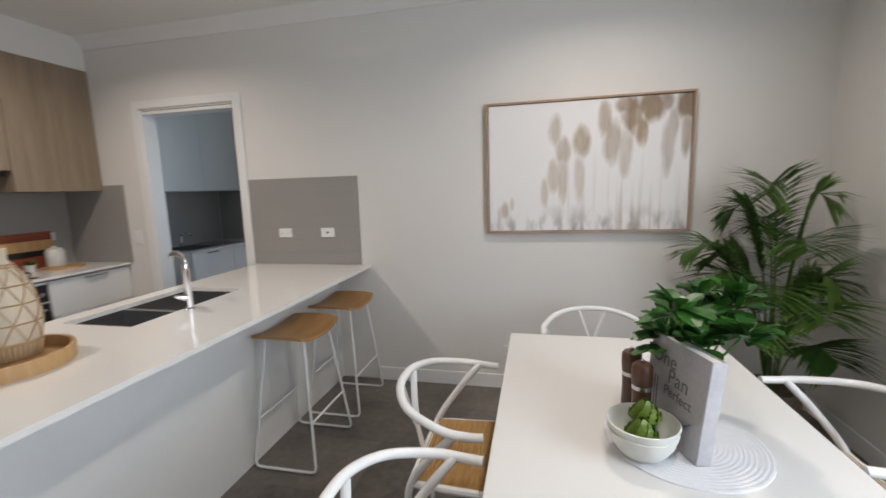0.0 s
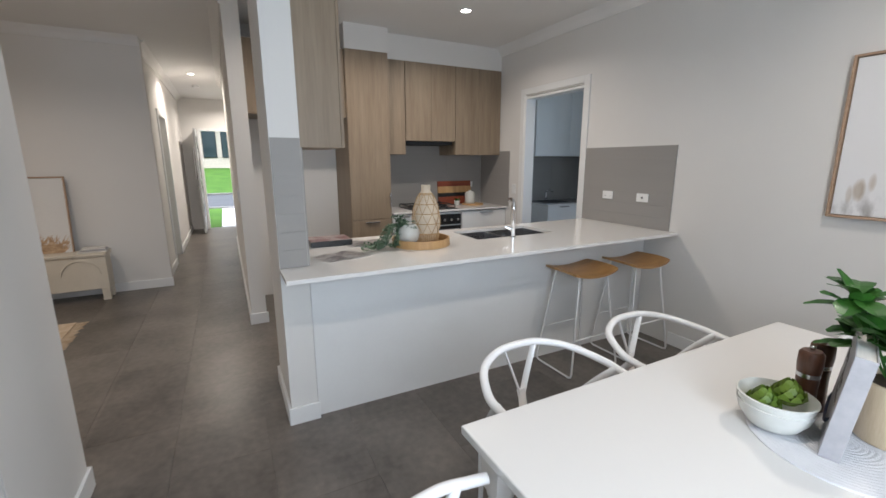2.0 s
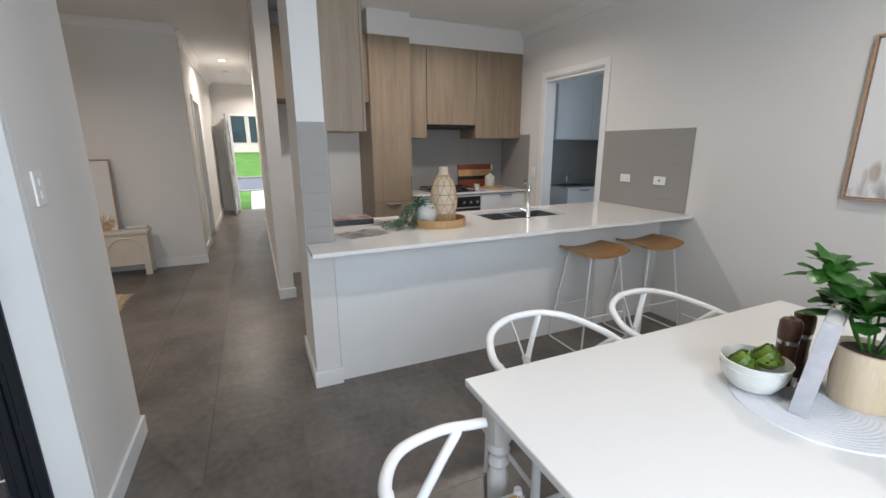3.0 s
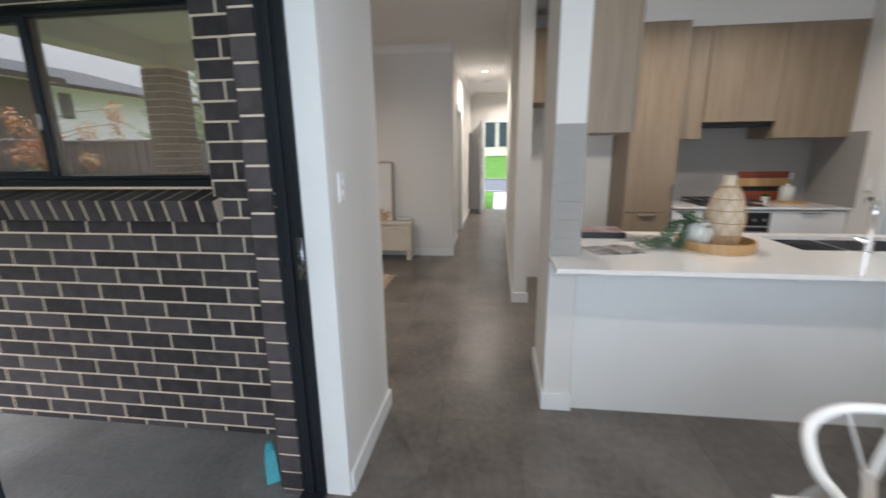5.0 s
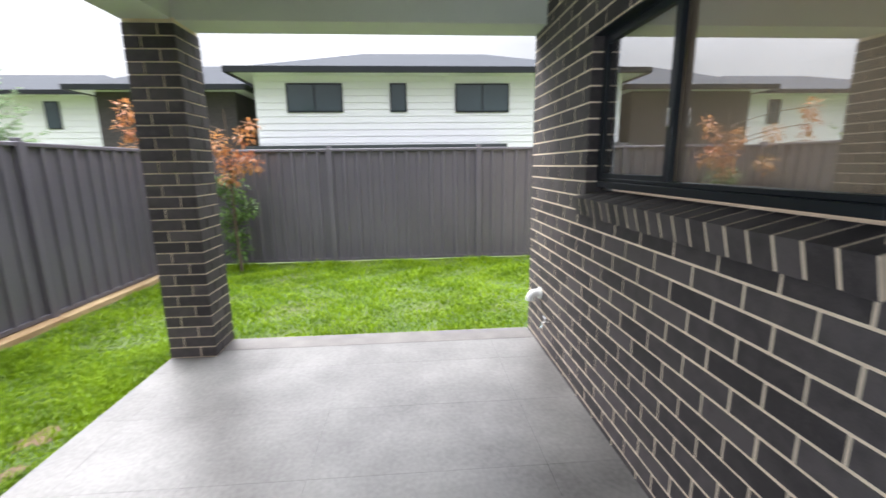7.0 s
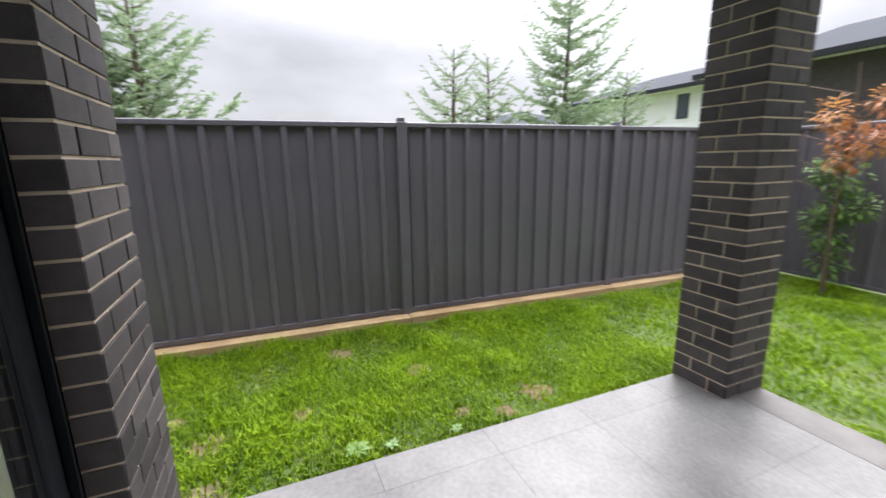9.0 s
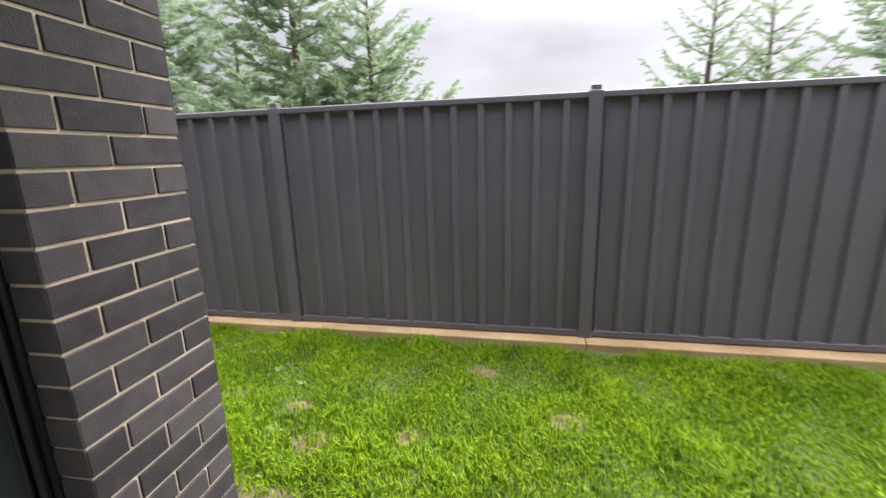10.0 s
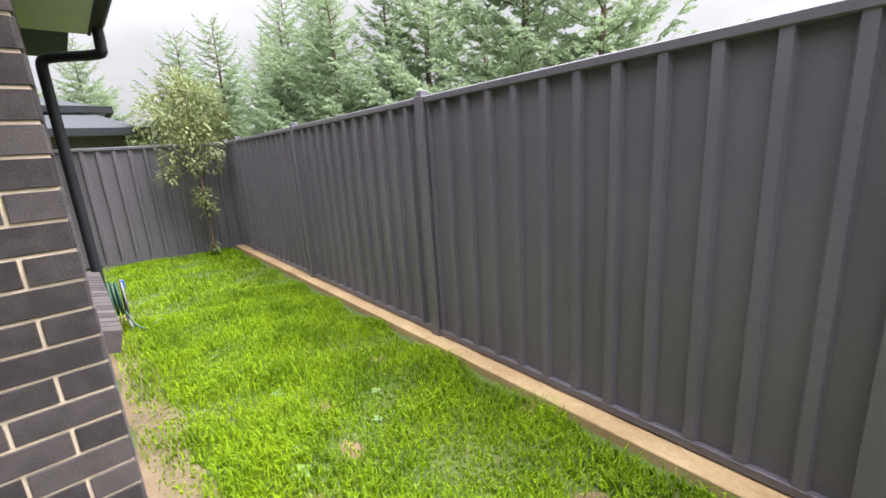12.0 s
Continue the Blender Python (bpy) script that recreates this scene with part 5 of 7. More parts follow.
for ang, reach, top_ in spec:
    a = radians(ang)
    d = Vector((math.cos(a), math.sin(a), 0))
    rib = smooth_path([d * 0.02 + Vector((0, 0, 0.28)), d * reach * 0.30 + Vector((0, 0, 0.28 + (top_ - 0.28) * 0.6)), d * reach * 0.7 + Vector((0, 0, top_ * 0.97)), d * reach * 1.1 + Vector((0, 0, top_ * 0.97 - 0.04))], 8)
    f = tube(rib, [0.006 - 0.0045 * i / (len(rib) - 1) for i in range(len(rib))], 5)
    n = 44
    for i in range(n):
        u = 0.36 + 0.63 * i / n
        q = u * (len(rib) - 1)
        p0 = rib[int(q)].lerp(rib[min(int(q) + 1, len(rib) - 1)], q % 1)
        ax = (rib[min(int(q) + 1, len(rib) - 1)] - rib[max(0, int(q) - 1)]).normalized()
        side = ax.cross(Vector((0, 0, 1)))
        side = side.normalized() if side.length > 0.05 else Vector((d.y, -d.x, 0))
        ln = 0.29 * math.sin(math.pi * (0.15 + 0.8 * (u - 0.36) / 0.63)) + 0.03
        for s in (-1, 1):
            dr_ = (side * s * 0.85 + ax * 0.62 + Vector((0, 0, rnd.uniform(-0.1, 0.2)))).normalized()
            leaf_into(f, p0, dr_, Vector((0, 0, 1)), ln * rnd.uniform(0.85, 1.1), 0.0195, 0.25, 2)
    for v in f.verts:
        v.co.x = min(v.co.x, 0.30 - 0.01 * (v.co.z % 0.1))
        v.co.y = min(v.co.y, 0.32 - 0.01 * (v.co.z % 0.1))
    part("frond", f, M_PALM, pa)

# ---- on the island ----
M_BASKET = mat("bamboo_weave", (0.40, 0.25, 0.12), 0.6, scale=12, color2=(0.56, 0.39, 0.21), stretch=(1, 1, 0.5))
M_TRAY = mat("light_bamboo", (0.40, 0.22, 0.085), 0.45, scale=4, color2=(0.58, 0.37, 0.17), stretch=(7, 7, 0.6))
tr = thing("round_tray", (-1.80, 1.0, BENCH), "round bamboo tray with cut-out handles", "tray")
part("base", lathe([(0.0, 0.0), (0.20, 0.0), (0.20, 0.008), (0.0, 0.008)], 40), M_TRAY, tr)
b = bmesh.new()
for k in range(40):
    a0, a1 = math.tau * k / 40, math.tau * (k + 1) / 40
    hole = min(abs(((a0 + a1) / 2 - h + math.pi) % math.tau - math.pi) for h in (1.1, 1.1 + math.pi)) < 0.22
    for z0, z1 in (((0.008, 0.02), (0.042, 0.052)) if hole else ((0.008, 0.052),)):
        q = [b.verts.new((r * math.cos(a), r * math.sin(a), z)) for r in (0.20, 0.188) for a in (a0, a1) for z in (z0, z1)]
        for idx in ((0, 2, 3, 1), (4, 5, 7, 6), (1, 3, 7, 5), (0, 4, 6, 2), (0, 1, 5, 4), (2, 6, 7, 3)):
            b.faces.new([q[i] for i in idx])
bmesh.ops.remove_doubles(b, verts=b.verts[:], dist=0.0003)
part("rim", b, M_TRAY, tr)
M_VASE = mat("cream_ceramic_vase", (0.66, 0.56, 0.43), 0.6, var=0.06, scale=10)
va = thing("bottle_vase", (-1.868, 1.072, BENCH + 0.0085), "cream bottle vase wrapped in woven rattan", "vase")
vp = [(0.0, 0.0), (0.075, 0.0), (0.082, 0.02), (0.097, 0.12), (0.098, 0.17), (0.088, 0.235), (0.066, 0.30), (0.040, 0.340), (0.032, 0.355), (0.032, 0.395), (0.026, 0.395), (0.026, 0.36), (0.0, 0.35)]
part("body", lathe(vp, 32), M_VASE, va, smooth=True)


def vase_r(z):
    for (r0, z0), (r1, z1) in zip(vp[1:9], vp[2:10]):
        if z0 <= z <= z1:
            return r0 + (r1 - r0) * (z - z0) / max(1e-5, z1 - z0)
    return 0.05


b = bmesh.new()
for s in (-1, 1):
    for k in range(9):
        bm_tube(b, [((vase_r(z) + 0.003) * math.cos(math.tau * k / 9 + s * (z - 0.06) * 5), (vase_r(z) + 0.003) * math.sin(math.tau * k / 9 + s * (z - 0.06) * 5), z) for z in np.linspace(0.06, 0.338, 16)], 0.0022, 4)
for z in (0.055, 0.06, 0.13, 0.20, 0.265, 0.330, 0.338):
    bm_tube(b, [((vase_r(z) + 0.003) * math.cos(math.tau * k / 28), (vase_r(z) + 0.003) * math.sin(math.tau * k / 28), z) for k in range(28)], 0.0028, 4, closed=True)
for k in range(40):
    a = math.tau * k / 40
    bm_tube(b, [((vase_r(0.004) + 0.003) * math.cos(a), (vase_r(0.004) + 0.003) * math.sin(a), 0.002), ((vase_r(0.055) + 0.003) * math.cos(a), (vase_r(0.055) + 0.003) * math.sin(a), 0.055)], 0.0045, 4)
part("rattan_weave", b, M_BASKET, va, "woven rattan netting")
gp = thing("trailing_plant", (-1.80, 0.905, BENCH + 0.0085), "white round pot with a trailing grey-green plant", "potted plant")
part("pot", lathe([(0.0, 0.0), (0.04, 0.0), (0.068, 0.03), (0.078, 0.075), (0.066, 0.12), (0.050, 0.14), (0.046, 0.138), (0.05, 0.115), (0.0, 0.11)], 28), M_CERAM, gp, smooth=True)
M_EUCA = mat("grey_green_leaf", (0.05, 0.11, 0.065), 0.6, scale=9, color2=(0.16, 0.25, 0.15))
rnd = random.Random(7)
b = bmesh.new()
for k in range(48):
    if k < 34:
        end = Vector((rnd.uniform(-0.05, 0.11), rnd.uniform(-0.36, -0.06), rnd.uniform(-0.004, 0.03)))
    else:
        end = Vector((rnd.uniform(-0.09, 0.09), rnd.uniform(-0.09, 0.05), rnd.uniform(0.10, 0.19)))
    path = smooth_path([Vector((0, 0, 0.115)), Vector((end.x * 0.5, end.y * 0.3 - 0.04, 0.135 if k < 34 else 0.155)), Vector((end.x * 0.8, end.y * 0.6 - 0.03, max(end.z, 0.025))), end], 6)
    bm_tube(b, path, 0.0012, 4)
    for i in range(2, len(path)):
        for j in range(2):
            d = Vector((rnd.uniform(-1, 1), rnd.uniform(-1, 1), rnd.uniform(-0.1, 0.8))).normalized()
            leaf_into(b, path[i], d, Vector((0.1, 0.2, 1)), rnd.uniform(0.016, 0.026), rnd.uniform(0.010, 0.015), 0.1, 2)
for v in b.verts:
    v.co.z = max(v.co.z, -0.007)
part("foliage", b, M_EUCA, gp)
bx = thing("gift_book", (-2.12, 0.445, BENCH), "black boxed book with a red and white cover", "book")
part("case", box(-0.11, 0.11, -0.15, 0.13, 0.0, 0.038, 0.002), M_BLACK, bx)
M_REDART = mat("red_white_print", (0.62, 0.60, 0.58), 0.4, scale=14, bscale=38, color2=(0.12, 0.012, 0.014), mid=0.44)
part("cover_sheet", box(-0.105, 0.105, -0.145, 0.125, 0.0382, 0.0395), M_REDART, bx)
M_MAG = mat("magazine_print", (0.62, 0.60, 0.58), 0.35, scale=11, bscale=34, color2=(0.05, 0.04, 0.05), mid=0.46)
for at, turn, lab in (((-1.675, 0.42, BENCH), 15, "open glossy magazine lying on the bench"), ((-2.00, 0.68, BENCH), -12, "folded glossy brochure lying on the bench")):
    mg = thing("magazine", at, lab, "magazine", "magazines", turn)
    b = bmesh.new()
    for s in (-1, 1):
        for i in range(6):
            q = []
            for x_ in (-0.10, 0.10):
                for k in (i, i + 1):
                    u = k / 6
                    q.append((x_, s * u * 0.145, 0.002 + 0.010 * math.sin(math.pi * min(1, u * 1.3)) * (1 - 0.5 * u)))
            vs = [b.verts.new(v) for v in q]
            b.faces.new((vs[0], vs[1], vs[3], vs[2]))
    bmesh.ops.remove_doubles(b, verts=b.verts[:], dist=0.0003)
    part("page_spread", b, M_MAG, mg, smooth=True)
    b = box(-0.10, 0.10, -0.145, 0.145, 0.0005, 0.0018)
    part("cover", b, M_PAGES, mg)

# ---- beside the cooktop ----
M_REDWOOD = mat("red_jarrah", (0.16, 0.030, 0.015), 0.4, scale=6, color2=(0.27, 0.07, 0.03), stretch=(1, 0.4, 5))
cbd = new("chopping_board")
cbd.matrix_basis = pose(-4.135, 2.56, BENCH + 0.002, 0, -8, 0)
tagged(cbd, "striped red and blond timber chopping board leaning on the tiles", "chopping board")
for k, (z0, z1, m_) in enumerate(((0.0, 0.10, M_REDWOOD), (0.10, 0.15, M_BLACK), (0.15, 0.235, M_TRAY), (0.235, 0.305, M_REDWOOD))):
    part("strip", box(-0.011, 0.011, -0.25, 0.25, z0, z1 - 0.0005, 0.001, 1), m_, cbd)
ca = thing("canister", (-3.99, 2.70, BENCH + 0.018), "white ceramic canister with a lid", "canister")
part("body", lathe([(0.0, 0.0), (0.062, 0.0), (0.066, 0.006), (0.066, 0.125), (0.060, 0.135), (0.0, 0.135)], 28), M_CERAM, ca, smooth=True)
part("lid", lathe([(0.0, 0.1355), (0.056, 0.1355), (0.054, 0.148), (0.02, 0.155), (0.016, 0.17), (0.0, 0.172)], 28), M_CERAM, ca, smooth=True)
rb = thing("round_board", (-3.95, 2.72, BENCH), "round blond timber board under the canister", "chopping board")
part("board", lathe([(0.0, 0.0), (0.14, 0.0), (0.142, 0.006), (0.14, 0.017), (0.0, 0.0175)], 36), M_TRAY, rb, smooth=True)
sp = thing("small_pot", (-3.98, 2.50, BENCH), "small white pot with a dark plant", "potted plant")
part("pot", lathe([(0.0, 0.0), (0.030, 0.0), (0.038, 0.06), (0.034, 0.061), (0.03, 0.05), (0.0, 0.05)], 20), M_CERAM, sp, smooth=True)
b = bmesh.new()
rnd = random.Random(3)
for k in range(40):
    d = Vector((rnd.uniform(-1, 1), rnd.uniform(-1, 1), rnd.uniform(0.4, 1.6))).normalized()
    leaf_into(b, Vector((0, 0, 0.05)), d, Vector((d.y, -d.x, 0.4)), rnd.uniform(0.04, 0.075), 0.010, 0.2, 2)
part("foliage", b, M_LEAF, sp)

# ---- scullery ----
SCY = 3.66
sc = thing("scullery_bench", (0, 0, 0), "white scullery base cabinets below a steel sink", "cabinet")
part("body", box(-4.195, -3.56, SCY + 0.02, 4.875, 0.10, 0.90), M_WHITE, sc)
part("end_panel", box(-4.195, -3.54, SCY, SCY + 0.019, 0.001, 0.90, 0.001, 1), M_WHITE, sc)
for k in range(2):
    d = part("door", box(-3.559, -3.541, SCY + 0.022 + 0.596 * k, SCY + 0.022 + 0.596 * k + 0.592, 0.11, 0.895, 0.002), M_WHITE, sc)
    handle_bar(-3.540, SCY + 0.2 + 0.596 * k, SCY + 0.36 + 0.596 * k, 0.884, d)
part("kickboard", box(-4.19, -3.60, SCY + 0.02, 4.875, 0.001, 0.10), M_WHITE, sc)
stp = thing("scullery_benchtop", (0, 0, 0), "white stone scullery benchtop", "benchtop")
part("slab", box(-4.195, -3.52, SCY - 0.015, 4.87, 0.901, 0.921, 0.002), M_STONE, stp)
ssk = thing("scullery_sink", (-3.86, 4.12, 0.9215), "stainless drop-in sink in the scullery", "sink")
b = bmesh.new()
bm_box(b, -0.25, -0.19, -0.42, 0.42, 0, 0.007, 0.002, 1)
bm_box(b, 0.20, 0.25, -0.42, 0.42, 0, 0.007, 0.002, 1)
bm_box(b, -0.19, 0.20, -0.42, -0.37, 0, 0.007, 0.002, 1)
bm_box(b, -0.19, 0.20, 0.06, 0.42, 0, 0.007, 0.002, 1)
part("rim", b, M_STEEL, ssk)
# no hollow here: a flat dark plate paints the shade inside the bowl
part("bowl", box(-0.19, 0.20, -0.37, 0.06, 0.0, 0.002), M_IRONSHADE, ssk, "flat plate coloured dark as the shaded hollow of the sink bowl")
tp = part("tap", lathe([(0.024, 0.007), (0.024, 0.014), (0.017, 0.02), (0.017, 0.12), (0.0, 0.125)], 16, (-0.205, -0.05, 0)), M_CHROME, ssk, smooth=True)
part("spout", tube(smooth_path([(-0.205, -0.05, 0.10), (-0.19, -0.05, 0.15), (-0.12, -0.06, 0.165), (-0.05, -0.07, 0.14)], 4), 0.010, 8), M_CHROME, tp, smooth=True)
part("lever", tube([(-0.205, -0.05, 0.12), (-0.215, -0.02, 0.155)], [0.012, 0.006], 8), M_CHROME, tp, smooth=True)
scu = thing("scullery_wall_cabinet", (0, 0, 0), "white scullery wall cabinets", "cabinet")
part("body", box(-4.195, -3.872, SCY + 0.02, 4.875, 1.565, 2.60), M_WHITE, scu)
part("end_panel", box(-4.195, -3.852, SCY, SCY + 0.019, 1.565, 2.60, 0.001, 1), M_WHITE, scu)
for k in range(2):
    part("door", box(-3.871, -3.853, SCY + 0.022 + 0.596 * k, SCY + 0.022 + 0.596 * k + 0.592, 1.565, 2.60, 0.002), M_WHITE, scu)
tiled("splashback_scullery", "grey stacked tile scullery splashback", "y", -4.2, SCY, 4.87, 0.923, 1.56, 1, 0.6, 0.1)
tiled("splashback_scullery_back", "grey stacked tile on the scullery back wall", "x", 4.88, -4.185, -2.3, 0.923, 1.56, -1, 0.6, 0.1)

# ---- living room and hall ----
M_ART2 = mat("pale_print", (0.72, 0.71, 0.69), 0.6, var=0.03, scale=3)
M_FUR = mat("tawny_brush_print", (0.28, 0.15, 0.07), 0.7, scale=9, color2=(0.68, 0.50, 0.32), stretch=(1, 1.5, 5))
ar = new("leaning_print")
ar.matrix_basis = pose(-5.02, -2.005, 0.537, 0, -6, 0)
tagged(ar, "framed print leaning on the wall above the console", "picture")
part("sheet", box(0.004, 0.010, -0.28, 0.28, 0.0, 0.80), M_ART2, ar)
b = bmesh.new()
rnd = random.Random(5)
for k in range(260):
    y_, z_ = rnd.uniform(-0.27, 0.24), rnd.uniform(0.0, 0.22)
    z_ *= 1.0 - 0.55 * (y_ + 0.27) / 0.51
    lean, ln = rnd.uniform(-0.02, 0.09), rnd.uniform(0.03, 0.10)
    y2 = min(0.275, y_ + lean)
    x_ = 0.0104 + 0.0012 * k / 260
    q = [b.verts.new(v) for v in ((x_, y_ - 0.008, z_), (x_, y_ + 0.008, z_), (x_, y2, z_ + ln))]
    b.faces.new(q)
bm_box(b, 0.0101, 0.0103, -0.278, 0.2, 0.0, 0.10)
part("printed_patch", b, M_FUR, ar)
part("printed_stroke", tube(smooth_path([(0.0112, -0.27, 0.50), (0.0112, -0.20, 0.53), (0.0112, -0.165, 0.60), (0.0112, -0.155, 0.68)], 5), [0.022 - 0.0013 * i for i in range(16)], 6, flat=0.04), M_INK, ar)
for a, b_, c_, d_ in ((-0.295, -0.281, -0.0, 0.815), (0.281, 0.295, -0.0, 0.815), (-0.281, 0.281, 0.801, 0.815)):
    part("frame_strip", box(-0.01, 0.022, a, b_, c_, d_, 0.002, 1), M_FRAMEW, ar)
for k, (z0, w_) in enumerate(((0.0, 0.13), (0.016, 0.115), (0.030, 0.10))):
    bo = thing("coffee_table_book", (-4.96, -1.53, 0.5355 + z0), "pale hardback book stacked on the console", "book", "books on the console", 4 * k)
    part("block", box(-w_ * 0.7, w_ * 0.7, -w_, w_, 0.0, 0.0135, 0.002, 1), M_COVER if k % 2 else M_PAGES, bo)
M_RUG = mat("shaggy_cream_rug", (0.42, 0.30, 0.19), 0.95, scale=10, color2=(0.66, 0.54, 0.40), bump=1.0, bscale=60)
rg = thing("rug", (-3.25, -2.43, 0.0), "cream and tan rug with a fringed edge", "rug")
part("pile", box(-0.85, 0.85, -0.9, 0.88, 0.001, 0.016, 0.006), M_RUG, rg)
b = bmesh.new()
rnd = random.Random(2)
for k in range(150):
    x_ = -0.85 + 1.7 * k / 150
    bm_box(b, x_, x_ + 0.006, 0.88, 0.88 + rnd.uniform(0.05, 0.09), 0.001, 0.006)
part("fringe", b, M_RUG, rg)
tagged(rg, kind="")
sm_ = thing("smoke_alarm", (-8.3, -0.49, CEIL), "round white ceiling smoke alarm", "smoke alarm")
part("body", lathe([(0.06, -0.001), (0.06, -0.02), (0.045, -0.038), (0.0, -0.04)], 24), M_PLAS, sm_, smooth=True)
# street door, open against the hall wall
M_DOORP = mat("grey_door_paint", (0.46, 0.47, 0.48), 0.4, var=0.03, scale=4)
fd = tagged(new("door_street"), "open grey street door with four small glazed slots", kind="structure")
part("leaf", box(-10.09, -9.28, -0.665, -0.625, 0.012, 2.16, 0.003, 1), M_DOORP, fd)
for z in (0.35, 0.85, 1.30, 1.75):
    part("pane", box(-9.72, -9.40, -0.6245, -0.620, z, z + 0.26), M_BLACK, fd)
for yy in (-0.60, -0.69):
    part("pull_handle", tube([(-9.34, yy, 1.15), (-9.34, yy, 1.78)], 0.012, 8), M_STEEL, fd)
    for z in (1.22, 1.71):
        part("handle_stud", tube([(-9.34, yy, z), (-9.34, -0.645, z)], 0.008, 6), M_STEEL, fd)
part("lock", tube([(-9.34, -0.60, 0.98), (-9.34, -0.69, 0.98)], 0.022, 12), M_STEEL, fd)
w = bmesh.new()
bm_box(w, -10.24, -10.08, -0.62, -0.575, 0, 2.2)
bm_box(w, -10.24, -10.08, 0.275, 0.32, 0, 2.2)
bm_box(w, -10.24, -10.08, -0.575, 0.275, 2.165, 2.21)
struct("trim_street_door", w, M_TRIM, "white street door frame")
w = bmesh.new()
bm_box(w, -6.42, -6.35, -0.9295, -0.912, 0, 2.22, 0.003)
bm_box(w, -7.27, -7.20, -0.9295, -0.912, 0, 2.22, 0.003)
bm_box(w, -7.20, -6.42, -0.9295, -0.912, 2.15, 2.22, 0.003)
struct("trim_hall_door", w, M_TRIM, "white hall doorway architrave")


# ---- eave, downpipe, fittings outside ----
struct("eave_soffit", box(1.857, 2.26, -1.15, 1.98, 2.50, 2.515), M_SOFFIT, "pale green-grey eave lining")
struct("eave_end", box(1.857, 2.26, 1.965, 1.98, 2.515, 2.96), M_SOFFIT, "boxed end of the eave")
struct("fascia", box(2.26, 2.28, -1.15, 1.98, 2.49, 2.68), M_GUTTER, "dark steel fascia board")
g_ = bmesh.new()
prof = [(2.281, 2.66), (2.281, 2.56), (2.30, 2.545), (2.36, 2.545), (2.39, 2.58), (2.39, 2.66), (2.38, 2.66), (2.378, 2.59), (2.355, 2.555), (2.295, 2.56), (2.29, 2.66)]
ends = [[g_.verts.new((a, y, z)) for a, z in prof] for y in (-1.2, 2.0)]
for i in range(len(prof)):
    j = (i + 1) % len(prof)
    g_.faces.new((ends[0][i], ends[0][j], ends[1][j], ends[1][i]))
g_.faces.new(ends[0][::-1]), g_.faces.new(ends[1])
struct("gutter", g_, M_GUTTER, "dark steel roof gutter")
dp = thing("downpipe", (0, 0, 0), "dark steel downpipe with an offset bend", "downpipe")
part("pipe", tube(smooth_path([(2.33, 1.95, 2.55), (2.33, 1.98, 2.42), (2.30, 2.02, 2.36), (2.02, 2.28, 2.36), (1.94, 2.34, 2.33), (1.93, 2.34, 2.20)], 4) + [Vector((1.93, 2.34, -0.06))], 0.042, 12), M_GUTTER, dp, smooth=True)
for z in (0.5, 1.9):
    part("bracket", box(1.857, 1.98, 2.325, 2.355, z, z + 0.025, 0.003, 1), M_GUTTER, dp)

M_HOSEG = mat("green_hose", (0.022, 0.075, 0.055), 0.45, var=0.15, scale=20)
M_BLUEP = mat("blue_plastic", (0.02, 0.07, 0.32), 0.35, var=0.1, scale=10)
M_GREYP = mat("grey_plastic", (0.22, 0.22, 0.23), 0.45, var=0.1, scale=10)
hr = thing("hose_reel", (1.98, 2.12, LAWN), "green garden hose on a grey reel with blue fittings", "hose reel")
for k in range(5):
    for r in (0.11, 0.135, 0.155):
        part("hose_coil", tube([(-0.07 + 0.03 * k, r * math.cos(math.tau * i / 22), 0.30 + r * math.sin(math.tau * i / 22)) for i in range(22)], 0.0105, 6, closed=True), M_HOSEG, hr, smooth=True)
part("hose_tail", tube(smooth_path([(0.06, -0.13, 0.22), (0.12, -0.22, 0.06), (0.22, -0.26, 0.012), (0.30, -0.10, 0.012)], 5), 0.0105, 6), M_HOSEG, hr, smooth=True)
for xx in (-0.10, 0.085):
    part("side_disc", lathe([(0.0, 0.0), (0.175, 0.0), (0.175, 0.012), (0.0, 0.012)], 24), M_GREYP, hr).matrix_basis = Matrix.Translation((xx, 0, 0.30)) @ pose(0, 0, 0, 0, 90, 0)
    part("stand", tube([(xx, -0.16, 0.012), (xx, 0, 0.30), (xx, 0.16, 0.012)], 0.011, 6), M_GREYP, hr)
part("connector", tube([(0.10, -0.05, 0.40), (0.10, -0.05, 0.47)], 0.018, 10), M_BLUEP, hr)
part("nozzle", tube([(0.26, -0.18, 0.018), (0.33, -0.06, 0.018)], [0.02, 0.012], 10), M_BLUEP, hr)
# low rowlock sill on the side wall
sl = struct("window_sill_side", box(1.853, 1.878, -0.55, 0.98, 0.66, 0.70), M_MORTAR, "low rowlock brick sill on the side wall")
sbm = mesh_of("sill_brick", box(-0.045, 0.045, -0.033, 0.033, -0.05, 0.05, 0.002, 1), M_BRICK)
for k in range(19):
    ob = new("sill_brick", sbm)
    ob.matrix_basis = pose(1.868, -0.52 + 0.077 * k, 0.69, 0, 14, 0)
    ob.parent = sl
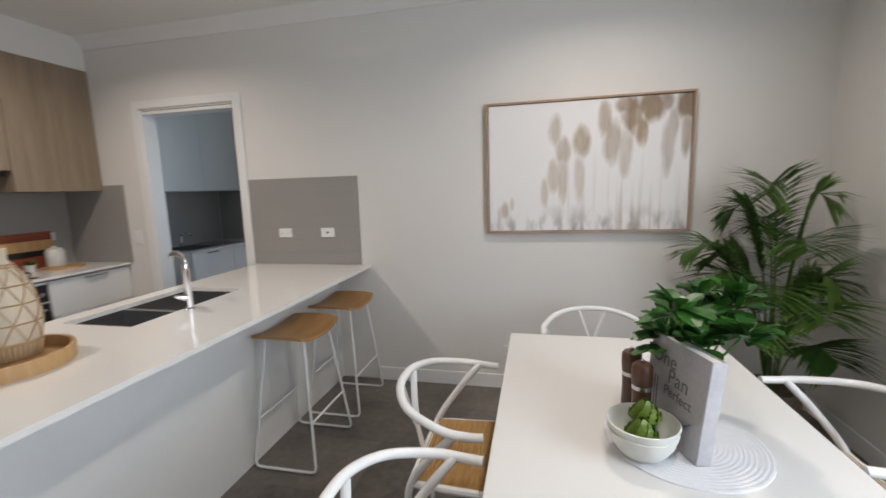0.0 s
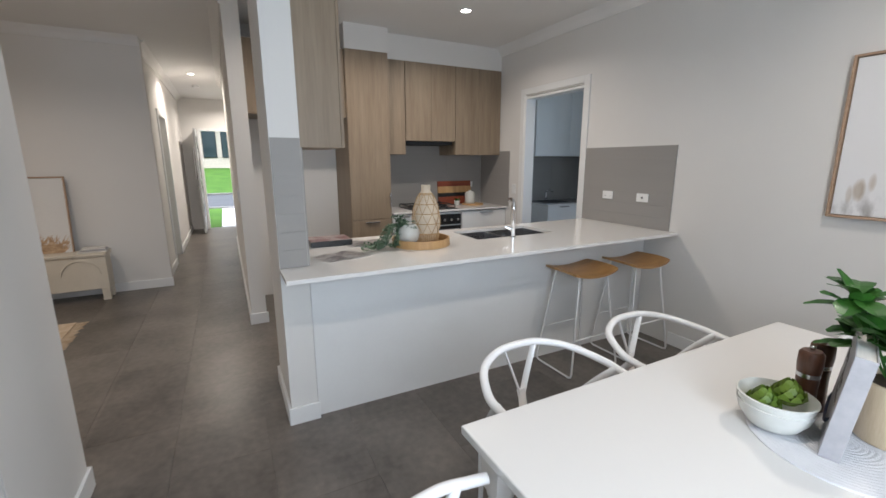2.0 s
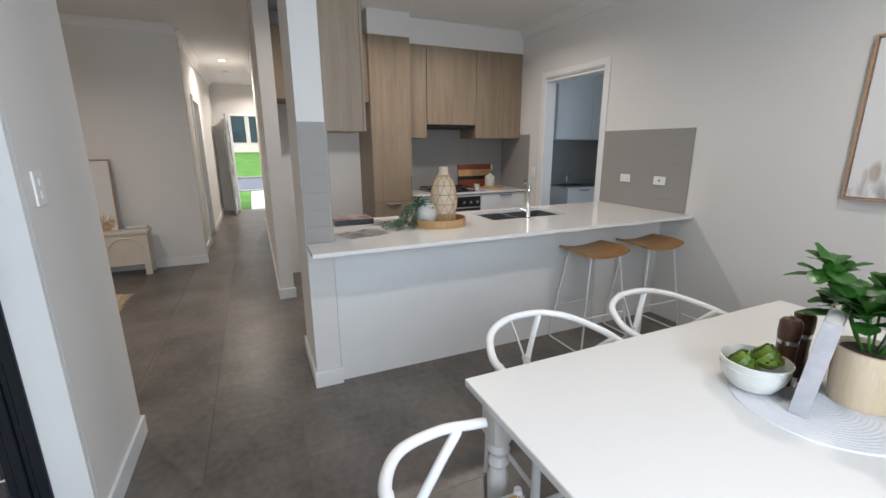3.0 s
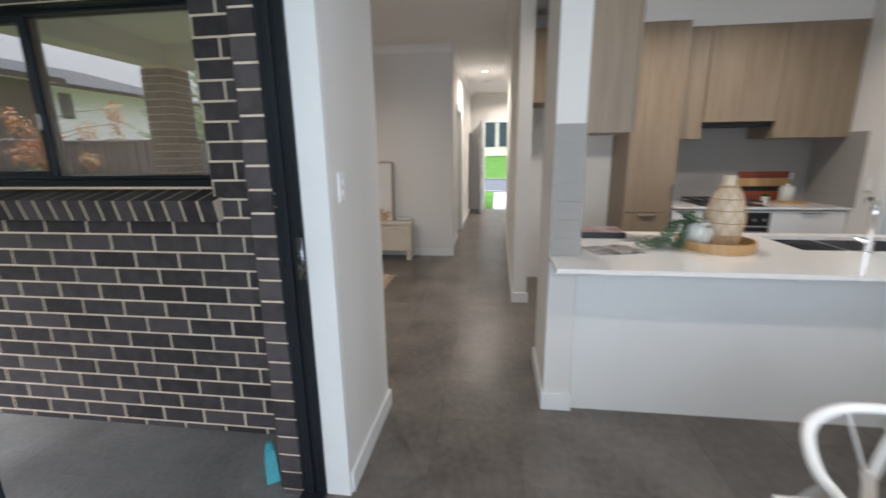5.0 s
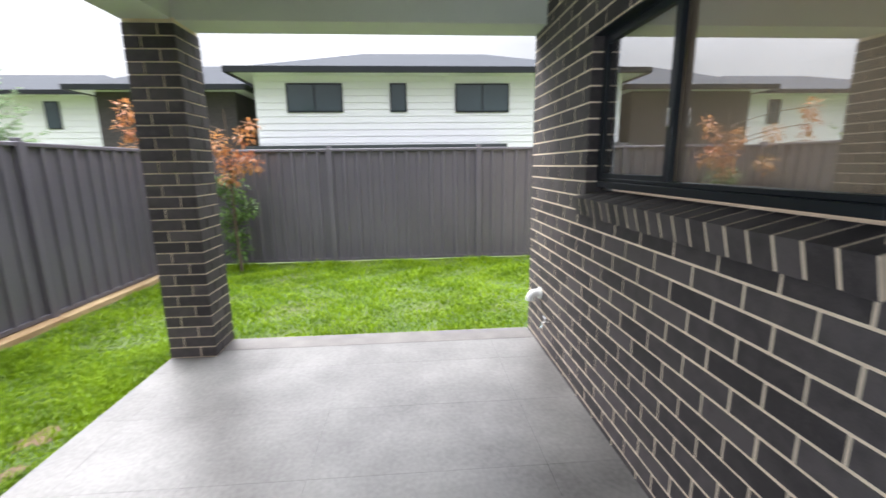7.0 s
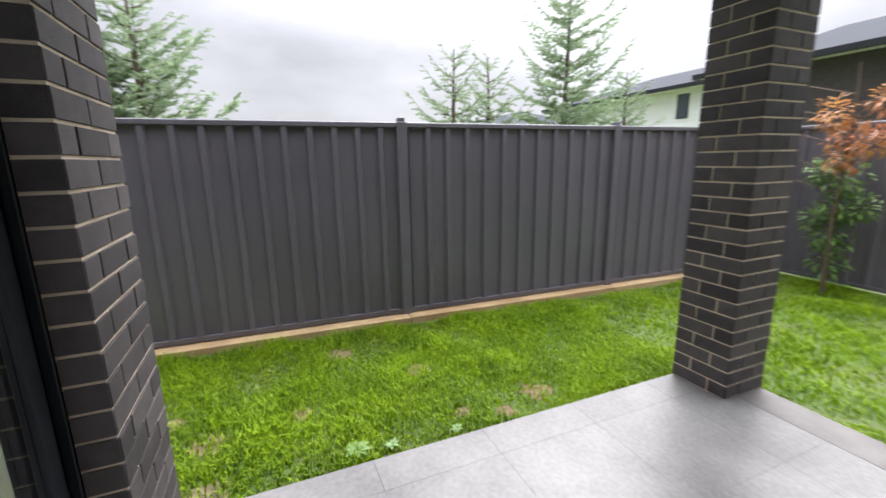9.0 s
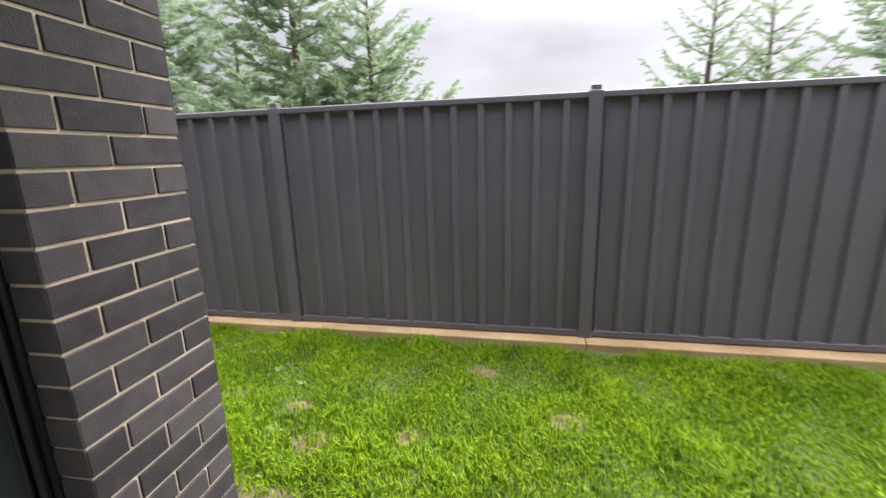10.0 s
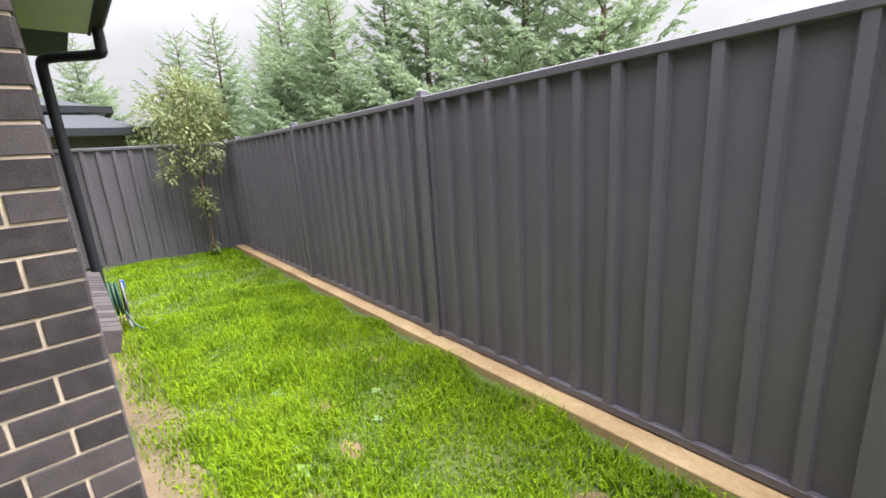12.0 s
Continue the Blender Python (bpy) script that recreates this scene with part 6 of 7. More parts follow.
# vent pipe and tap on the window wall
vt = thing("drain_vent", (BRICK_X + 0.004, -4.02, 0.43), "white plastic overflow elbow on the brick wall", "pipe vent")
part("elbow", tube(smooth_path([(-0.005, 0, 0), (0.06, 0, 0.0), (0.085, 0.0, -0.03), (0.088, 0, -0.06)], 4), 0.032, 12), M_PLAS, vt, smooth=True)
part("flange", tube([(0.0, 0, 0), (0.012, 0, 0)], 0.05, 16), M_PLAS, vt)
ht = thing("hose_tap", (BRICK_X + 0.004, -3.72, 0.29), "chrome garden tap on the brick wall", "tap")
part("body", tube([(-0.005, 0, 0), (0.07, 0, 0), (0.085, 0, -0.045)], 0.012, 10), M_CHROME, ht, smooth=True)
part("handle", tube([(0.055, -0.03, 0.035), (0.055, 0.03, 0.035)], 0.007, 8), M_CHROME, ht, smooth=True)
part("spindle", tube([(0.055, 0, 0), (0.055, 0, 0.035)], 0.006, 8), M_CHROME, ht)
M_TEAL = mat("teal_bristle", (0.04, 0.30, 0.36), 0.6, scale=20, color2=(0.10, 0.44, 0.50), stretch=(8, 8, 1))
br = thing("broom_head", (-0.89, -1.31, PATIO), "pale teal broom head standing against the brick jamb", "broom", "", 35)
b = bmesh.new()
vs = [b.verts.new(v) for v in ((-0.075, -0.03, 0), (0.085, -0.03, 0), (0.085, 0.03, 0), (-0.075, 0.03, 0), (-0.005, -0.022, 0.13), (0.03, -0.022, 0.13), (0.03, 0.022, 0.13), (-0.005, 0.022, 0.13))]
for q in ((0, 3, 2, 1), (4, 5, 6, 7), (0, 1, 5, 4), (1, 2, 6, 5), (2, 3, 7, 6), (3, 0, 4, 7)):
    b.faces.new([vs[i] for i in q])
part("bristles", b, M_TEAL, br)
part("ferrule", tube([(0.012, 0, 0.13), (0.012, 0, 0.17)], [0.022, 0.013], 10), M_TEAL, br)
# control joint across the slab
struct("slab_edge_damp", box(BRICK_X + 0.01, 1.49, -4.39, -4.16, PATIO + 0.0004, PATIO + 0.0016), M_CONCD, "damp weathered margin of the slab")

# ---- lawn ----
grng = np.random.default_rng(5)
BARE = ((3.20, -2.04, 0.12), (2.12, -3.15, 0.15), (2.38, -1.23, 0.13), (2.48, -1.71, 0.10), (2.67, -0.99, 0.10), (3.55, -1.48, 0.09), (2.70, -2.53, 0.12), (2.0, -2.85, 0.10), (2.75, -0.55, 0.10), (3.3, -0.3, 0.08), (2.10, -2.6, 0.07), (3.35, -3.9, 0.10))


def blades(n, boxes, h0, h1, wide):
    """Bent grass blades, thin over the bare patches and along the house."""
    areas = np.array([(x1 - x0) * (y1 - y0) for x0, x1, y0, y1 in boxes])
    pts = []
    for (x0, x1, y0, y1), k in zip(boxes, (n * areas / areas.sum()).astype(int)):
        pts.append(np.stack([grng.uniform(x0, x1, k), grng.uniform(y0, y1, k)], 1))
    p = np.concatenate(pts)
    keep = np.ones(len(p), bool)
    for bx_, by_, r in BARE:
        d = np.hypot(p[:, 0] - bx_, (p[:, 1] - by_) * 0.8)
        keep &= grng.random(len(p)) < np.clip((d - 0.15 * r) / r, 0.42, 1)
    edge = (p[:, 1] > -1.3) & (p[:, 0] < 2.2)
    keep &= ~edge | (grng.random(len(p)) < np.clip((p[:, 0] - 1.86) / 0.30, 0.10, 1))
    keep &= p[:, 0] < 3.625 + 0.04 * (p[:, 1] + 0.4) + 0.03 * np.sin(p[:, 1] * 7)
    p = p[keep]
    m = len(p)
    clump = 0.75 + 0.9 * np.sin(p[:, 0] * 5.1 + np.sin(p[:, 1] * 3.3) * 2) * np.sin(p[:, 1] * 4.3 + 1.7) * 0.5
    h = grng.uniform(h0, h1, m) * clump
    a, lean = grng.uniform(0, 6.283, m), grng.uniform(0.15, 0.95, m)
    dx, dy = np.cos(a), np.sin(a)
    w_ = wide * grng.uniform(0.7, 1.3, m)
    z = np.full(m, LAWN)
    v = np.empty((m, 5, 3))
    v[:, 0] = np.stack([p[:, 0] - dy * w_, p[:, 1] + dx * w_, z], 1)
    v[:, 1] = np.stack([p[:, 0] + dy * w_, p[:, 1] - dx * w_, z], 1)
    mx, my = p[:, 0] + dx * h * lean * 0.3, p[:, 1] + dy * h * lean * 0.3
    v[:, 2] = np.stack([mx - dy * w_ * 0.8, my + dx * w_ * 0.8, z + h * 0.6], 1)
    v[:, 3] = np.stack([mx + dy * w_ * 0.8, my - dx * w_ * 0.8, z + h * 0.6], 1)
    v[:, 4] = np.stack([p[:, 0] + dx * h * lean, p[:, 1] + dy * h * lean, z + h * (1.05 - 0.35 * lean)], 1)
    i = np.arange(m) * 5
    quads = np.stack([i, i + 1, i + 3, i + 2], 1).tolist()
    tris = np.stack([i + 2, i + 3, i + 4], 1).tolist()
    return v.reshape(-1, 3).tolist(), quads + tris


vv, ff = blades(105000, [(1.875, 3.85, -4.4, 2.2)], 0.035, 0.095, 0.0036)
tagged(from_arrays("lawn_grass", vv, ff, M_GRASS), "short bright green lawn grass with thin patches", kind="stuff")
vv, ff = blades(65000, [(-3.2, 3.55, -7.55, -4.42), (1.95, 3.95, 2.2, 5.3)], 0.035, 0.085, 0.005)
tagged(from_arrays("lawn_grass", vv, ff, M_GRASS), "short bright green lawn grass by the fence", kind="stuff")
# bare earth patches
for k, (bx_, by_, r) in enumerate(BARE):
    b = bmesh.new()
    rr = random.Random(k)
    rim = [b.verts.new((bx_ + r * rr.uniform(0.35, 0.95) * math.cos(math.tau * i / 14), by_ + 1.2 * r * rr.uniform(0.35, 0.95) * math.sin(math.tau * i / 14), LAWN + 0.004)) for i in range(14)]
    mid = b.verts.new((bx_, by_, LAWN + 0.012))
    for i in range(14):
        b.faces.new((rim[i], rim[(i + 1) % 14], mid))
    tagged(new("bare_patch", mesh_of("bare_patch", b, M_DIRT, True)), "bare brown earth patch in the lawn", kind="stuff")
M_SAND = mat("sandy_fill", (0.10, 0.075, 0.045), 0.95, scale=6, color2=(0.20, 0.15, 0.09), bump=0.9, bscale=70)
b = bmesh.new()
bmesh.ops.create_grid(b, x_segments=10, y_segments=40, size=0.5)
for v in b.verts:
    t_ = v.co.x
    v.co = Vector((1.97 + t_ * 0.24 + 0.03 * math.sin(v.co.y * 31), 0.6 + v.co.y * 3.9, LAWN + 0.006 + 0.012 * (0.25 - t_ * t_)))
tagged(new("sandy_strip", mesh_of("sandy_strip", b, M_SAND, True)), "sandy earth strip along the house wall", kind="stuff")
# broad-leaved weeds
M_WEED = mat("weed_leaf", (0.09, 0.17, 0.04), 0.6, scale=12, color2=(0.17, 0.28, 0.08))
for k, (x, y, s) in enumerate(((1.985, -1.95, 1.5), (1.958, -2.125, 0.9), (1.943, -2.49, 0.8), (2.42, -0.98, 1.3), (2.48, -0.82, 1.1), (2.60, -0.2, 1.0), (2.25, -1.15, 0.7), (2.9, -0.9, 0.7), (3.05, -0.65, 0.8))):
    b = bmesh.new()
    rr = random.Random(k + 50)
    for j in range(9):
        a = math.tau * j / 9 + rr.uniform(-0.2, 0.2)
        leaf_into(b, Vector((0, 0, 0.004)), Vector((math.cos(a), math.sin(a), rr.uniform(0.35, 0.8))), Vector((0, 0, 1)), s * rr.uniform(0.04, 0.06), s * 0.022, 0.35)
    wd = solid("weed", b, M_WEED, "pale green broad-leaved weed in the lawn", "weed", "weeds")
    wd.location = (x, y, LAWN + (0.022 if x < 2 else 0.008))


# ---- trees ----
def conifer(name, seed, height, spread, label, mat_=None, dense=17):
    """A feathery cypress: trunk, rising limbs, and flat sprays of many small blades."""
    rr = random.Random(seed)
    t = thing(name, (0, 0, 0), label, "tree", "cypress trees")
    part("trunk", tube([(0, 0, 0), (0.03, 0.02, height * 0.5), (0, 0, height)], [0.09, 0.05, 0.008], 8), M_BARK, t, smooth=True)
    limbs = bmesh.new()
    verts, faces = [], []
    nl = int(height * dense)
    for k in range(nl):
        f = (k + rr.random()) / nl
        z = 0.35 + f * (height - 0.45)
        a = k * 2.399 + rr.uniform(-0.3, 0.3)
        ln = spread * (1.05 - f) ** 0.75 * rr.uniform(0.55, 1.15) + 0.16
        d = Vector((math.cos(a), math.sin(a), 0))
        rise = rr.uniform(0.35, 0.75)
        path = [Vector((0, 0, z)) + d * ln * u + Vector((0, 0, ln * rise * u * u * 0.9 + 0.1 * u)) for u in (0, 0.35, 0.7, 1.0)]
        path = smooth_path(path, 3)
        bm_tube(limbs, path, [0.011 * (1 - 0.9 * i / (len(path) - 1)) for i in range(len(path))], 4)
        side = d.cross(Vector((0, 0, 1)))
        m = max(6, int(ln * 17))
        for j in range(m):
            u = 0.12 + 0.88 * (j + rr.random()) / m
            q = u * (len(path) - 1)
            p0 = path[int(q)].lerp(path[min(int(q) + 1, len(path) - 1)], q % 1)
            tl = (0.10 + 0.20 * ln) * (1.15 - u * 0.75)
            s = 1 if j % 2 else -1
            tw = (side * s * rr.uniform(0.45, 0.9) + d * rr.uniform(0.5, 0.9) + Vector((0, 0, rr.uniform(0.0, 0.7)))).normalized()
            nrm = tw.cross(Vector((rr.uniform(-0.4, 0.4), rr.uniform(-0.4, 0.4), 1))).normalized()
            for i in range(7):
                w = (i + 0.5) / 7
                c = p0 + tw * tl * w - Vector((0, 0, 0.12 * tl * w * w))
                for s2 in (-1, 1):
                    e = (tw * 0.75 + nrm * s2 * 0.75 + Vector((0, 0, rr.uniform(-0.25, 0.25)))).normalized() * tl * 0.42 * (1.1 - w * 0.7)
                    n2 = e.cross(Vector((rr.uniform(-1, 1), rr.uniform(-1, 1), 0.6))).normalized() * tl * 0.13
                    b0 = len(verts)
                    verts += [c - n2, c + e * 0.55 + n2 * 1.2, c + e, c + n2]
                    faces.append((b0, b0 + 1, b0 + 2, b0 + 3))
    tagged(part("branchwork", limbs, M_BARK, t), kind="stuff")
    from_arrays("crown", [tuple(v) for v in verts], faces, mat_ or M_CONIF, t)
    return t


LAB = "tall feathery green cypress behind the fence"
c1 = conifer("cypress_tree", 1, 5.6, 1.9, LAB)
c2 = conifer("cypress_tree", 2, 4.7, 1.5, LAB)
c3 = conifer("cypress_tree", 3, 3.6, 1.35, "young thin cypress behind the fence")
c4 = conifer("cypress_tree", 4, 5.3, 1.45, "slim open-branched cypress behind the fence", None, 13)
c5 = conifer("cypress_tree", 6, 3.3, 1.1, "young wispy cypress behind the fence", None, 13)
c1.matrix_basis = pose(6.6, 0.80, -0.1)
c2.matrix_basis = pose(6.9, 4.2, -0.1, 0, 0, 50)
c3.matrix_basis = pose(6.4, -0.35, -0.1)
c4.matrix_basis = pose(7.0, -7.2, -0.1)
c5.matrix_basis = pose(6.8, -4.7, -0.1)
for src, x, y, rot in ((c1, 6.7, 6.3, 80), (c1, 6.9, 8.6, 300), (c2, 6.2, 7.3, 20), (c1, 6.0, 11.5, 120), (c5, 7.1, -5.5, 190), (c5, 7.3, -9.0, 100), (c3, 7.6, 2.4, 200), (c1, 7.3, 3.5, 140), (c1, 2.9, 15.5, 250), (c2, 6.6, 9.6, 110), (c2, 6.3, 5.2, 330), (c1, 5.4, 13.5, 20), (c2, 3.4, 17.0, 70), (c1, 1.2, 19.0, 10)):
    copy_thing(src, pose(x, y, -0.1, 0, 0, rot))


def shrub_tree(name, at, label, leaf_mat, clusters, seed, leaf=0.06, count=260):
    rr = random.Random(seed)
    t = thing(name, at, label, "tree")
    b = bmesh.new()
    top_ = max(c[2] for c in clusters)
    bm_tube(b, smooth_path([(0, 0, 0), (0.02, 0.01, top_ * 0.35), (-0.01, 0.02, top_ * 0.7), (0.02, 0, top_)], 4), [0.022 - 0.0014 * i for i in range(13)], 7)
    for cx, cy, cz, r in clusters:
        bm_tube(b, smooth_path([(0.0, 0.0, max(0.1, cz - 0.3)), (cx * 0.5, cy * 0.5, cz - 0.1), (cx, cy, cz)], 3), 0.006, 5)
    part("trunk", b, M_BARK, t, smooth=True)
    f = bmesh.new()
    for cx, cy, cz, r in clusters:
        for k in range(int(count * (r / 0.25) ** 1.5)):
            d = Vector((rr.gauss(0, 1), rr.gauss(0, 1), rr.gauss(0, 1))).normalized()
            p0 = Vector((cx, cy, cz)) + d * r * rr.random() ** 0.45
            leaf_into(f, p0, (d + Vector((rr.uniform(-0.8, 0.8), rr.uniform(-0.8, 0.8), rr.uniform(-0.7, 0.5)))).normalized(), Vector((rr.uniform(-0.3, 0.3), rr.uniform(-0.3, 0.3), 1)), leaf * rr.uniform(0.7, 1.3), leaf * 0.45, 0.2, 2)
    part("crown", f, leaf_mat, t)
    return t


M_OLIVE = mat("olive_leaf", (0.09, 0.13, 0.045), 0.6, scale=3, color2=(0.29, 0.31, 0.13), trans=0.35)
M_RED = mat("photinia_leaf", (0.42, 0.10, 0.06), 0.55, scale=1.6, color2=(0.44, 0.30, 0.08), trans=0.35)
M_GREENL = mat("shrub_leaf", (0.05, 0.13, 0.025), 0.55, scale=4, color2=(0.17, 0.27, 0.05), trans=0.3)
shrub_tree("corner_tree", (3.48, 4.80, LAWN), "small pale-leaved tree in the lawn corner", M_OLIVE, [(0.03, 0.0, 0.16, 0.08), (0.0, 0.0, 0.95, 0.17), (0.05, 0.02, 0.76, 0.13), (-0.06, 0.0, 1.02, 0.12), (-0.02, 0.0, 1.50, 0.22), (0.26, 0.05, 1.48, 0.15), (-0.42, 0.0, 1.36, 0.16), (-0.28, 0.05, 1.66, 0.24), (0.22, 0.0, 1.76, 0.24), (-0.05, 0.0, 1.98, 0.30), (0.20, 0.05, 2.20, 0.30), (-0.30, 0.05, 2.22, 0.26), (0.05, 0.1, 2.50, 0.28), (0.36, 0.1, 2.55, 0.2)], 21, 0.075, 200)
shrub_tree("photinia_tree", (2.45, -7.05, LAWN), "slim photinia with copper-red new leaves", M_RED, [(0.17, 0, 1.90, 0.16), (0.05, 0, 1.66, 0.17), (-0.12, 0, 1.58, 0.15), (-0.30, 0, 1.62, 0.14), (-0.24, 0, 1.98, 0.13), (-0.36, 0, 2.12, 0.10), (0.02, 0, 1.45, 0.16), (1.30, 0, 2.35, 0.13), (1.36, 0, 2.10, 0.13), (1.30, 0, 1.85, 0.12), (1.42, 0, 1.38, 0.11), (0.75, 0, 1.95, 0.15), (0.7, 0, 1.5, 0.15)], 22, 0.07, 210)
shrub_tree("photinia_shrub", (2.52, -7.2, LAWN), "dense green lower growth of the photinia", M_GREENL, [(0.0, 0, 0.35, 0.18), (0.02, 0, 0.65, 0.20), (-0.03, 0, 0.95, 0.20), (0.0, 0, 1.25, 0.20), (-0.2, 0, 0.95, 0.14), (0.18, 0, 0.8, 0.14), (0.2, 0, 1.3, 0.14)], 23, 0.07)
shrub_tree("olive_toned_tree", (4.6, 10.5, 0), "large olive-yellow tree beyond the back fence", M_OLIVE, [(0, 0, 2.0, 0.8), (-0.5, 0, 2.6, 0.7), (0.4, 0, 2.9, 0.7), (0, 0, 3.4, 0.5), (0.8, 0, 2.2, 0.6), (-0.9, 0.2, 2.0, 0.5)], 24, 0.11, 300)

# ---- neighbouring houses ----
def hip_roof(b, x0, x1, y0, y1, z, rise, inset):
    ym = (y0 + y1) / 2
    q = [b.verts.new(v) for v in ((x0, y0, z), (x1, y0, z), (x1, y1, z), (x0, y1, z), (x0 + inset, ym, z + rise), (x1 - inset, ym, z + rise))]
    for i in ((0, 1, 5, 4), (1, 2, 5), (2, 3, 4, 5), (3, 0, 4), (0, 3, 2, 1)):
        b.faces.new([q[k] for k in i])


def house(name, label, x0, x1, y0, y1, z0, eave, rise, inset, wall_mat, over=0.5, boards=0.0):
    h = thing(name, (0, 0, 0), label, "house")
    part("wall", box(x0, x1, y0, y1, z0, eave), wall_mat, h)
    if boards:
        z = z0
        bd = mesh_of("weatherboard", box(-(x1 - x0) / 2, (x1 - x0) / 2, 0, 0.022, 0.0, boards - 0.012), wall_mat)
        while z < eave - 0.05:
            ob = new("weatherboard", bd)
            ob.parent, ob.location = h, ((x0 + x1) / 2, y1 + 0.001, z)
            ob.rotation_euler = (radians(4), 0, 0)
            z += boards
    b = bmesh.new()
    hip_roof(b, x0 - over, x1 + over, y0 - over, y1 + over, eave + 0.12, rise, inset)
    roof = part("roof", b, M_ROOF, h)
    part("eave_lining", box(x0 - over + 0.02, x1 + over - 0.02, y0 - over + 0.02, y1 + over - 0.02, eave, eave + 0.03), M_WHITE, h)
    gb = bmesh.new()
    for a, b_, c_, d_ in ((x0 - over - 0.1, x1 + over + 0.1, y1 + over, y1 + over + 0.12), (x0 - over - 0.1, x1 + over + 0.1, y0 - over - 0.12, y0 - over), (x0 - over - 0.12, x0 - over, y0 - over, y1 + over), (x1 + over, x1 + over + 0.12, y0 - over, y1 + over)):
        bm_box(gb, a, b_, c_, d_, eave - 0.02, eave + 0.15)
    part("gutter", gb, M_GUTTER, roof)
    return h


def far_window(h, x0, x1, y, z0, z1, side=1, split=0.5, axis="x"):
    def bx(a, b_, p, q, za, zb):
        return box(a, b_, min(y + side * p, y + side * q), max(y + side * p, y + side * q), za, zb) if axis == "x" else box(min(y + side * p, y + side * q), max(y + side * p, y + side * q), a, b_, za, zb)
    w_ = part("window", bx(x0, x1, 0.0, 0.03, z0, z1), M_FRAME, h)
    e = 0.05
    cuts = [x0 + e, x0 + (x1 - x0) * split - e / 2, x0 + (x1 - x0) * split + e / 2, x1 - e] if split else [x0 + e, x1 - e]
    for a, b_ in zip(cuts[::2], cuts[1::2]):
        part("pane", bx(a, b_, 0.03, 0.036, z0 + e, z1 - e), M_PANE, w_)
    return w_


h1 = house("white_house", "two-storey white weatherboard house with a grey hip roof", -6.3, 4.72, -23.0, -15.0, -0.1, 4.28, 1.5, 3.6, M_CLAD, 0.55, 0.21)
far_window(h1, 2.0, 3.75, -14.97, 3.17, 4.05)
far_window(h1, -0.03, 0.50, -14.97, 3.17, 4.05, split=0)
far_window(h1, -3.37, -1.60, -14.97, 3.15, 4.04)
struct("neighbour_lower_roof", box(-3.1, 4.9, -15.0, -13.9, 2.0, 2.10), M_ROOF, "low lean-to roof of the white house")
h2 = house("brick_house", "dark brick house with a grey tiled roof", 5.9, 10.5, -24.0, -16.5, -0.1, 4.05, 1.5, 2.0, M_BRICK, 0.5)
h3 = house("grey_roof_house", "white house with a broad grey tiled roof", 12.2, 24.0, -30.0, -20.0, -0.1, 4.45, 1.7, 4.0, M_CLAD, 0.6, 0.24)
far_window(h3, 14.3, 14.9, -19.97, 3.15, 4.25, split=0)
h4 = house("far_house", "low grey-roofed house beyond the trees", 24.0, 40.0, -26.0, -14.0, -0.1, 3.2, 1.6, 5.0, M_CLAD, 0.6)
h5 = house("back_house", "brick house with two stepped grey roofs", -4.0, 2.7, 12.5, 20.0, -0.1, 2.95, 1.0, 2.5, M_BRICK, 0.45)
h6 = house("back_house_wing", "lower brick wing with a grey roof", -2.0, 3.3, 11.0, 12.5, -0.1, 2.28, 0.45, 0.8, M_BRICK, 0.4)

# ---- the street beyond the front door ----
M_ROAD = mat("asphalt", (0.06, 0.066, 0.075), 0.9, scale=1.5, color2=(0.09, 0.096, 0.105), spec=0.1, bump=0.3, bscale=60)
M_VERGE = mat("verge_grass", (0.035, 0.085, 0.018), 0.95, scale=1.2, color2=(0.07, 0.14, 0.03), spec=0.05, bump=0.8, bscale=14)
M_PATH = mat("pale_concrete", (0.42, 0.43, 0.44), 0.8, var=0.08, scale=3, bump=0.1)
struct("path", box(-15.2, -10.2, -0.35, 2.6, -0.2, -0.055), M_PATH, "pale concrete front path")
struct("verge", box(-15.2, -10.3, -5.0, -0.36, -0.2, -0.05), M_VERGE, "green front lawn strip")
struct("road", box(-21.8, -15.35, -40, 40, -0.25, -0.06), M_ROAD, "grey asphalt street")
struct("kerb", box(-15.35, -15.2, -40, 40, -0.25, 0.0, 0.02), M_CONC, "concrete kerb")
struct("kerb_far", box(-21.95, -21.8, -40, 40, -0.25, 0.03, 0.02), M_CONC, "concrete kerb across the street")
b = bmesh.new()
q = [b.verts.new(v) for v in ((-21.95, -40, 0.0), (-21.95, 40, 0.0), (-33.0, 40, 1.05), (-33.0, -40, 1.05), (-45, 40, 1.1), (-45, -40, 1.1))]
b.faces.new((q[0], q[1], q[2], q[3])), b.faces.new((q[3], q[2], q[4], q[5]))
struct("verge_far", b, M_VERGE, "green lawn rising across the street")
M_PALEB = mat("pale_brick", (0.52, 0.47, 0.42), 0.8, var=0.12, scale=8, bump=0.3)
h7 = house("street_house", "pale brick house with dark windows across the street", -42, -33.0, -9, 9, 1.0, 5.2, 1.8, 3.0, M_PALEB, 0.6)
far_window(h7, -1.35, -0.50, -33.0, 1.75, 3.6, 1, 0, "y")
far_window(h7, -0.20, 0.65, -33.0, 1.75, 3.6, 1, 0, "y")


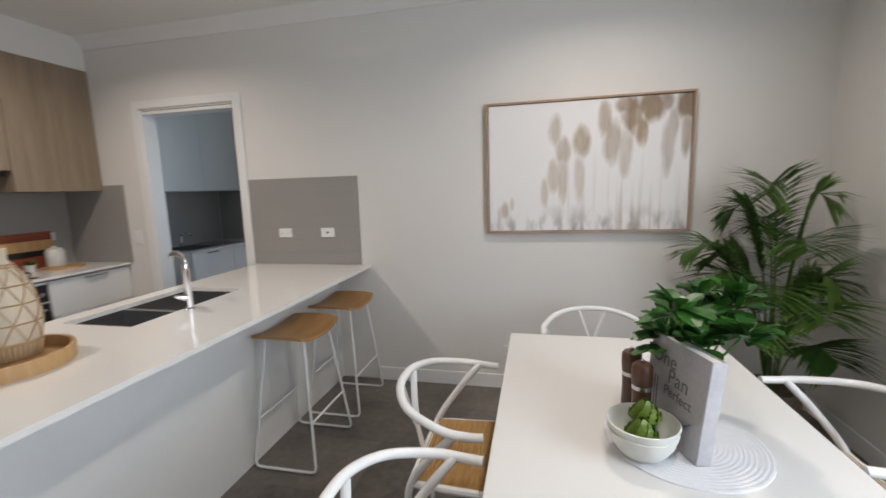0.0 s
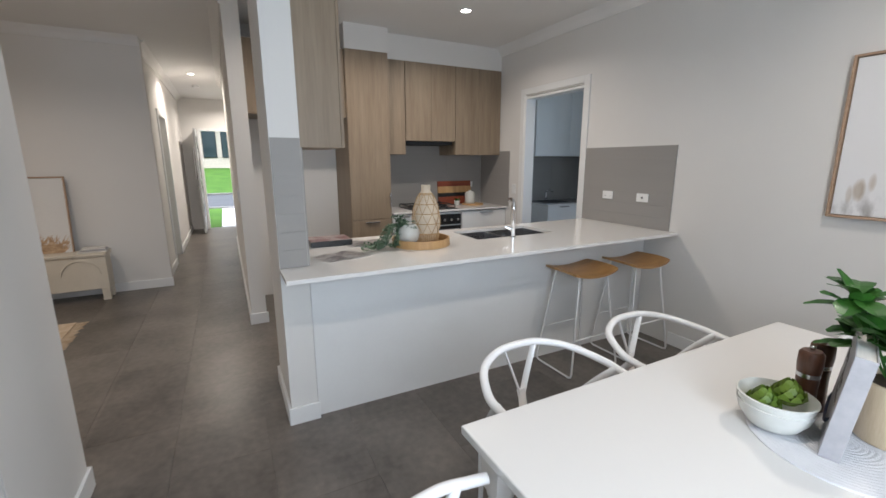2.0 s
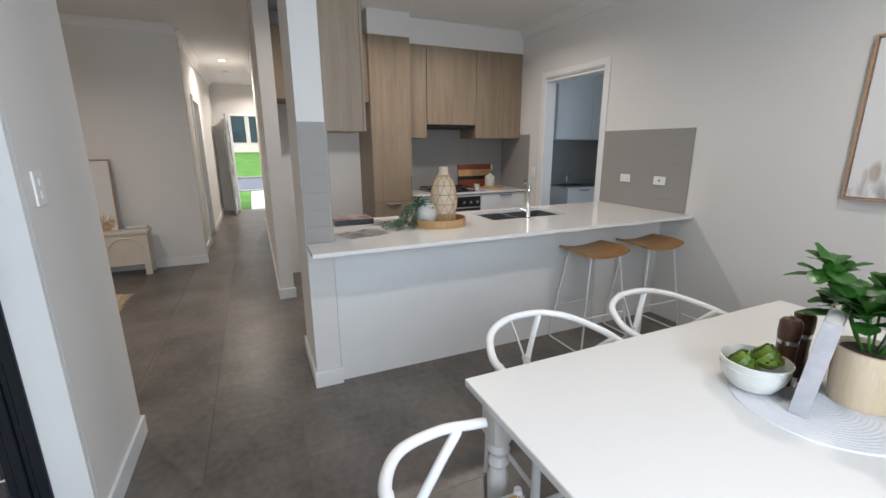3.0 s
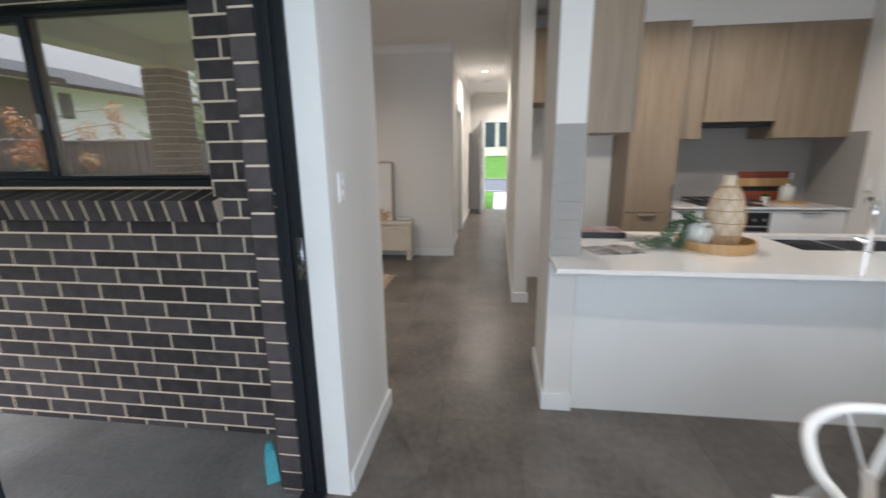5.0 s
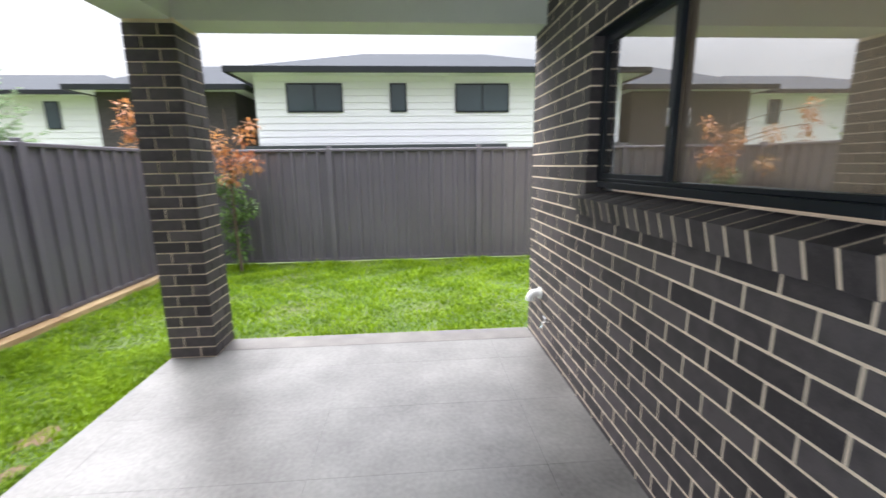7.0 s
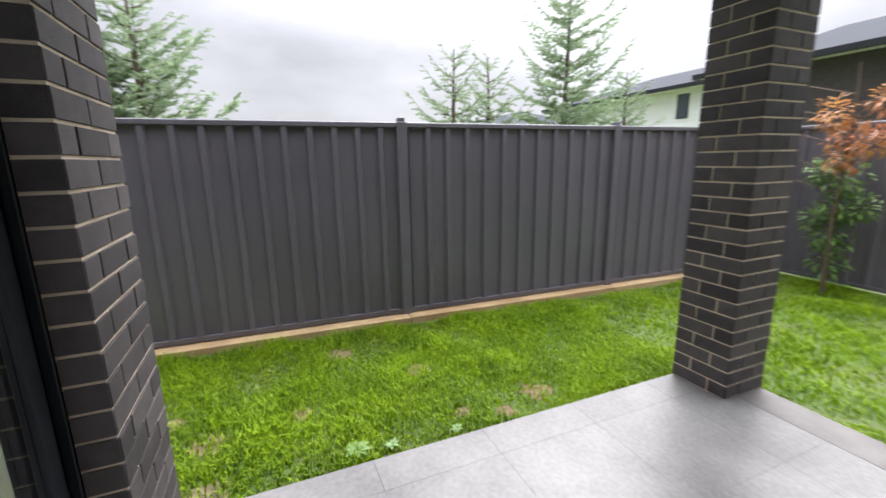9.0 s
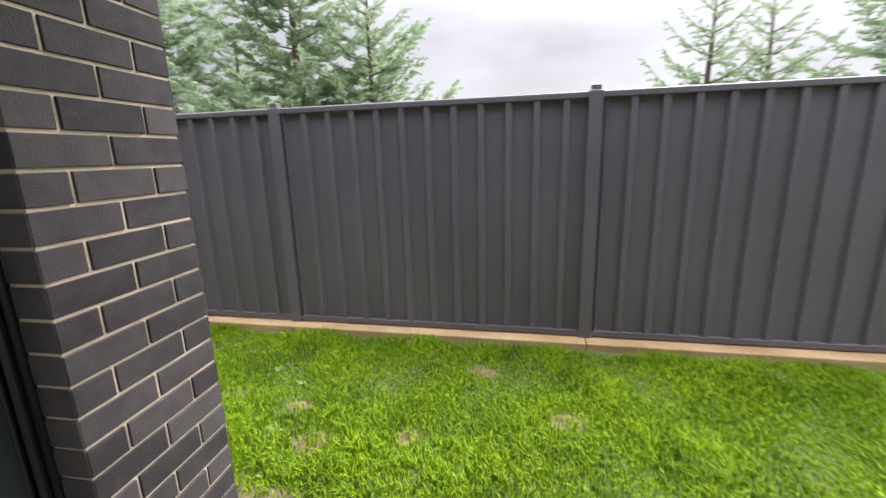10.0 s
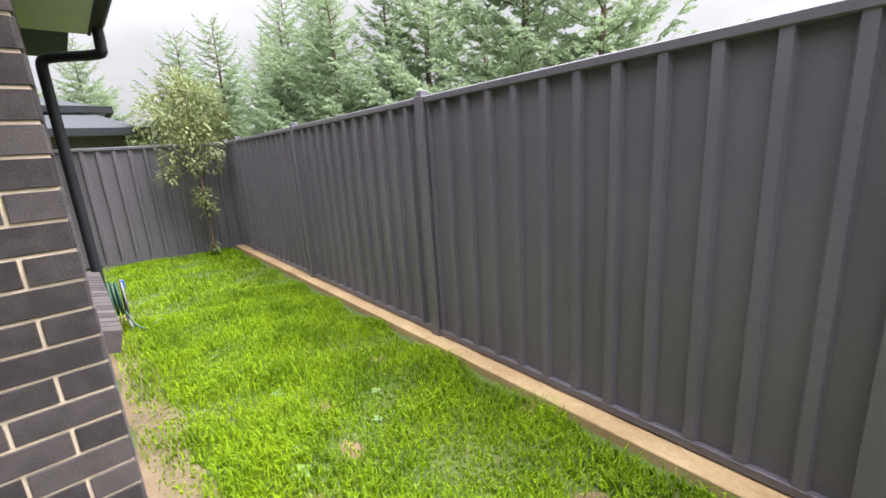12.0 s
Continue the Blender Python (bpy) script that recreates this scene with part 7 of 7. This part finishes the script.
# ---- bricks, laid last ----
brick_face(wall_w, "y", BRICK_X, 1, -4.36, -1.195, NC, -1.480, ((WY0 - 0.005, WY1 + 0.005, 1.20, HEAD_Z - 0.03),), 0, WCO, WZ0, 0.247)
brick_face(wall_p, "x", -1.19, -1, DOOR_E, 1.855, NC, 1.615)
brick_face(wall_p, "y", DOOR_E, -1, -1.19, -1.092, NC, -1.19 - 0.005)
brick_face(wall_d, "y", DOOR_W, 1, -1.19, -1.092, NC, -1.19 - 0.005, (), 0, WCO, WZ0 - 0.010)
brick_face(wall_d, "x", -1.19, -1, BRICK_X + 0.006, DOOR_W, NC, -0.70, (), 0, WCO, WZ0 - 0.010)
brick_face(wall_e, "y", 1.855, 1, -1.19, 2.6, NC, -1.19 - 0.12, ((EW0, EW1, EZ0 - 0.08, EZ1),))
brick_face(wall_r, "x", -4.36, -1, -2.2, BRICK_X, NC, BRICK_X, (), 0, WCO, WZ0)
for axis, face, side, a0, a1 in (("x", COLY1, 1, COLX0, COLX1), ("y", COLX0, -1, COLY0, COLY1), ("y", COLX1, 1, COLY0, COLY1), ("x", COLY0, -1, COLX0, COLX1)):
    brick_face(col, axis, face, side, a0, a1, 29, a0 + (0.115 if axis == "x" else 0.235))
brick_face(wall_w, "x", WY0 - 0.005, 1, X0, X1, 25, X1 + 0.005, (), 14, WCO, WZ0)
brick_face(wall_w, "x", WY1 + 0.005, -1, X0, X1, 25, X1 + 0.005, (), 14, WCO, WZ0)

# vinyl tiles, each a piece of the floor
TILE = {}
for k in range(-4, 10):
    y0 = -1.0 + 0.455 * k
    y0, y1 = max(y0, -4.12 if k < 0 else -0.98), y0 + 0.4544
    for j in range(-9, 3):
        x0 = j * 0.91 + (0.455 if k % 2 else 0.0)
        x1 = x0 + 0.9094
        if k < 0:
            x1 = min(x1, -1.47)
        x0, x1, yb = max(x0, -10.1), min(x1, 1.715), min(y1, 2.995)
        if x1 - x0 < 0.05 or yb - y0 < 0.05 or (x1 < -4.2 and y0 > 0.1):
            continue
        key = (round(x1 - x0, 3), round(yb - y0, 3))
        if key not in TILE:
            TILE[key] = mesh_of("floor_tile", box(-key[0] / 2, key[0] / 2, -key[1] / 2, key[1] / 2, -0.006, 0.0, 0.0003, 1), M_FLOOR)
        ob = new("floor_tile", TILE[key])
        ob.parent, ob.location = floor, ((x0 + x1) / 2, (y0 + yb) / 2, 0)

# paving slabs of the patio
PAVE = {}
for k in range(7):
    y1, y0 = min(-1.40 - 0.60 * (k - 1), -0.998), max(-1.40 - 0.60 * k, -4.398)
    y0 += 0.0009
    if y1 - y0 < 0.1:
        continue
    for j in range(6):
        x0, x1 = max(-1.36 + 0.60 * j, -1.147), min(-1.36 + 0.60 * (j + 1) - 0.0009, 1.853)
        key = (round(x1 - x0, 3), round(y1 - y0, 3))
        if key not in PAVE:
            PAVE[key] = mesh_of("paver", box(-key[0] / 2, key[0] / 2, -key[1] / 2, key[1] / 2, -0.012, 0.0, 0.0002, 1), M_CONC)
        ob = new("paver", PAVE[key])
        ob.parent, ob.location = patio, ((x0 + x1) / 2, (y0 + y1) / 2, PATIO)
